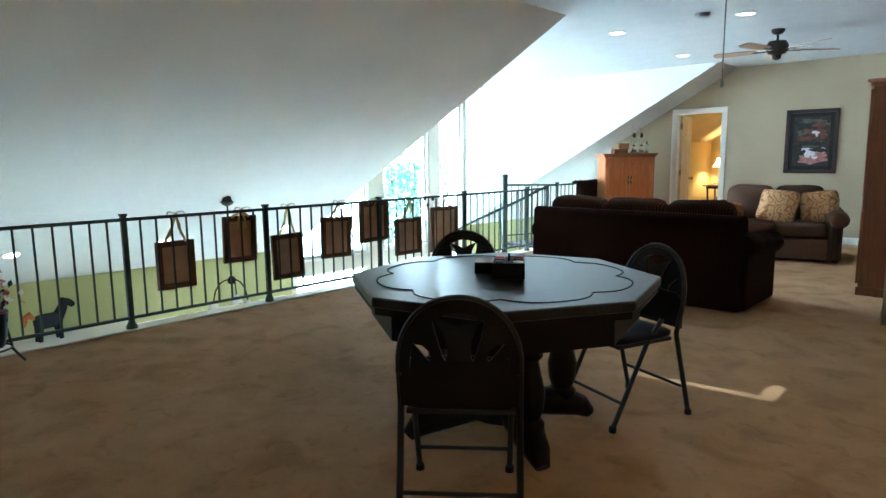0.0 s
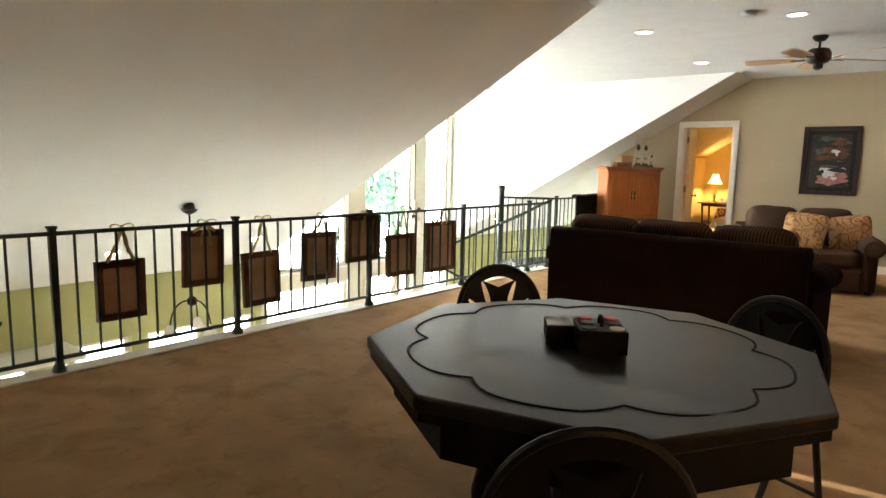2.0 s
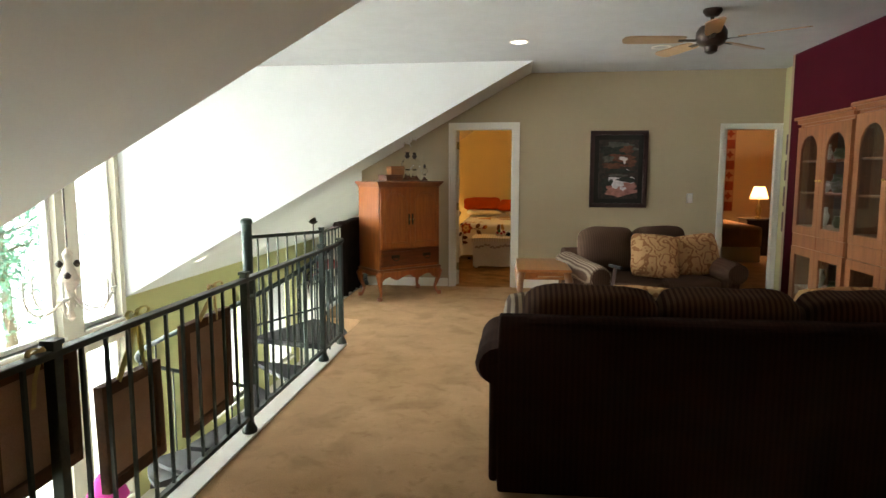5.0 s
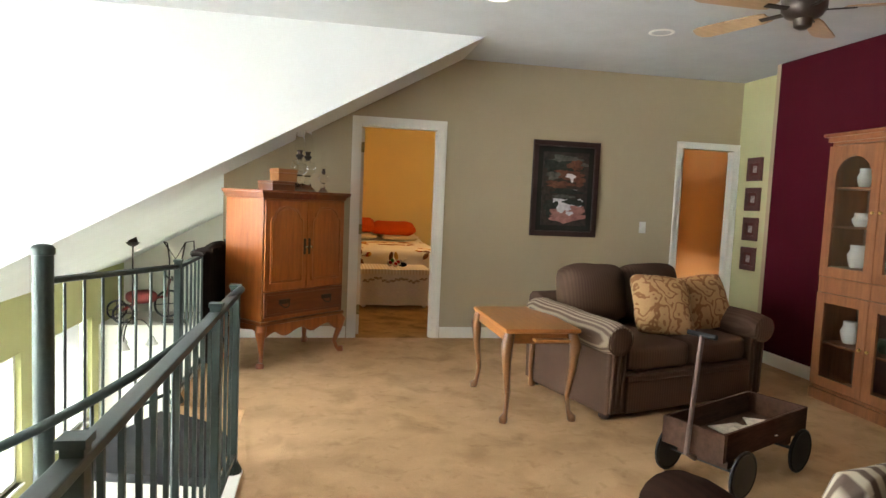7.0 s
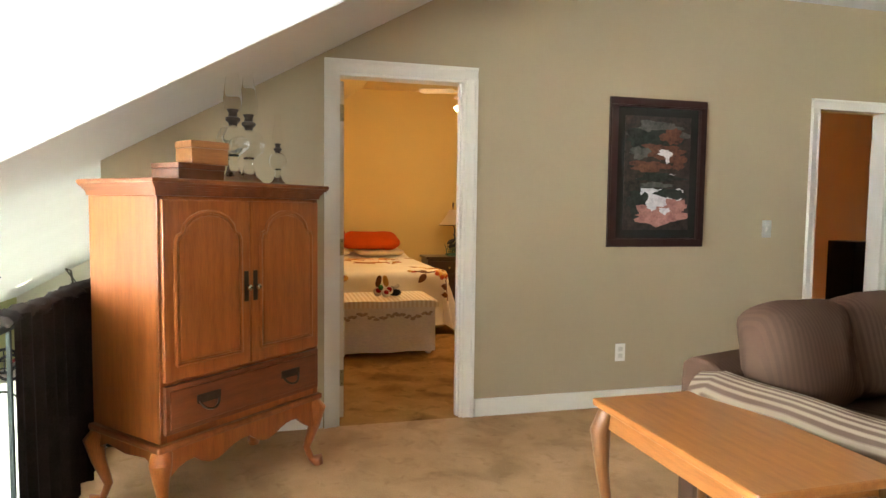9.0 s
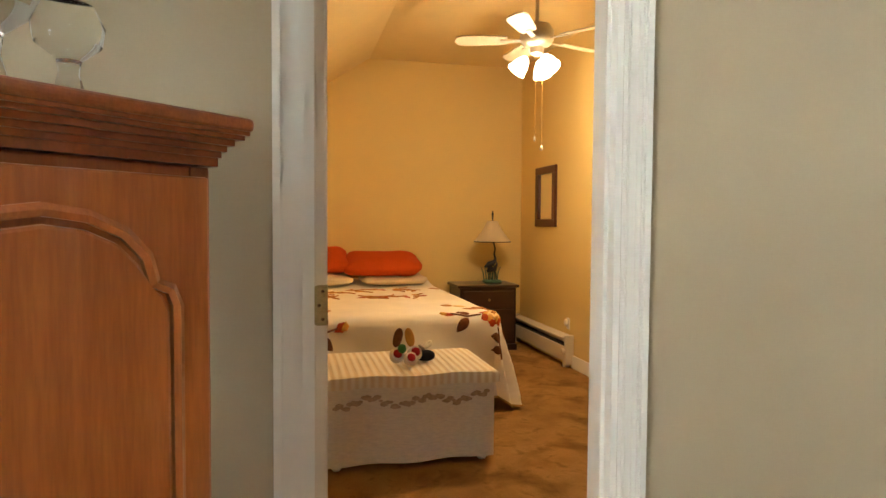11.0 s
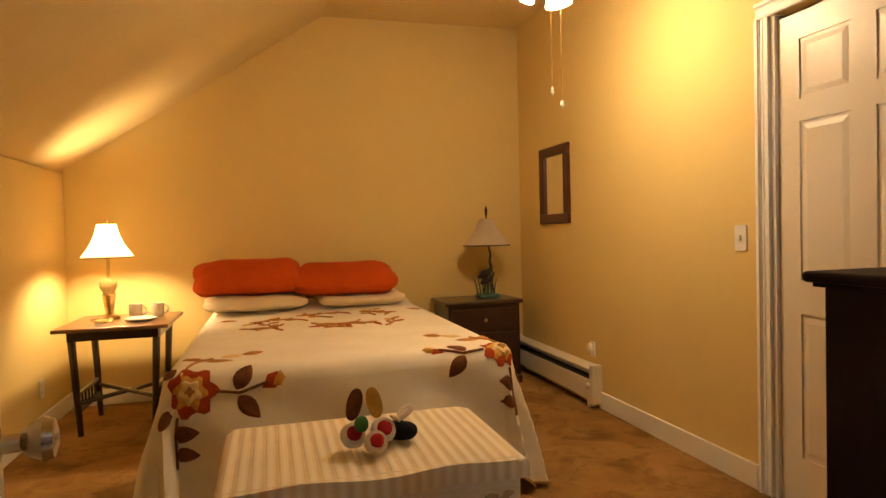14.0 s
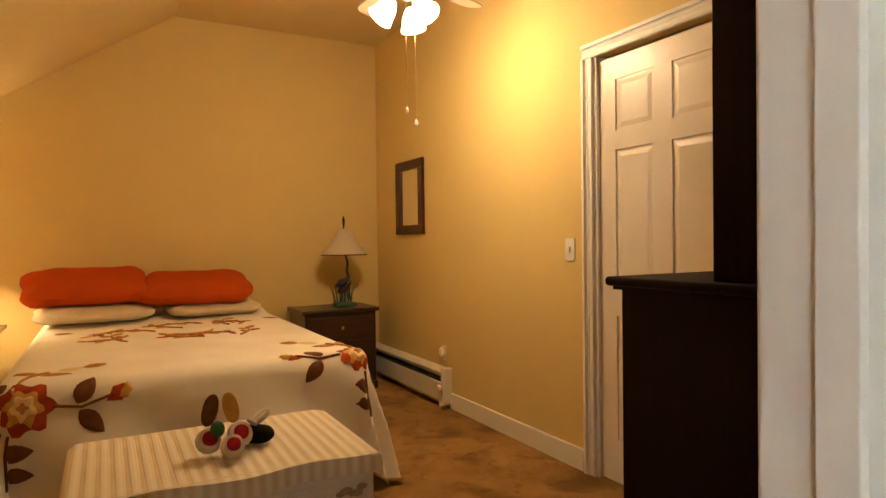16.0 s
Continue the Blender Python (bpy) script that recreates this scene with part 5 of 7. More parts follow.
def china_cabinet(y0, y1, top, label):
    """Against the maroon wall, doors towards -x."""
    root = thing("china_cabinet", pose(3.36, (y0 + y1) / 2, 0, 0, 0, -90), label, "china cabinet", "china cabinets")
    w, d = (y1 - y0) / 2, 0.33
    bm = bmesh.new()
    box(bm, -w, -w + 0.02, 0.0, d, 0.08, top)
    box(bm, w - 0.02, w, 0.0, d, 0.08, top)
    box(bm, -w + 0.02, w - 0.02, d - 0.012, d, 0.08, top)
    box(bm, -w + 0.02, w - 0.02, 0.0, d - 0.012, top - 0.02, top)
    box(bm, -w + 0.02, w - 0.02, 0.0, d - 0.012, 0.08, 0.10)
    part("carcass", bm, pale_oak, root)
    part("plinth", bbox(-w - 0.012, w + 0.012, -0.015, d, 0.0, 0.0795, 0.004), pale_oak, root)
    # dark sheet before the oak back, for the shade inside the cabinet
    part("shade_panel", bbox(-w + 0.021, w - 0.021, d - 0.018, d - 0.0125, 0.101, top - 0.021), dark_wood, root, "dark panel standing in for the unlit cabinet inside")
    bm = bbox(-w - 0.045, w + 0.045, -0.05, d, top + 0.035, top + 0.06, 0.006)
    box(bm, -w - 0.02, w + 0.02, -0.025, d, top + 0.0005, top + 0.0348)
    part("cornice", bm, pale_oak, root)
    for z in (0.42, 0.98, 1.28, 1.56):
        part("shelf", bbox(-w + 0.021, w - 0.021, 0.02, d - 0.013, z, z + 0.014), pale_oak, root)
    for s, x0, x1 in ((-1, -w, -0.002), (1, 0.002, w)):
        for z0, z1, arched in ((0.11, 0.80, False), (0.92, top - 0.03, True)):
            dr = part("door", bmesh.new(), pale_oak, root)
            bm = bmesh.new()
            st = 0.072
            box(bm, x0, x0 + st, -0.022, -0.001, z0, z1)
            box(bm, x1 - st, x1, -0.022, -0.001, z0, z1)
            box(bm, x0 + st, x1 - st, -0.022, -0.001, z0, z0 + st)
            if arched:
                cx, r = (x0 + x1) / 2, (x1 - x0) / 2 - st
                zc = z1 - 0.08 - r
                n = 10
                for k in range(n):
                    a0, a1 = math.pi * k / n, math.pi * (k + 1) / n
                    q = [(cx + r * math.cos(a0), zc + r * math.sin(a0)), (cx + r * math.cos(a0), z1), (cx + r * math.cos(a1), z1), (cx + r * math.cos(a1), zc + r * math.sin(a1))]
                    vs = [bm.verts.new((x, yy, z)) for yy in (-0.022, -0.001) for x, z in q]
                    for f in ((0, 1, 2, 3), (7, 6, 5, 4), (3, 2, 6, 7), (0, 3, 7, 4)):
                        bm.faces.new([vs[i] for i in f])
            else:
                box(bm, x0 + st, x1 - st, -0.022, -0.001, z1 - st, z1)
            bm.to_mesh(dr.data)
            bm.free()
            p = part("glass_pane", bbox(x0 + st - 0.005, x1 - st + 0.005, -0.013, -0.009, z0 + st - 0.005, z1 - 0.06), glass, dr)
            p.visible_shadow = False
            part("handle", lathe([(0.004, 0), (0.010, 0.012), (0.010, 0.02)], 8, None, pose(-0.032 if s < 0 else 0.032, -0.022, (z0 + z1) / 2, 90)), brass, dr)
        part("midrail", bbox(x0, x1, -0.018, -0.001, 0.803, 0.917, 0.003), pale_oak, root)
    return root


china_cabinet(-2.84, -1.93, 1.90, "pale oak china cabinet with arched glass doors")
china_cabinet(-3.82, -2.90, 1.93, "pale oak china cabinet holding white dishes")
rng = random.Random(4)
for yc in (-2.38, -3.36):
    for z in (0.434, 0.994, 1.294, 1.574):
        for k in range(3):
            y = yc + (-0.26, 0.05, 0.29)[k] + rng.uniform(-0.04, 0.04)
            h, r = rng.uniform(0.09, 0.18), rng.uniform(0.04, 0.07)
            ob = link("china_piece", lathe([(r * 0.6, 0), (r * 0.7, 0.01), (r * 0.9, h * 0.3), (r, h * 0.55), (r * 0.7, h * 0.8), (r * 0.75, h)], 14), china if k != 1 else mat("green_glaze", (0.10, 0.14, 0.08), 0.3), True)
            ob.matrix_basis = pose(3.53, y, z + 0.0005)
            tagged(ob, "white and green china piece on a cabinet shelf" if k else "white china vase on a cabinet shelf", "china", "china on the shelves")

# ---- great room, seen through the railing ----


def pendant(x, y, drop):
    z = slope_z(x)
    root = thing("pendant_light", pose(x, y, z), "dark metal pendant fixture hanging from the sloping ceiling", "pendant light", "great room pendants")
    part("canopy", lathe([(0.07, -0.045), (0.082, -0.05), (0.055, -0.08), (0.018, -0.10)], 18, None), bronze, root)
    part("canopy_wedge", lathe([(0.04, 0.02), (0.06, -0.046)], 14), bronze, root)
    part("stem", tube([(0, 0, -0.09), (0, 0, -drop)], 0.010, 8), bronze, root)
    part("hub", lathe([(0.02, -drop + 0.03), (0.05, -drop), (0.045, -drop - 0.05), (0.01, -drop - 0.07)], 14), bronze, root)
    for k in range(3):
        a = radians(120 * k + 20)
        arm = part("arm", tube(bezier((0, 0, -drop - 0.02), (0.1 * math.cos(a), 0.1 * math.sin(a), -drop + 0.02), (0.2 * math.cos(a), 0.2 * math.sin(a), -drop - 0.05), (0.22 * math.cos(a), 0.22 * math.sin(a), -drop - 0.24)), 0.008, 6), bronze, root)
        part("shade", lathe([(0.025, 0.0), (0.05, -0.05), (0.075, -0.10)], 14, None, pose(0.22 * math.cos(a), 0.22 * math.sin(a), -drop - 0.235)), china, arm)


pendant(-2.30, -7.12, 0.95)
pendant(-2.62, 2.2, 1.0)

chand = thing("chandelier", pose(-3.5, -2.52, ZF - 0.52), "white ornate chandelier hanging before the tall windows", "chandelier")
cream_metal = mat("cream_metal", (0.60, 0.52, 0.42), 0.5, 0.1, 0.15, 10, 60, 0.1)
part("canopy", lathe([(0.06, 0.519), (0.065, 0.50), (0.02, 0.47)], 16), cream_metal, chand)
part("chain", tube([(0, 0, 0.48), (0, 0, -1.45)], 0.009, 6), bronze, chand)
for k in range(4):
    part("ornament", lathe([(0.008, -0.03), (0.03, -0.01), (0.035, 0.01), (0.012, 0.04)], 10, None, pose(0.075 * math.cos(1.57 * k + 0.5), 0.075 * math.sin(1.57 * k + 0.5), -1.60 - 0.11 * (k % 2))), bronze, chand, "dark leaf ornament", smooth=True)
part("column", lathe([(0.015, -1.44), (0.05, -1.50), (0.03, -1.58), (0.07, -1.68), (0.10, -1.76), (0.04, -1.86), (0.06, -1.95), (0.02, -2.05), (0.04, -2.12), (0.01, -2.16)], 16), cream_metal, chand, smooth=True)
for k in range(6):
    a = radians(60 * k)
    c, s = math.cos(a), math.sin(a)
    arm = part("arm", tube(bezier((0.03 * c, 0.03 * s, -1.9), (0.2 * c, 0.2 * s, -2.15), (0.38 * c, 0.38 * s, -2.1), (0.40 * c, 0.40 * s, -1.88)), 0.011, 7), cream_metal, chand, smooth=True)
    part("candle", lathe([(0.045, -1.885), (0.05, -1.87), (0.014, -1.868), (0.013, -1.76), (0.006, -1.72)], 10, None, pose(0.40 * c, 0.40 * s, 0)), china, arm)


def armchair(x, y, rot, mt, label):
    root = thing("armchair", pose(x, y, ZG, 0, 0, rot), label, "armchair", "great room seats")
    part("seat", cushion(0.60, 0.62, 0.22, 8, 6, 0.2, 0.03, x, pose(0, -0.04, 0.36)), mt, root, smooth=True)
    part("base", bbox(-0.32, 0.32, -0.34, 0.34, 0.08, 0.26, 0.03), mt, root)
    part("backrest", cushion(0.66, 0.66, 0.20, 8, 5, 0.25, 0.03, y, pose(0, 0.30, 0.62, 80)), mt, root, smooth=True)
    for s in (-1, 1):
        part("arm", cushion(0.16, 0.68, 0.34, 8, 4, 0.2, 0.02, s, pose(s * 0.38, -0.02, 0.44)), mt, root, smooth=True)
        for yy in (-0.28, 0.28):
            part("leg", bbox(s * 0.28 - 0.02, s * 0.28 + 0.02, yy - 0.02, yy + 0.02, 0.0, 0.085), dark_wood, root)


rust = mat("rust_cloth", (0.22, 0.05, 0.03), 0.9, 0, 0.2, 8, 120, 0.3)
moss = mat("moss_cloth", (0.10, 0.09, 0.05), 0.9, 0, 0.2, 8, 120, 0.3)
armchair(-2.2, -9.2, 100, moss, "dark olive armchair in the great room below")
armchair(-3.2, -10.2, 70, rust, "rust red armchair in the great room below")
armchair(-2.6, -7.6, 190, moss, "dark olive armchair by the low windows")
rt = thing("round_table", pose(-2.2, -5.6, ZG), "round pale wood table in the great room", "table")
part("tabletop", lathe([(0.58, 0.715), (0.60, 0.73), (0.60, 0.745), (0.58, 0.75)], 32), pale_oak, rt)
part("pedestal", lathe([(0.26, 0.0), (0.24, 0.04), (0.06, 0.10), (0.05, 0.5), (0.12, 0.714)], 16), pale_oak, rt)

# ledge with old toys at the great room's end
setting("wall_ledge", bbox(XE + 0.001, -1.22, 5.3, Y1 - 0.301, ZG, -1.0), paint_daylit, "moss green ledge at the end of the great room, lightened for window glare", "wall")
trike = thing("old_tricycle", pose(-3.5, 5.75, -1.0, 0, 0, 30), "old red metal tricycle on the high ledge", "tricycle")
red_paint = mat("faded_red_enamel", (0.28, 0.04, 0.035), 0.5, 0.1, 0.3, 10, 60, 0.1)
part("seat", cushion(0.5, 0.32, 0.24, 6, 4, 0.3, 0, 0, pose(0, 0, 0.42)), red_paint, trike, smooth=True)
part("frame_bar", tube([(-0.35, 0, 0.18), (0, 0, 0.36), (0.42, 0, 0.40), (0.48, 0, 0.72)], 0.025, 8), red_paint, trike)
part("handlebar", tube([(0.44, -0.25, 0.78), (0.50, -0.08, 0.70), (0.50, 0.08, 0.70), (0.44, 0.25, 0.78)], 0.016, 8), bronze, trike)
for x, y, r in ((-0.35, -0.22, 0.16), (-0.35, 0.22, 0.16), (0.46, 0, 0.24)):
    bm = bmesh.new()
    tube([(x + r * math.cos(2 * math.pi * k / 18), y, r + 0.02 + r * math.sin(2 * math.pi * k / 18)) for k in range(19)], 0.02, 6, bm)
    tube([(x - r, y, r + 0.02), (x + r, y, r + 0.02)], 0.008, 5, bm)
    tube([(x, y, 0.02), (x, y, 2 * r + 0.02)], 0.008, 5, bm)
    part("wheel", bm, dark_iron, trike)
stand = thing("antler_stand", pose(-2.9, 5.6, -1.0), "thin metal display stand with curled top on the ledge", "stand")
part("stand_pole", tube([(-0.12, 0, 0.0), (-0.10, 0, 1.1), (-0.14, 0, 1.4), (-0.2, 0, 1.42)], 0.014, 6), bronze, stand)
part("stand_pole", tube([(0.12, 0, 0.0), (0.10, 0, 1.1), (0.16, 0, 1.42), (0.30, 0, 1.45), (0.31, 0, 1.25)], 0.014, 6), bronze, stand)
part("stand_brace", tube([(-0.2, 0, 1.42), (0.0, 0, 1.12), (0.16, 0, 1.42)], 0.012, 6), bronze, stand)
part("stand_base", bbox(-0.2, 0.2, -0.12, 0.12, 0.0, 0.03, 0.004), bronze, stand)
setting("wall_ledge_side", bbox(XE + 0.001, XE + 0.60, -9.75, -7.70, -0.79, -0.72, 0.004), trim_white, "white ledge above the low windows", "wall")
toy_grey = mat("dark_grey_plush", (0.035, 0.038, 0.042), 0.95, 0, 0.3, 10, 160, 0.4, 0.003)
horse = thing("toy_horse", pose(XE + 0.32, -8.66, -0.7195, 0, 0, 100) @ Matrix.Scale(0.86, 4), "dark grey stuffed toy horse with orange tail on the ledge", "toy")
bm = cushion(0.36, 0.17, 0.20, 8, 3.0, 0.1, 0.06, 1.0, pose(0, 0, 0.27))
for x in (-0.12, 0.12):
    for y in (-0.05, 0.05):
        tube([(x, y, 0.24), (x * 1.1, y, 0.0)], 0.03, 8, bm, [0.036, 0.026])
tube([(0.13, 0, 0.30), (0.20, 0, 0.42), (0.22, 0, 0.50)], 0.06, 10, bm, [0.075, 0.060, 0.050])
tube([(0.19, 0, 0.50), (0.28, 0, 0.47), (0.34, 0, 0.42)], 0.05, 10, bm, [0.055, 0.050, 0.036])
part("plush_body", bm, toy_grey, horse, smooth=True)
part("tail", tube([(-0.17, 0, 0.32), (-0.23, 0, 0.40), (-0.27, 0, 0.37), (-0.29, 0, 0.24)], 0.03, 8, None, [0.02, 0.04, 0.036, 0.010]), mat("orange_yarn", (0.40, 0.13, 0.04), 0.9, 0, 0.3, 20, 90, 0.4), horse, "orange yarn tail", smooth=True)
# wall switch bank seen on the low wall
for k in range(3):
    plate("wall_plate", pose(-1.216, 0.9, -1.05 - 0.16 * k, 0, 0, -90), "dark bronze wall plate on the low green wall", True)

# small table with a magenta lamp by the tall windows below
gt = thing("lamp_table", pose(-3.0, -2.86, ZG), "small pale wood table standing by the tall windows", "side table")
part("tabletop", lathe([(0.24, 0.70), (0.26, 0.71), (0.26, 0.73), (0.24, 0.74)], 24), pale_oak, gt)
part("pedestal", lathe([(0.17, 0.0), (0.16, 0.03), (0.04, 0.08), (0.03, 0.4), (0.06, 0.699)], 14), pale_oak, gt)
gl = thing("table_lamp", pose(-3.0, -2.86, ZG + 0.7405), "table lamp with magenta bell shade and green base", "table lamp")
part("lamp_base", lathe([(0.07, 0), (0.07, 0.02), (0.03, 0.05), (0.05, 0.16), (0.03, 0.28), (0.012, 0.30), (0.012, 0.48)], 16), mat("green_lamp_glaze", (0.16, 0.26, 0.07), 0.3), gl, smooth=True)
part("shade", lathe([(0.19, 0.44), (0.17, 0.50), (0.12, 0.58), (0.08, 0.66)], 20), mat("magenta_shade", (0.55, 0.05, 0.30), 0.7, 0, 0.1), gl, smooth=True)

# iron flower stand inside the railing
fs = thing("flower_stand", pose(-0.44, -9.84, 0), "black iron stand holding a bunch of pink and white flowers", "flower stand")
for _a in (80, 200, 320):
    _c, _s = math.cos(radians(_a)), math.sin(radians(_a))
    part("leg", tube([(0.19 * _c, 0.19 * _s, 0.008), (0.13 * _c, 0.13 * _s, 0.10), (0.10 * _c, 0.10 * _s, 0.30)], 0.009, 6), dark_iron, fs)
bm = tube([(0.13 * math.cos(2 * math.pi * k / 20), 0.13 * math.sin(2 * math.pi * k / 20), 0.12) for k in range(21)], 0.007, 6)
part("ring", bm, dark_iron, fs)
part("pot", lathe([(0.09, 0.13), (0.11, 0.20), (0.13, 0.36), (0.12, 0.37)], 16), dark_iron, fs, smooth=True)
_r = random.Random(4)
for nm, mt_ in (("pink_flowers", mat("pink_petals", (0.55, 0.20, 0.18), 0.8, 0, 0.2)), ("white_flowers", mat("white_petals", (0.62, 0.58, 0.52), 0.8, 0, 0.1)), ("leaves", mat("dark_leaves", (0.03, 0.05, 0.02), 0.7, 0, 0.3))):
    bm = bmesh.new()
    for _ in range(110):
        c = Vector((_r.gauss(0, 0.065), _r.gauss(0, 0.065), 0.46 + _r.gauss(0, 0.07)))
        e = Euler((_r.uniform(0, 6.3), _r.uniform(0, 6.3), _r.uniform(0, 6.3))).to_matrix()
        bm.faces.new([bm.verts.new(c + e @ Vector(q) * 0.028) for q in ((-1, 0, 0), (0, -0.6, 0.2), (1, 0, 0), (0, 0.6, 0.2))])
    tagged(part(nm, bm, mt_, fs), kind="stuff")

# ---- bedroom ----


def bpose(x, y, z, rx=0, ry=0, rz=0):
    """A pose in the bedroom, measured from its own origin."""
    return pose(x, y - 0.05, z, rx, ry, rz)


linen = mat("cream_bedspread", (0.86, 0.80, 0.69), 0.9, 0, 0.06, 5, 260, 0.35, 0.002)
orange_cloth = mat("orange_pillowcase", (0.44, 0.062, 0.006), 0.85, 0, 0.12, 6, 220, 0.25, 0.002)
sham = mat("cream_pillowcase", (0.66, 0.56, 0.38), 0.9, 0, 0.08, 6, 220, 0.25)
leaf_brown = mat("leaf_applique", (0.17, 0.066, 0.028), 0.9, 0, 0.3, 30, 260, 0.3)
leaf_tan = mat("tan_applique", (0.46, 0.21, 0.06), 0.9, 0, 0.25, 30, 260, 0.3)
petal_red = mat("red_applique", (0.40, 0.062, 0.018), 0.9, 0, 0.25, 30, 260, 0.3)
petal_cream = mat("cream_applique", (0.78, 0.58, 0.28), 0.9, 0, 0.15, 30, 260, 0.3)
petal_gold = mat("gold_applique", (0.62, 0.33, 0.07), 0.9, 0, 0.25, 30, 260, 0.3)
gold_hem = mat("gold_bedskirt", (0.36, 0.22, 0.07), 0.9, 0, 0.2, 8, 200, 0.2)
wicker = striped("white_wicker_rib", (0.72, 0.60, 0.42), (0.86, 0.79, 0.66), 0.0391, 0, 0.7, soft=0.8)
wicker_front = mat("white_wicker", (0.76, 0.70, 0.60), 0.7, 0, 0.12, 30, 160, 0.6, 0.004, stretch=(1, 1, 4))
relief = mat("worn_floral_relief", (0.40, 0.30, 0.20), 0.8, 0, 0.3, 40, 120, 0.6, 0.004)

BX, BW, BY0, BY1, BZ = 0.60, 0.76, 2.57, 4.75, 0.635
bed = thing("bed", pose(BX, 0, 0), "queen bed frame with mattress under a quilt", "bed")
part("box_spring", bbox(-BW + 0.03, BW - 0.03, BY0 + 0.04, BY1, 0.18, 0.36, 0.02), sham, bed)
part("mattress", bbox(-BW + 0.02, BW - 0.02, BY0 + 0.03, BY1, 0.361, BZ - 0.02, 0.05, 3), sham, bed)
part("bed_skirt", bbox(-BW + 0.05, BW - 0.05, BY0 + 0.06, BY1 - 0.01, 0.04, 0.178, 0.004), gold_hem, bed)
for sx in (-1, 1):
    for yy in (BY0 + 0.15, BY1 - 0.1):
        part("leg", bbox(sx * 0.6 - 0.025, sx * 0.6 + 0.025, yy - 0.025, yy + 0.025, 0, 0.0395), dark_wood, bed)


def drape(s, t, lift=0.0):
    """s across from the middle, t from the foot edge towards the head; beyond the edges the cloth hangs."""
    R = 0.07
    cs, ct = max(-BW + R, min(BW - R, s)), max(R, t)
    es, et = s - cs, t - ct
    d = math.hypot(es, et)
    if d < 1e-6:
        n = Vector((0, 0, 1))
        p = Vector((BX + s, BY0 + t, BZ))
        p.z += 0.012 * noise.noise(Vector((s * 3, t * 3, 1.0)))
        if t > 1.72:
            p.z += 0.05 * min(1, (t - 1.72) / 0.2)
        return p + n * lift
    dx, dy = es / d, et / d
    arc = R * math.pi / 2
    if d < arc:
        a = d / R
        out, down = R * math.sin(a), R * (1 - math.cos(a))
        n = Vector((dx * math.sin(a), dy * math.sin(a), math.cos(a)))
    else:
        h = d - arc
        ph = math.atan2(dy, dx)
        wave = math.sin(ph * 7 + (s + t) * 9.0) * 0.030 * min(1, h / 0.3)
        out, down = R + (0.16 + 0.20 * abs(dx * dy)) * h + wave, R + h * 0.985
        n = Vector((dx, dy, 0.12)).normalized()
    p = Vector((BX + cs + dx * out, BY0 + ct + dy * out, BZ - down))
    p.z = max(p.z, 0.03)
    return p + n * lift


HANG = 0.52
bm = bmesh.new()
ns, nt_ = 66, 84
g = {}
for i in range(ns + 1):
    for j in range(nt_ + 1):
        s = (-BW - HANG) + (2 * BW + 2 * HANG) * i / ns
        t = -HANG + (BY1 - BY0 + HANG) * j / nt_
        # trimmed corners keep the hem level
        es, et = max(0, abs(s) - BW), max(0, -t)
        d = math.hypot(es, et)
        k = min(1.0, (HANG + 0.06) / d) if d > 1e-6 else 1.0
        if es and et:
            s = math.copysign(BW + es * k, s)
            t = -et * k
        g[i, j] = bm.verts.new(drape(s, t))
for i in range(ns):
    for j in range(nt_):
        bm.faces.new((g[i, j], g[i + 1, j], g[i + 1, j + 1], g[i, j + 1]))
hem_line = [g[0, j].co.copy() for j in range(nt_, -1, -1)] + [g[i, 0].co.copy() for i in range(1, ns + 1)] + [g[ns, j].co.copy() for j in range(1, nt_ + 1)]
bmesh.ops.recalc_face_normals(bm, faces=bm.faces)
spread = thing("bedspread", pose(0, 0, 0), "cream quilt appliqued with rust flowers and brown leaves", "bedspread")
part("quilt", bm, linen, spread, smooth=True)
part("hem_binding", tube(hem_line, 0.006, 6), gold_hem, spread, "gold-brown bound edge", smooth=True)


def patch(name, outline, material, lift=0.006, fill=3):
    """A flat cloth shape sewn onto the quilt."""
    bm = bmesh.new()
    cs = sum(p[0] for p in outline) / len(outline)
    ct = sum(p[1] for p in outline) / len(outline)
    rings = []
    for r in (1.0, 0.66, 0.33):
        rings.append([bm.verts.new(drape(cs + (a - cs) * r, ct + (b - ct) * r, lift if r < 1 else 0.001)) for a, b in outline])
    n = len(outline)
    for p, q in zip(rings, rings[1:]):
        for i in range(n):
            bm.faces.new((p[i], p[(i + 1) % n], q[(i + 1) % n], q[i]))
    bm.faces.new(rings[-1])
    part(name, bm, material, spread, smooth=True)


def leaf_patch(s, t, ang, L, W, material):
    c, k = math.cos(radians(ang)), math.sin(radians(ang))
    pts = []
    for i in range(16):
        a = 2 * math.pi * i / 16
        x, y = L / 2 * math.cos(a), W / 2 * math.sin(a) * (1 - 0.30 * math.cos(a)) * abs(math.sin(a)) ** 0.7 * 1.15
        pts.append((s + x * c - y * k, t + x * k + y * c))
    patch("leaf", pts, material)


def stem_patch(pts, w=0.012, material=None):
    bm = bmesh.new()
    path = []
    for (a, b), (c, d) in zip(pts, pts[1:]):
        n = max(2, int(math.hypot(c - a, d - b) / 0.02))
        path += [(a + (c - a) * i / n, b + (d - b) * i / n) for i in range(n)]
    path.append(pts[-1])
    tube([drape(a, b, 0.003) for a, b in path], w / 2, 6, bm)
    part("stem", bm, material or leaf_brown, spread)


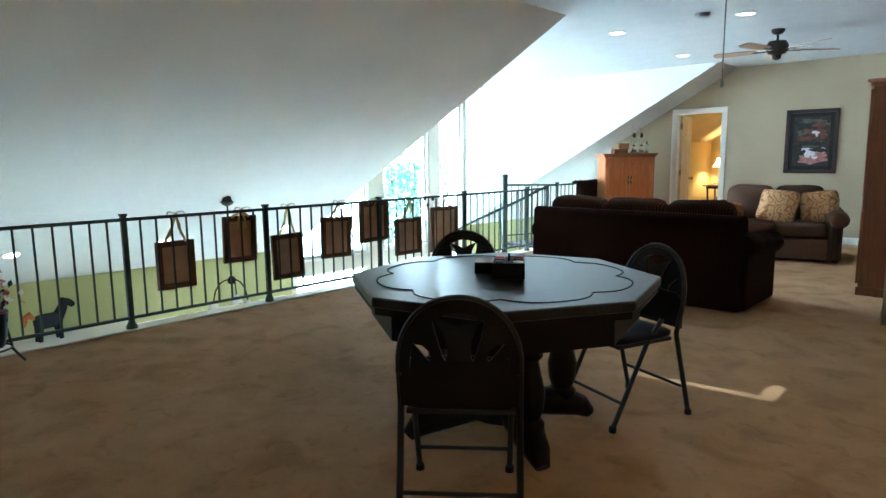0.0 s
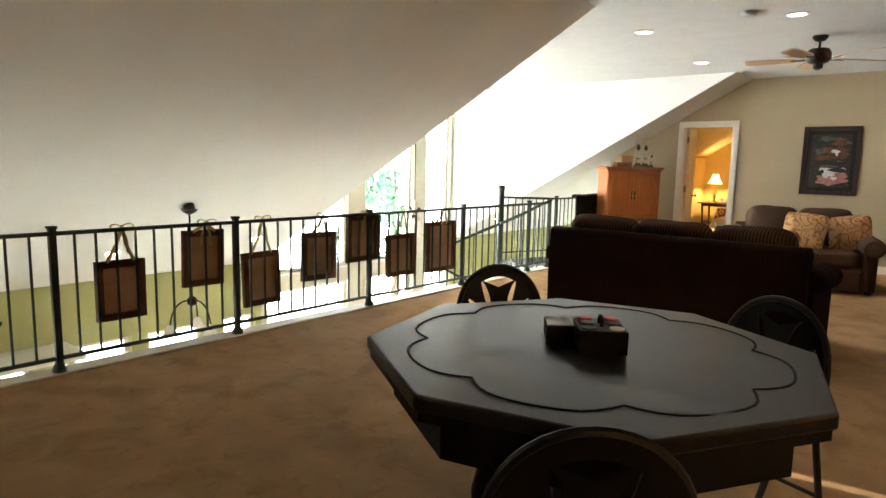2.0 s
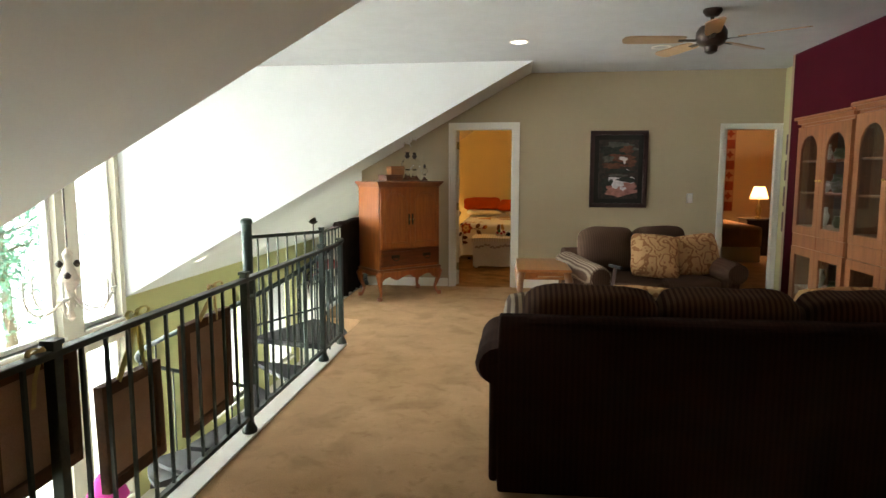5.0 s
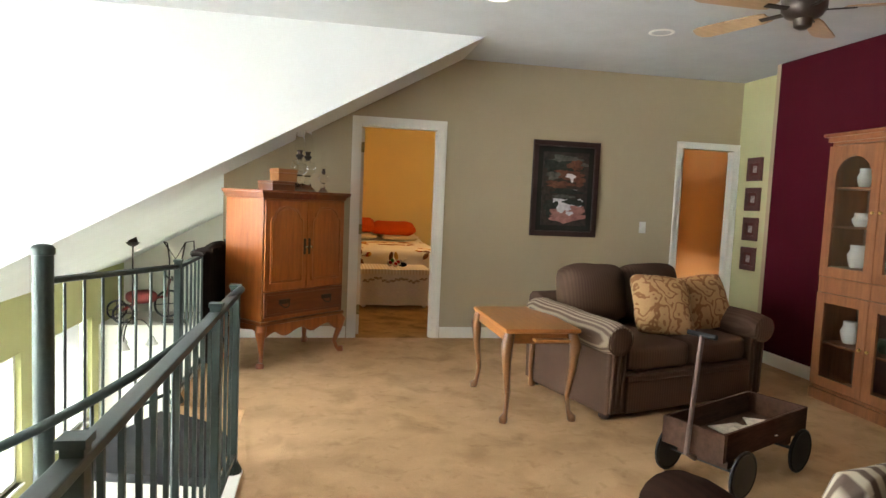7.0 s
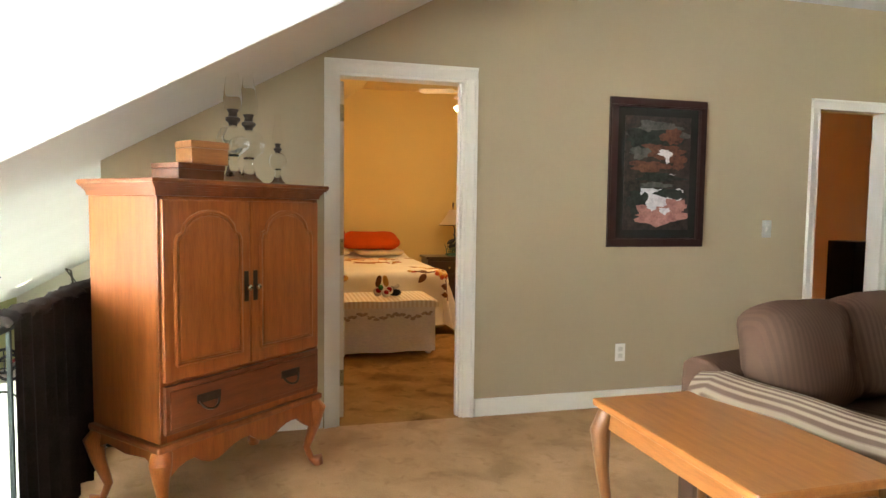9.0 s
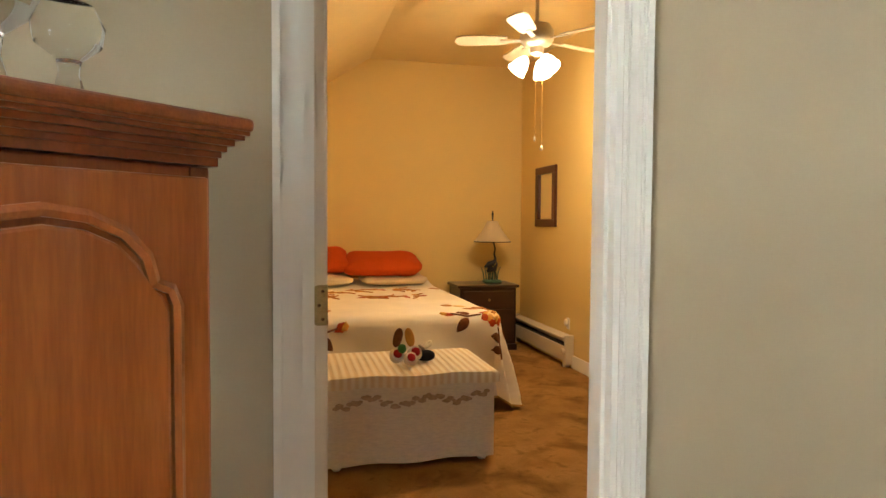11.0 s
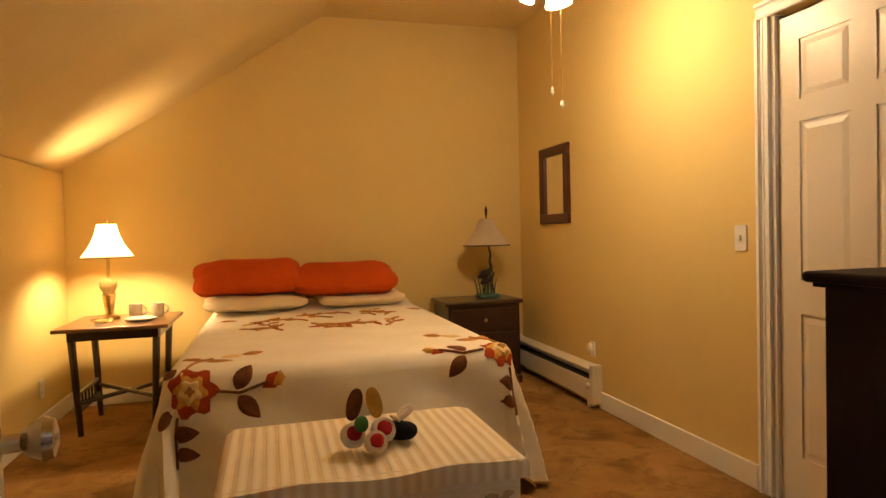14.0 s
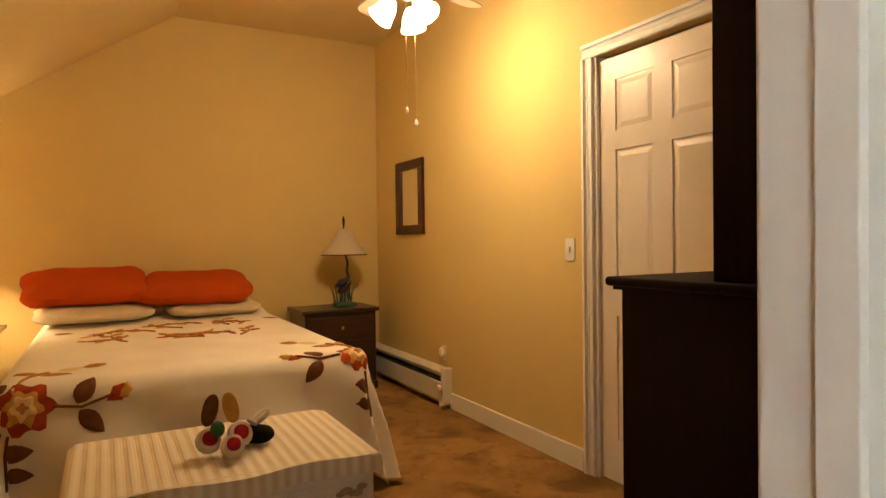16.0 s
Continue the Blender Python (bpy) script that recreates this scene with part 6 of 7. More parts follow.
def flower_patch(s, t, r):
    def blob(rr, lobes, amp, ph=0.0):
        return [(s + (rr + amp * math.cos(lobes * a + ph)) * math.cos(a), t + (rr + amp * math.cos(lobes * a + ph)) * math.sin(a)) for a in (2 * math.pi * i / 30 for i in range(30))]
    patch("petal_ring", blob(r, 7, r * 0.15), petal_red, 0.005)
    patch("petal_ring", blob(r * 0.74, 6, r * 0.13, 0.8), petal_gold, 0.009)
    patch("petal_ring", blob(r * 0.54, 5, r * 0.10, 2.0), petal_cream, 0.013)
    patch("flower_heart", blob(r * 0.24, 4, r * 0.06), leaf_tan, 0.016)


def spray(sg, fs, ft, r):
    """One corner's spray: an open flower, a budding stem, a trailing stem and a small twig; sg mirrors it."""
    q = lambda s: sg * s
    ang = lambda a: a if sg > 0 else 180 - a
    flower_patch(q(fs), ft, r)
    stem_patch([(q(fs + r), ft - 0.005), (q(fs + 0.19), ft - 0.02), (q(fs + 0.30), ft + 0.015)])
    patch("bud", [(q(fs + 0.275), ft - 0.01), (q(fs + 0.33), ft - 0.015), (q(fs + 0.355), ft + 0.02), (q(fs + 0.34), ft + 0.055), (q(fs + 0.30), ft + 0.045)], petal_red)
    patch("bud", [(q(fs + 0.315), ft - 0.005), (q(fs + 0.355), ft - 0.005), (q(fs + 0.372), ft + 0.03), (q(fs + 0.35), ft + 0.06), (q(fs + 0.325), ft + 0.03)], petal_gold, 0.010)
    leaf_patch(q(fs + 0.205), ft + 0.048, ang(62), 0.125, 0.062, leaf_brown)
    leaf_patch(q(fs + 0.225), ft - 0.080, ang(-48), 0.125, 0.060, leaf_brown)
    stem_patch([(q(fs - 0.05), ft - r), (q(fs - 0.085), ft - 0.17), (q(fs - 0.075), ft - 0.30)])
    leaf_patch(q(fs - 0.165), ft - 0.075, ang(170), 0.135, 0.060, leaf_brown)
    leaf_patch(q(fs - 0.025), ft - 0.165, ang(5), 0.120, 0.060, leaf_brown)
    leaf_patch(q(fs - 0.020), ft - 0.250, ang(-5), 0.110, 0.052, leaf_brown)
    stem_patch([(q(fs - 0.02), ft + r), (q(fs + 0.01), ft + 0.19), (q(fs + 0.07), ft + 0.27)], 0.010, leaf_tan)
    leaf_patch(q(fs - 0.09), ft + 0.11, ang(120), 0.10, 0.055, leaf_brown)
    leaf_patch(q(fs - 0.01), ft + 0.27, ang(150), 0.11, 0.050, leaf_tan)
    leaf_patch(q(fs + 0.10), ft + 0.215, ang(12), 0.12, 0.050, leaf_tan)
    leaf_patch(q(fs + 0.15), ft + 0.33, ang(25), 0.11, 0.055, petal_cream)
    leaf_patch(q(fs + 0.235), ft + 0.37, ang(20), 0.10, 0.058, leaf_tan)
    leaf_patch(q(fs + 0.06), ft + 1.55, ang(20), 0.11, 0.050, leaf_tan)


spray(1, -0.645, -0.05, 0.098)
spray(-1, -0.70, 0.04, 0.090)
rng = random.Random(9)
WC, WT = 0.05, 1.25
# wreath of curling twigs with small leaves
for k in range(13):
    a = 2 * math.pi * k / 13 + rng.uniform(-0.15, 0.15)
    r = (0.17, 0.33, 0.43)[k % 3]
    sx0, st0 = WC + 0.95 * r * math.cos(a), WT + r * math.sin(a)
    h = a + math.pi / 2 * (1 if k % 2 else -1) + rng.uniform(-0.5, 0.5)
    bend, ln = rng.choice((-1, 1)) * rng.uniform(0.12, 0.22), rng.uniform(0.05, 0.062)
    twig = [(sx0, st0)]
    for j in range(5):
        h += bend
        twig.append((twig[-1][0] + ln * math.cos(h), twig[-1][1] + ln * math.sin(h)))
        if j in (1, 2, 3, 4):
            sd = 1 if j % 2 else -1
            leaf_patch(twig[-1][0] + 0.035 * math.cos(h + sd), twig[-1][1] + 0.035 * math.sin(h + sd), math.degrees(h + sd * 0.8), 0.090, 0.030, (leaf_tan, leaf_tan, leaf_tan, petal_red, petal_gold)[(k + j) % 5])
    stem_patch(twig, 0.012, leaf_tan)


def pillow(x, y, z, rx, rz, sx, sy, sz, mt, label):
    ob = link("pillow", cushion(sx, sy, sz, 14, 7, 0.72, 0.10, x), mt, True)
    ob.matrix_basis = bpose(x, y, z, rx, 0, rz)
    tagged(ob, label, "pillow", "bed pillows")


pillow(0.17, 4.53, 0.722, 4, 0, 0.68, 0.44, 0.12, sham, "cream pillow lying under the quilt edge")
pillow(0.91, 4.55, 0.715, 4, 0, 0.62, 0.44, 0.11, sham, "cream pillow lying beside its pair")
pillow(0.12, 4.56, 0.890, 22, 2, 0.72, 0.42, 0.18, orange_cloth, "plump burnt orange pillow at the bed head")
pillow(0.80, 4.52, 0.855, 20, -4, 0.72, 0.40, 0.18, orange_cloth, "slumped burnt orange pillow at the bed head")

# white wicker chest at the foot
chest = thing("wicker_chest", bpose(0.565, 2.01, 0), "white wicker blanket chest with ribbed lid", "chest")
HW, HD = 0.43, 0.295
pts = []
for i in range(25):
    u = -1 + 2 * i / 24
    pts.append((HW * u, -HD - 0.018 * math.cos(u * math.pi * 2) * (1 - abs(u) ** 4)))
body_pts = pts + [(HW, HD), (-HW, HD)]
part("chest_body", prism(body_pts, 0.03, 0.4195, None), wicker_front, chest)
lid_pts = [(x * 1.06, y * 1.06) for x, y in pts] + [(HW * 1.06, HD * 0.9), (HW * 0.97, HD * 1.06), (-HW * 0.97, HD * 1.06), (-HW * 1.06, HD * 0.9)]
bm = prism(lid_pts, 0.420, 0.478)
bmesh.ops.bevel(bm, geom=[e for e in bm.edges if all(v.co.z > 0.47 for v in e.verts)], offset=0.022, segments=4, affect="EDGES", profile=0.5)
part("lid", bm, wicker, chest, "cream ribbed wicker lid", smooth=True)
bm = bmesh.new()
for i in range(22):
    x = 0.0391 * (i - 10.5) - 0.0098
    tube([(x, -HD * 0.99, 0.4765), (x, 0.0, 0.478), (x, HD * 0.97, 0.4765)], 0.0155, 8, bm, None, 0.20)
part("lid_ribs", bm, wicker, chest)
for sx in (-1, 1):
    for sy in (-1, 1):
        part("foot", lathe([(0.02, 0), (0.028, 0.012), (0.03, 0.0295)], 10, None, pose(sx * (HW - 0.05), sy * (HD - 0.05), 0)), wicker_front, chest)
bm = bmesh.new()
for i in range(46):
    u = -0.9 + 1.8 * i / 45
    yy = -HD - 0.018 * math.cos(u * math.pi * 2) * (1 - abs(u) ** 4) - 0.003
    zz = 0.345 + 0.018 * math.sin(u * 9)
    bmesh.ops.create_icosphere(bm, subdivisions=1, radius=0.014 + 0.005 * math.sin(i * 2.3), matrix=Matrix.Translation((HW * u, yy, zz + 0.012 * math.sin(i * 1.7))) @ Matrix.Diagonal((1.4, 0.4, 0.8, 1)))
tagged(part("floral_relief", bm, relief, chest, "worn brown floral relief band", smooth=True), kind="stuff")

bouquet = thing("toy_bouquet", bpose(0.56, 1.93, 0.487), "plush bouquet of white flowers with red centres", "toy")
plush_white = mat("white_plush", (0.62, 0.55, 0.45), 0.95, 0, 0.1, 20, 200, 0.5, 0.003)
plush_red = mat("red_plush", (0.33, 0.015, 0.02), 0.95, 0, 0.2, 20, 200, 0.4)
plush_green = mat("green_plush", (0.05, 0.16, 0.05), 0.95, 0, 0.2, 20, 200, 0.4)
for x, y, z, r in ((0.05, -0.02, 0.055, 0.042), (0.015, -0.085, 0.04, 0.038), (-0.045, -0.01, 0.045, 0.042)):
    fl = part("flower_head", lathe([(r * 0.3, -r), (r * 0.8, -r * 0.6), (r, 0), (r * 0.85, r * 0.5), (r * 0.6, r * 0.55)], 14, None, pose(x, y, z, 55, 10, 0)), plush_white, bouquet, smooth=True)
    part("flower_centre", cushion(r * 1.15, r * 1.15, r * 0.7, 4, 2.2, 0, 0, 0, pose(x, y, z, 55, 10, 0) @ pose(0, 0, r * 0.55)), plush_red, fl, smooth=True)
part("bud", cushion(0.045, 0.045, 0.05, 4, 2.2, 0, 0, 0, pose(-0.02, -0.03, 0.085)), plush_green, bouquet, smooth=True)
for x, rot, c in ((-0.035, 12, leaf_brown), (0.03, -14, petal_gold)):
    part("plush_leaf", cushion(0.05, 0.014, 0.11, 6, 2.2, 0, 0, 0, pose(x, 0.02, 0.135, 8, rot, 0)), c, bouquet, smooth=True)
shoe = thing("toy_shoe", bpose(0.675, 1.97, 0.487, 0, 0, -35), "small black plush slipper with white ribbon", "toy")
black_plush = mat("black_plush", (0.012, 0.012, 0.016), 0.95, 0, 0.2, 20, 200, 0.4)
part("slipper", cushion(0.12, 0.075, 0.06, 6, 2.6, 0.1, 0, 0, pose(0, 0, 0.030)), black_plush, shoe, smooth=True)
bm = bmesh.new()
for s in (-1, 1):
    tube(bezier((-0.01, 0, 0.064), (-0.02, s * 0.09, 0.12), (0.06, s * 0.08, 0.09), (-0.01, 0, 0.064)), 0.009, 6, bm, None, 0.5)
part("ribbon", bm, plush_white, shoe)

# ---- bedside tables and lamps ----
table_wood = wood("worn_table_wood", (0.20, 0.095, 0.035), (0.11, 0.048, 0.018), 0.35, 0)
bt = thing("side_table", bpose(-0.64, 4.34, 0), "dark wooden side table with splayed legs and crossed stretchers", "side table")
part("tabletop", bbox(-0.315, 0.315, -0.34, 0.34, 0.635, 0.658, 0.005), table_wood, bt)
bm = bmesh.new()
for a, b, c, d in ((-0.25, 0.25, -0.275, -0.255), (-0.25, 0.25, 0.255, 0.275), (-0.255, -0.235, -0.255, 0.255), (0.235, 0.255, -0.255, 0.255)):
    box(bm, a, b, c, d, 0.575, 0.6345)
part("apron", bm, dark_wood, bt)
for sx in (-1, 1):
    for sy in (-1, 1):
        part("leg", tube([(sx * 0.235, sy * 0.25, 0.63), (sx * 0.205, sy * 0.23, 0.0)], 0.02, 8, None, [0.024, 0.017]), dark_wood, bt)
part("stretcher", tube([(-0.21, -0.235, 0.20), (0.21, 0.235, 0.20)], 0.014, 8), dark_wood, bt)
part("stretcher", tube([(-0.21, 0.235, 0.21), (0.21, -0.235, 0.21)], 0.014, 8), dark_wood, bt)
for sx in (-1, 1):
    part("side_rail", bbox(sx * 0.21 - 0.011, sx * 0.21 + 0.011, -0.22, 0.22, 0.14, 0.165), dark_wood, bt)
    part("side_rail", bbox(sx * 0.215 - 0.010, sx * 0.215 + 0.010, -0.22, 0.22, 0.24, 0.26), dark_wood, bt)
    for k in range(5):
        part("spindle", tube([(sx * 0.212, -0.14 + 0.07 * k, 0.166), (sx * 0.214, -0.14 + 0.07 * k, 0.239)], 0.006, 6), dark_wood, bt)



def lit_cloth(name, through_colour, glow, strength):
    """Lamp cloth that lets its bulb's light through, a little brighter at the weave."""
    m = mat(name, (0.75, 0.62, 0.42), 0.8, 0, 0.05, 8, 120, 0.1, glow=glow, glow_strength=strength)
    nt = m.node_tree
    tr, mx = nt.nodes.new("ShaderNodeBsdfTranslucent"), nt.nodes.new("ShaderNodeMixShader")
    tr.inputs[0].default_value, mx.inputs[0].default_value = (*through_colour, 1), 0.35
    nt.links.new(nt.nodes["Principled BSDF"].outputs[0], mx.inputs[1])
    nt.links.new(tr.outputs[0], mx.inputs[2])
    nt.links.new(mx.outputs[0], nt.nodes["Material Output"].inputs[0])
    return m


shade_lit = lit_cloth("lit_lamp_shade", (0.90, 0.72, 0.42), (1.0, 0.74, 0.36), 1.1)
shade_dark = mat("cream_lamp_shade", (0.80, 0.70, 0.54), 0.8, 0, 0.05, 8, 120, 0.1)
trim_brown = mat("shade_trim", (0.16, 0.08, 0.03), 0.8)


def square_shade(r0, z0, r1, z1, n=4, curve=0.02):
    """A flared shade with straight sides, open above and below."""
    bm = bmesh.new()
    rings = []
    for k in range(6):
        u = k / 5
        r = r0 + (r1 - r0) * u - curve * math.sin(math.pi * u)
        z = z0 + (z1 - z0) * u
        ring = []
        for i in range(32):
            a = 2 * math.pi * (i + 0.5) / 32
            sq = max(abs(math.cos(a)), abs(math.sin(a)))
            f = r / (0.55 + 0.45 * sq) * 0.92 if n == 4 else r
            ring.append(bm.verts.new((f * math.cos(a), f * math.sin(a), z)))
        rings.append(ring)
    for p, q in zip(rings, rings[1:]):
        for i in range(32):
            bm.faces.new((p[i], p[(i + 1) % 32], q[(i + 1) % 32], q[i]))
    bmesh.ops.solidify(bm, geom=bm.faces[:], thickness=0.002)
    return bm


tl = thing("table_lamp", bpose(-0.735, 4.42, 0.6585), "lit brass and glass table lamp with cream shade", "table lamp")
part("lamp_base", lathe([(0.062, 0), (0.062, 0.018), (0.03, 0.03), (0.022, 0.05), (0.03, 0.08), (0.042, 0.16), (0.030, 0.175)], 18), brass, tl, smooth=True)
part("crystal_font", lathe([(0.030, 0.1755), (0.05, 0.20), (0.055, 0.24), (0.03, 0.26), (0.014, 0.27)], 18), glass_amber, tl, smooth=True)
part("lamp_stem", lathe([(0.011, 0.2705), (0.011, 0.42)], 10), brass, tl)
part("shade", square_shade(0.165, 0.405, 0.062, 0.615), shade_lit, tl, "glowing cream cloth shade", smooth=True)
part("shade_trim", square_shade(0.168, 0.398, 0.164, 0.408), trim_brown, tl)
part("finial", lathe([(0.006, 0.61), (0.010, 0.63), (0.004, 0.65)], 10), brass, tl)


def mug(x, y):
    root = thing("mug", bpose(x, y, 0.6585), "pale stoneware mug on the side table", "mug", "mugs on the side table")
    bm = lathe([(0.034, 0), (0.040, 0.01), (0.041, 0.088), (0.037, 0.088), (0.035, 0.012)], 18)
    part("mug_body", bm, shade_mug, root, smooth=True)
    part("mug_handle", tube(bezier((0.039, 0, 0.07), (0.075, 0, 0.075), (0.075, 0, 0.02), (0.039, 0, 0.022)), 0.006, 8), shade_mug, root, smooth=True)


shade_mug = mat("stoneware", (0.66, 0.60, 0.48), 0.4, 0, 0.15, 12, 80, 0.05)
mug(-0.585, 4.44)
mug(-0.455, 4.46)
pl = link("small_plate", lathe([(0.05, 0), (0.09, 0.012), (0.095, 0.02), (0.088, 0.021), (0.05, 0.009)], 24), china, True)
pl.matrix_basis = bpose(-0.52, 4.25, 0.6585)
tagged(pl, "white china plate on the side table", "plate")
sc = link("shell_dish", lathe([(0.03, 0), (0.06, 0.01), (0.065, 0.03), (0.05, 0.035)], 16), glass_amber, True)
sc.matrix_basis = bpose(-0.735, 4.22, 0.6585)
tagged(sc, "small clear glass dish before the lamp", "dish")

nsd = thing("nightstand", bpose(1.83, 4.60, 0), "dark cherry nightstand with one drawer", "nightstand")
part("cabinet", bbox(-0.285, 0.285, -0.20, 0.215, 0.06, 0.615, 0.004), dark_wood, nsd)
part("tabletop", bbox(-0.31, 0.31, -0.225, 0.22, 0.616, 0.645, 0.008), dark_wood_h, nsd)
part("plinth", bbox(-0.295, 0.295, -0.21, 0.215, 0.0, 0.0595, 0.004), dark_wood, nsd)
d1 = part("drawer", bbox(-0.26, 0.26, -0.214, -0.201, 0.42, 0.585, 0.005), dark_wood_h, nsd)
part("handle", lathe([(0.005, 0), (0.014, 0.014), (0.010, 0.024)], 10, None, pose(0, -0.214, 0.50, 90)), brass, d1)
d2 = part("drawer", bbox(-0.26, 0.26, -0.214, -0.201, 0.10, 0.405, 0.005), dark_wood_h, nsd)
part("handle", lathe([(0.005, 0), (0.014, 0.014), (0.010, 0.024)], 10, None, pose(0, -0.214, 0.25, 90)), brass, d2)

hl = thing("heron_lamp", bpose(1.93, 4.60, 0.6455), "unlit lamp with dark heron figure and cream cone shade", "table lamp")
patina = mat("green_patina", (0.05, 0.14, 0.10), 0.6, 0.2, 0.3, 15, 80, 0.2)
part("lamp_base", bbox(-0.085, 0.085, -0.06, 0.06, 0.0, 0.03, 0.01), patina, hl)
bm = tube([(-0.02, 0, 0.17), (0.01, 0, 0.20), (0.035, 0, 0.235), (0.02, 0, 0.29), (0.03, 0, 0.34), (0.015, 0, 0.40)], 0.012, 8, None, [0.02, 0.024, 0.013, 0.010, 0.009, 0.008])
tube([(-0.075, 0, 0.16), (-0.03, 0, 0.185), (0.01, 0, 0.20)], 0.03, 10, bm, [0.008, 0.032, 0.026])
tube([(-0.05, 0.02, 0.11), (-0.02, 0.02, 0.13), (0.03, 0.02, 0.14), (0.06, 0.02, 0.19), (0.045, 0.02, 0.21)], 0.012, 8, bm, [0.01, 0.03, 0.02, 0.009, 0.005])
for x in (-0.03, 0.0, 0.03, 0.05):
    tube([(x, 0.0, 0.03), (x * 0.7, 0, 0.16)], 0.005, 6, bm)
part("heron_figure", bm, dark_iron, hl, smooth=True)
for k in range(7):
    x = -0.07 + 0.023 * k
    part("reed", tube([(x, 0.035, 0.03), (x * 1.15, 0.04, 0.10), (x * 1.5, 0.04, 0.16 + 0.02 * (k % 3))], 0.005, 5, None, [0.007, 0.006, 0.001]), patina, hl)
part("lamp_stem", tube([(0.015, 0, 0.40), (0.0, 0, 0.47), (0, 0, 0.62)], 0.006, 8), dark_iron, hl)
part("shade", square_shade(0.185, 0.415, 0.05, 0.62, 0, 0.012), shade_dark, hl, "cream pleated cone shade", smooth=True)
part("shade_trim", square_shade(0.188, 0.409, 0.184, 0.418, 0, 0), dark_iron, hl)
part("finial", lathe([(0.004, 0.62), (0.010, 0.665), (0.012, 0.69), (0.003, 0.725)], 10), dark_iron, hl)

# ---- things on the bedroom walls ----
mir = thing("wall_mirror", bpose(2.329, 4.17, 1.50, 0, 0, -90), "narrow wall mirror in a reddish-brown wooden frame", "mirror")
cherry_frame = mat("cherry_frame", (0.058, 0.013, 0.008), 0.35, 0, 0.25, 8, 60, 0.1)
bm = bmesh.new()
for a, b, c, d in ((-0.235, 0.235, -0.285, -0.215), (-0.235, 0.235, 0.215, 0.285), (-0.235, -0.165, -0.215, 0.215), (0.165, 0.235, -0.215, 0.215)):
    box(bm, a, b, -0.028, -0.001, c, d)
bmesh.ops.bevel(bm, geom=bm.edges[:], offset=0.004, segments=1, affect="EDGES")
part("mirror_frame", bm, cherry_frame, mir)
part("mirror_glass", bbox(-0.166, 0.166, -0.010, -0.004, -0.216, 0.216), mat("silvered_mirror", (0.92, 0.92, 0.90), 0.02, 1.0, 0.01, 3, 40, 0), mir, "silvered mirror glass")

ht = thing("baseboard_heater", bpose(2.328, 4.21, 0, 0, 0, -90), "white metal baseboard heater with dark slot", "heater")
heater_white = mat("heater_enamel", (0.70, 0.64, 0.52), 0.45, 0, 0.05, 6, 60, 0.03)
part("back_plate", bbox(-0.63, 0.63, -0.012, -0.0005, 0.03, 0.275), heater_white, ht)
part("front_panel", bbox(-0.63, 0.63, -0.070, -0.060, 0.055, 0.185, 0.003), heater_white, ht)
part("top_lip", prism([(-0.070, 0.245), (-0.070, 0.255), (-0.012, 0.278), (-0.012, 0.268)], -0.63, 0.63, Matrix(((0, 0, 1, 0), (1, 0, 0, 0), (0, 1, 0, 0), (0, 0, 0, 1)))), heater_white, ht)
part("heating_fins", bbox(-0.62, 0.62, -0.056, -0.016, 0.09, 0.20), mat("dark_fins", (0.03, 0.028, 0.025), 0.7), ht)
for s in (-1, 1):
    part("end_cap", bbox(s * 0.645 - 0.02, s * 0.645 + 0.02, -0.075, -0.0005, 0.03, 0.285, 0.005), heater_white, ht)
part("control_knob", lathe([(0.020, 0), (0.020, 0.02), (0.015, 0.026)], 14, None, pose(0.62, -0.075, 0.15, 90)), heater_white, ht)
part("foot_bracket", bbox(-0.6, -0.57, -0.06, -0.012, 0.0, 0.054), heater_white, ht)
part("foot_bracket", bbox(0.57, 0.6, -0.06, -0.012, 0.0, 0.054), heater_white, ht)
nl = thing("night_light", bpose(2.329, 3.66, 0.37, 0, 0, -90), "small night light plugged in above the heater", "night light")
part("plate", bbox(-0.03, 0.03, -0.006, -0.0005, -0.05, 0.05, 0.003), plastic_white, nl)
part("cap", lathe([(0.012, 0), (0.02, 0.02), (0.017, 0.05), (0.006, 0.062)], 12, None, pose(0, -0.025, -0.02)), shade_dark, nl)
plate("power_outlet", bpose(-1.099, 4.28, 0.27, 0, 0, 90), "cream power outlet on the low bedroom wall", False)


knob_dark = mat("tarnished_nickel", (0.46, 0.41, 0.34), 0.2, 1.0, 0.2, 15, 90, 0.05)


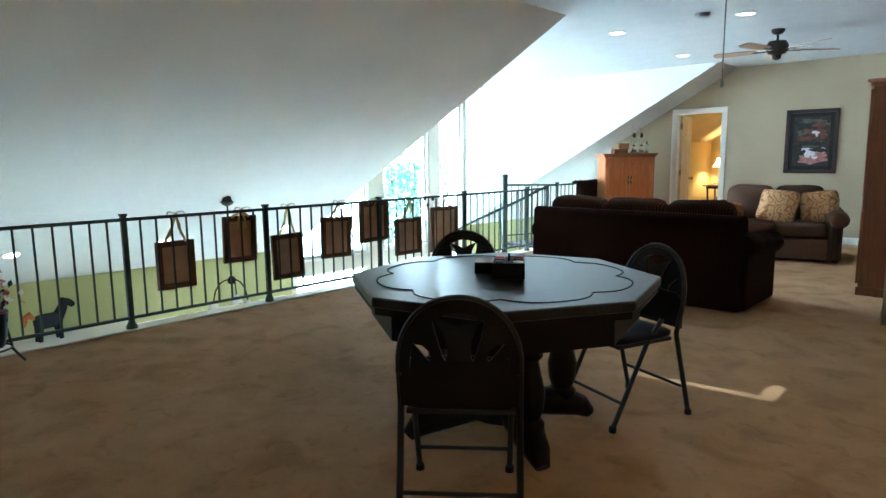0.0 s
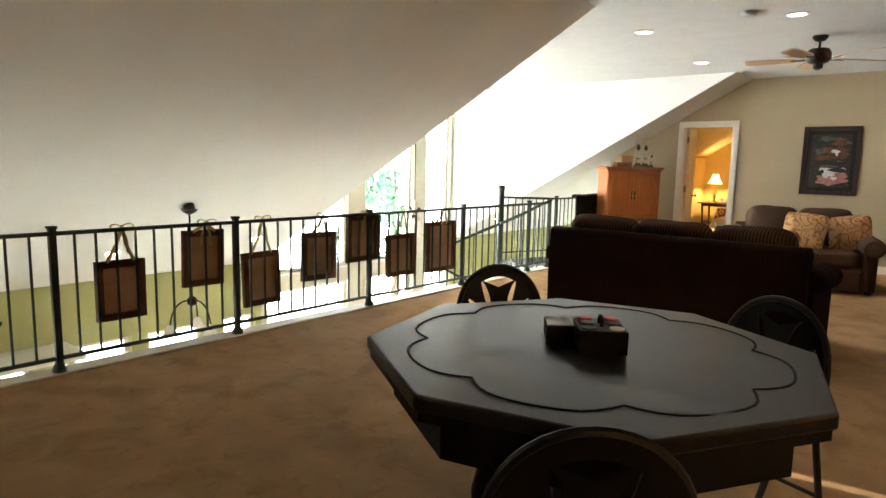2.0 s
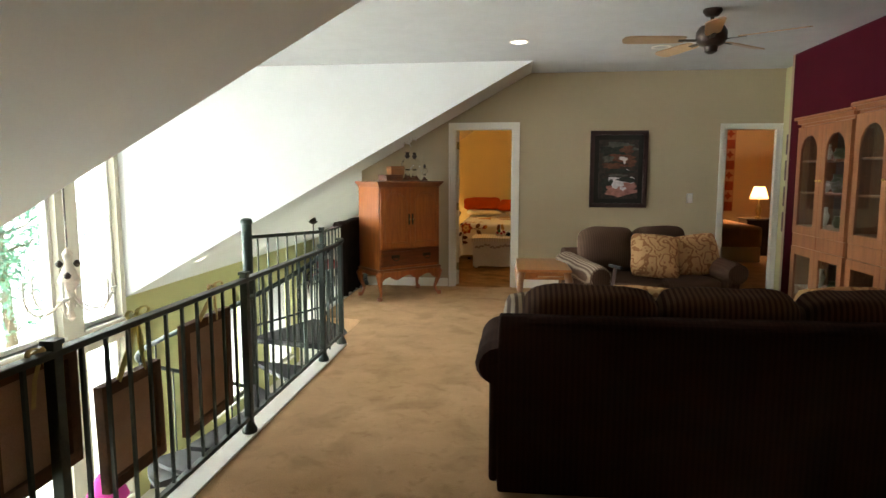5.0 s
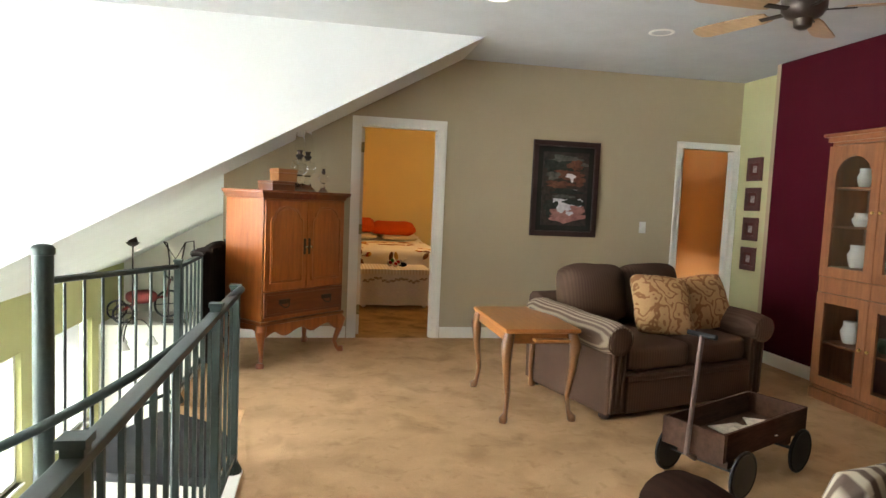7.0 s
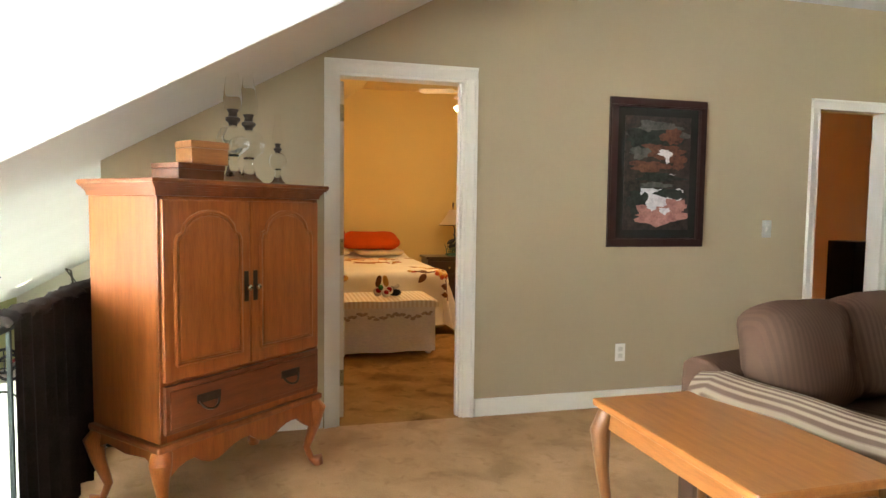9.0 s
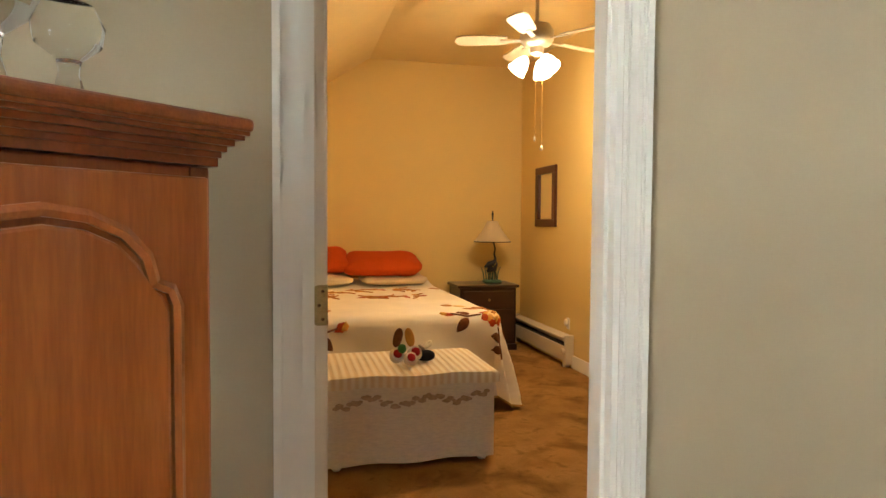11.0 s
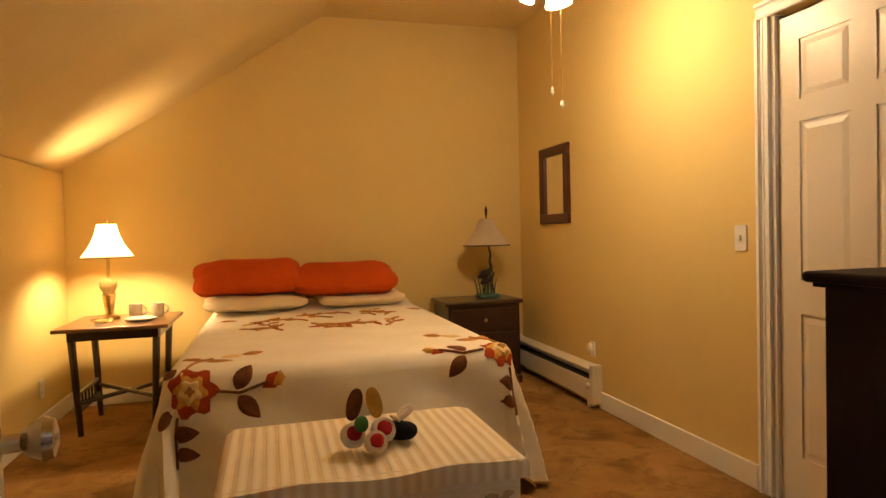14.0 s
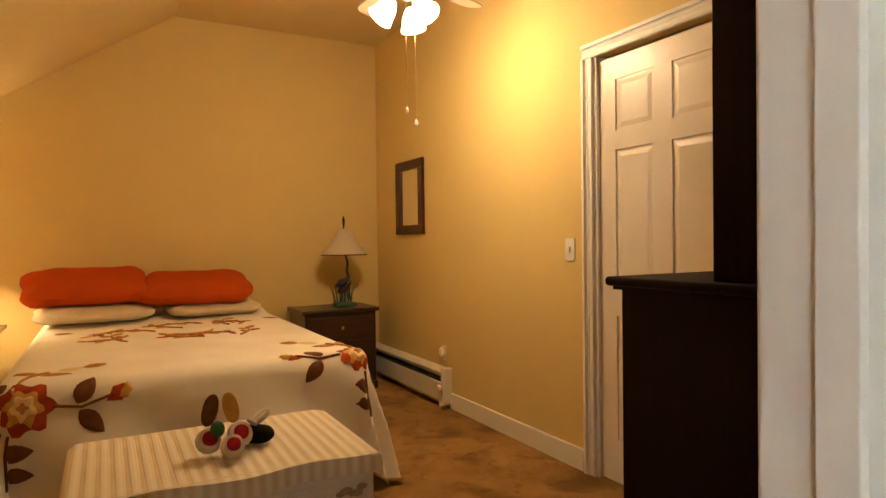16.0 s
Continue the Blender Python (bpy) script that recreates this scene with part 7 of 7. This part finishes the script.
def panel_door(name, m, w, h, label, knob_side):
    """A six-panel door in the plane y = 0, its hinge edge at x = 0, 35 mm thick towards +y."""
    root = thing(name, m, label, "door")
    part("door_leaf", bbox(0, w, 0.006, 0.029, 0.008, h, 0.001), door_white, root)
    for yy, sg in ((0.0, -1), (0.035, 1)):
        st = 0.105
        bm = bmesh.new()
        y0, y1 = (0.0, 0.0055) if sg < 0 else (0.0295, 0.035)
        xm = w / 2
        rails = ((0.008, 0.21), (0.80, 0.94), (1.58, 1.67), (h - 0.105, h))
        for a, b in ((0, st), (xm - 0.05, xm + 0.05), (w - st, w)):
            box(bm, a, b, y0, y1, 0.008, h)
        for c, d in rails:
            box(bm, st, xm - 0.05, y0, y1, c, d)
            box(bm, xm + 0.05, w - st, y0, y1, c, d)
        part("door_frame", bm, door_white, root)
        for (a, b) in ((st, xm - 0.05), (xm + 0.05, w - st)):
            for (c, d) in ((0.21, 0.80), (0.94, 1.58), (1.67, h - 0.105)):
                yA, yB = (0.0015, 0.0062) if sg < 0 else (0.0288, 0.0335)
                pb = bmesh.new()
                g2 = 0.035
                o = [(a + 0.012, c + 0.012), (b - 0.012, c + 0.012), (b - 0.012, d - 0.012), (a + 0.012, d - 0.012)]
                i2 = [(a + g2, c + g2), (b - g2, c + g2), (b - g2, d - g2), (a + g2, d - g2)]
                yo, yi = (yB, yA) if sg < 0 else (yA, yB)
                A = [pb.verts.new((x, yo, z)) for x, z in o]
                B = [pb.verts.new((x, yi, z)) for x, z in i2]
                for k in range(4):
                    pb.faces.new((A[k], A[(k + 1) % 4], B[(k + 1) % 4], B[k]))
                pb.faces.new(B)
                part("raised_panel", pb, door_white, root)
    kx = w - 0.065 if knob_side else 0.065
    for sg, y in ((-1, 0.0), (1, 0.035)):
        kn = part("knob", lathe([(0.031, 0), (0.031, 0.006), (0.012, 0.012), (0.011, 0.032), (0.022, 0.042), (0.028, 0.056), (0.024, 0.068), (0.008, 0.073)], 18, None, pose(kx, y, 0.92, 90 if sg < 0 else -90)), knob_dark, root, "round nickel door knob", smooth=True)
    return root


hinge_brass = mat("dull_brass", (0.34, 0.28, 0.14), 0.38, 0.9, 0.25, 25, 140, 0.08, 0.0005)
dl = panel_door("door_1_leaf", pose(0.018, 0.127, 0, 0, 0, 99.5) @ pose(0.004, -0.037, 0), 0.72, 2.015, "white six-panel bedroom door standing open", True)
for z in (0.25, 1.04, 1.83):
    o = [(0.0, z - 0.049), (0.024, z - 0.049), (0.0305, z - 0.0465), (0.0335, z - 0.040), (0.0335, z + 0.040), (0.0305, z + 0.0465), (0.024, z + 0.049), (0.0, z + 0.049)]
    hg = part("hinge", prism(o, -0.0028, -0.0006, Matrix(((0, 0, 1, 0), (1, 0, 0, 0), (0, 1, 0, 0), (0, 0, 0, 1)))), hinge_brass, dl, "dull brass hinge leaf with rounded corners")
    for k, dz in enumerate((-0.034, 0.0, 0.034)):
        part("screw", lathe([(0.0042, 0.0), (0.0040, 0.0006), (0.0012, 0.0004)], 10, None, pose(-0.0027, 0.012 + 0.009 * (k % 2), z + dz, 0, -90, 0)), knob_dark, hg)
    part("hinge_pin", lathe([(0.005, z - 0.05), (0.005, z + 0.05)], 10, None, pose(-0.004, 0.039, 0)), brass, dl)
panel_door("door_3_leaf", bpose(2.348, 2.10, 0, 0, 0, -90), 0.77, 2.015, "white six-panel closet door, shut", True)
stp = thing("strike_plate", pose(0.7415, 0.052, 0.93), "worn metal strike plate in the door jamb", "strike plate")
part("plate", bbox(-0.0016, -0.0002, -0.014, 0.014, -0.035, 0.035), chrome, stp)
part("latch_hole", bbox(-0.0022, -0.0014, -0.008, 0.006, -0.014, 0.014), dark_iron, stp)

dresser_wood = wood("dresser_cherry", (0.013, 0.0035, 0.002), (0.006, 0.0018, 0.0012), 0.62, 2, 0.0)
dresser_wood.node_tree.nodes["Principled BSDF"].inputs["Specular IOR Level"].default_value = 0.08
dr = thing("dresser_hutch", pose(1.38, 0.135, 0), "tall dark cherry dresser with an upper hutch", "dresser")
part("lower_case", bbox(0, 0.93, 0.0, 0.80, 0.07, 1.035, 0.004), dresser_wood, dr)
part("plinth", bbox(-0.01, 0.94, 0.0, 0.81, 0.0, 0.0695, 0.006), dresser_wood, dr)
bm = bbox(-0.03, 0.95, 0.0, 0.83, 1.045, 1.068, 0.008)
box(bm, -0.014, 0.94, 0.0, 0.815, 1.0355, 1.0448)
part("counter_top", bm, dresser_wood, dr)
part("upper_case", bbox(0.012, 0.92, 0.0, 0.54, 1.0685, 2.15, 0.004), dresser_wood, dr)
part("cornice", bbox(-0.01, 0.94, 0.0, 0.57, 2.151, 2.20, 0.01), dark_wood_h, dr)
for k in range(4):
    a = part("drawer", bbox(0.04, 0.89, 0.801, 0.815, 0.10 + 0.232 * k, 0.315 + 0.232 * k, 0.004), dark_wood_h, dr)
    for x in (0.25, 0.68):
        part("handle", lathe([(0.005, 0), (0.014, 0.014), (0.010, 0.024)], 10, None, pose(x, 0.815, 0.21 + 0.232 * k, -90)), brass, a)

# bedroom ceiling fan with lights
fan_white = mat("fan_nickel", (0.52, 0.46, 0.36), 0.35, 0.5, 0.1, 10, 60, 0.05)
fan_blade = mat("fan_blade_cream", (0.60, 0.52, 0.38), 0.5, 0, 0.08, 10, 60, 0.05)
bf = ceiling_fan(1.60, 2.63, ZB, 0.32, 0.56, 18, 5, fan_white, fan_blade, "cream and nickel ceiling fan with lit tulip shades")
tulip = mat("lit_tulip_glass", (0.9, 0.85, 0.75), 0.4, 0, 0.02, glow=(1.0, 0.86, 0.60), glow_strength=7.0, bump=0)
for a in (0, 120, 240):
    ca, sa = math.cos(radians(a + 50)), math.sin(radians(a + 50))
    m = pose(0.07 * ca, 0.07 * sa, -0.49, 0, 0, a + 50) @ pose(0, 0, 0, 0, -38, 0) @ pose(0, 0, 0, 180, 0, 0)
    bm = bmesh.new()
    lathe([(0.018, 0), (0.03, 0.012), (0.05, 0.05), (0.056, 0.085), (0.068, 0.115), (0.064, 0.115), (0.048, 0.08), (0.026, 0.014)], 18, bm, m)
    part("tulip_shade", bm, tulip, bf, "glowing frosted glass tulip shade", smooth=True)
for x, z, r in ((-0.02, -1.04, 0.010), (0.03, -1.10, 0.013)):
    pc = part("pull_chain", tube([(x, -0.03, -0.47), (x, -0.03, z)], 0.0022, 6), brass, bf)
    part("chain_bob", lathe([(0.003, z - 0.02), (r, z - 0.01), (r * 0.8, z + 0.005), (0.003, z + 0.02)], 10, None, pose(x, -0.03, 0)), china, pc)

# ---- far bedroom through the second doorway ----
quilt_red = mat("red_quilt", (0.36, 0.085, 0.055), 0.9, 0, 0.15, 6, 120, 0.3)
quilt_pink = mat("pink_quilt", (0.55, 0.30, 0.20), 0.9, 0, 0.15, 6, 120, 0.3)
wq = thing("wall_quilt", bpose(4.0, 4.815, 0.75), "red and pink patchwork quilt hanging on the wall", "wall quilt")
part("backing", bbox(0, 1.02, -0.010, -0.001, 0, 1.6), quilt_pink, wq)
for i in range(5):
    for j in range(8):
        cx, cz = 0.10 + 0.205 * i, 0.10 + 0.20 * j
        bm = bmesh.new()
        s = 0.085
        pts = [(0, -s), (s * 0.35, -s * 0.35), (s, 0), (s * 0.35, s * 0.35), (0, s), (-s * 0.35, s * 0.35), (-s, 0), (-s * 0.35, -s * 0.35)] if (i + j) % 2 else [(-s, -s), (s, -s), (s, s), (-s, s)]
        part("quilt_patch", prism([(cx + a, cz + b) for a, b in pts], 0.0101, 0.014, FACE), quilt_red, wq)
fb = thing("far_bed", bpose(4.45, 3.85, 0), "bed with tan cover in the far bedroom", "bed")
part("mattress", bbox(-0.72, 0.45, -0.95, 0.90, 0.25, 0.60, 0.06, 3), mat("tan_cover", (0.40, 0.24, 0.13), 0.9, 0, 0.2, 8, 120, 0.3), fb)
part("bed_base", bbox(-0.70, 0.43, -0.93, 0.90, 0.0, 0.249, 0.01), sham, fb)
part("pillow", cushion(0.6, 0.4, 0.18, 8, 6, 0.6, 0.05, 2, pose(-0.1, 0.62, 0.70)), sham, fb, smooth=True)
fn = thing("far_nightstand", bpose(5.22, 4.05, 0), "dark nightstand in the far bedroom", "nightstand")
part("cabinet", bbox(-0.26, 0.26, -0.22, 0.22, 0.0, 0.64, 0.006), dark_wood, fn)
part("tabletop", bbox(-0.28, 0.28, -0.24, 0.24, 0.6405, 0.665, 0.006), dark_wood_h, fn)
fl = thing("far_lamp", bpose(5.20, 3.98, 0.6655), "lit bedside lamp with white shade in the far bedroom", "table lamp")
part("lamp_base", lathe([(0.06, 0), (0.06, 0.02), (0.03, 0.05), (0.06, 0.14), (0.03, 0.24), (0.012, 0.27), (0.012, 0.40)], 16), brass, fl, smooth=True)
part("shade", square_shade(0.16, 0.36, 0.09, 0.58, 0, 0.0), shade_lit, fl, "glowing white shade", smooth=True)
bs = thing("dark_cabinet", bpose(5.32, 1.55, 0), "black upright cabinet just inside the far bedroom", "cabinet")
part("cabinet_body", bbox(-0.14, 0.14, -0.16, 0.16, 0.0, 1.0, 0.008), black_wood, bs)
part("knob", lathe([(0.005, 0), (0.014, 0.014), (0.010, 0.024)], 10, None, pose(0.10, -0.16, 0.85, 90)), brass, bs)
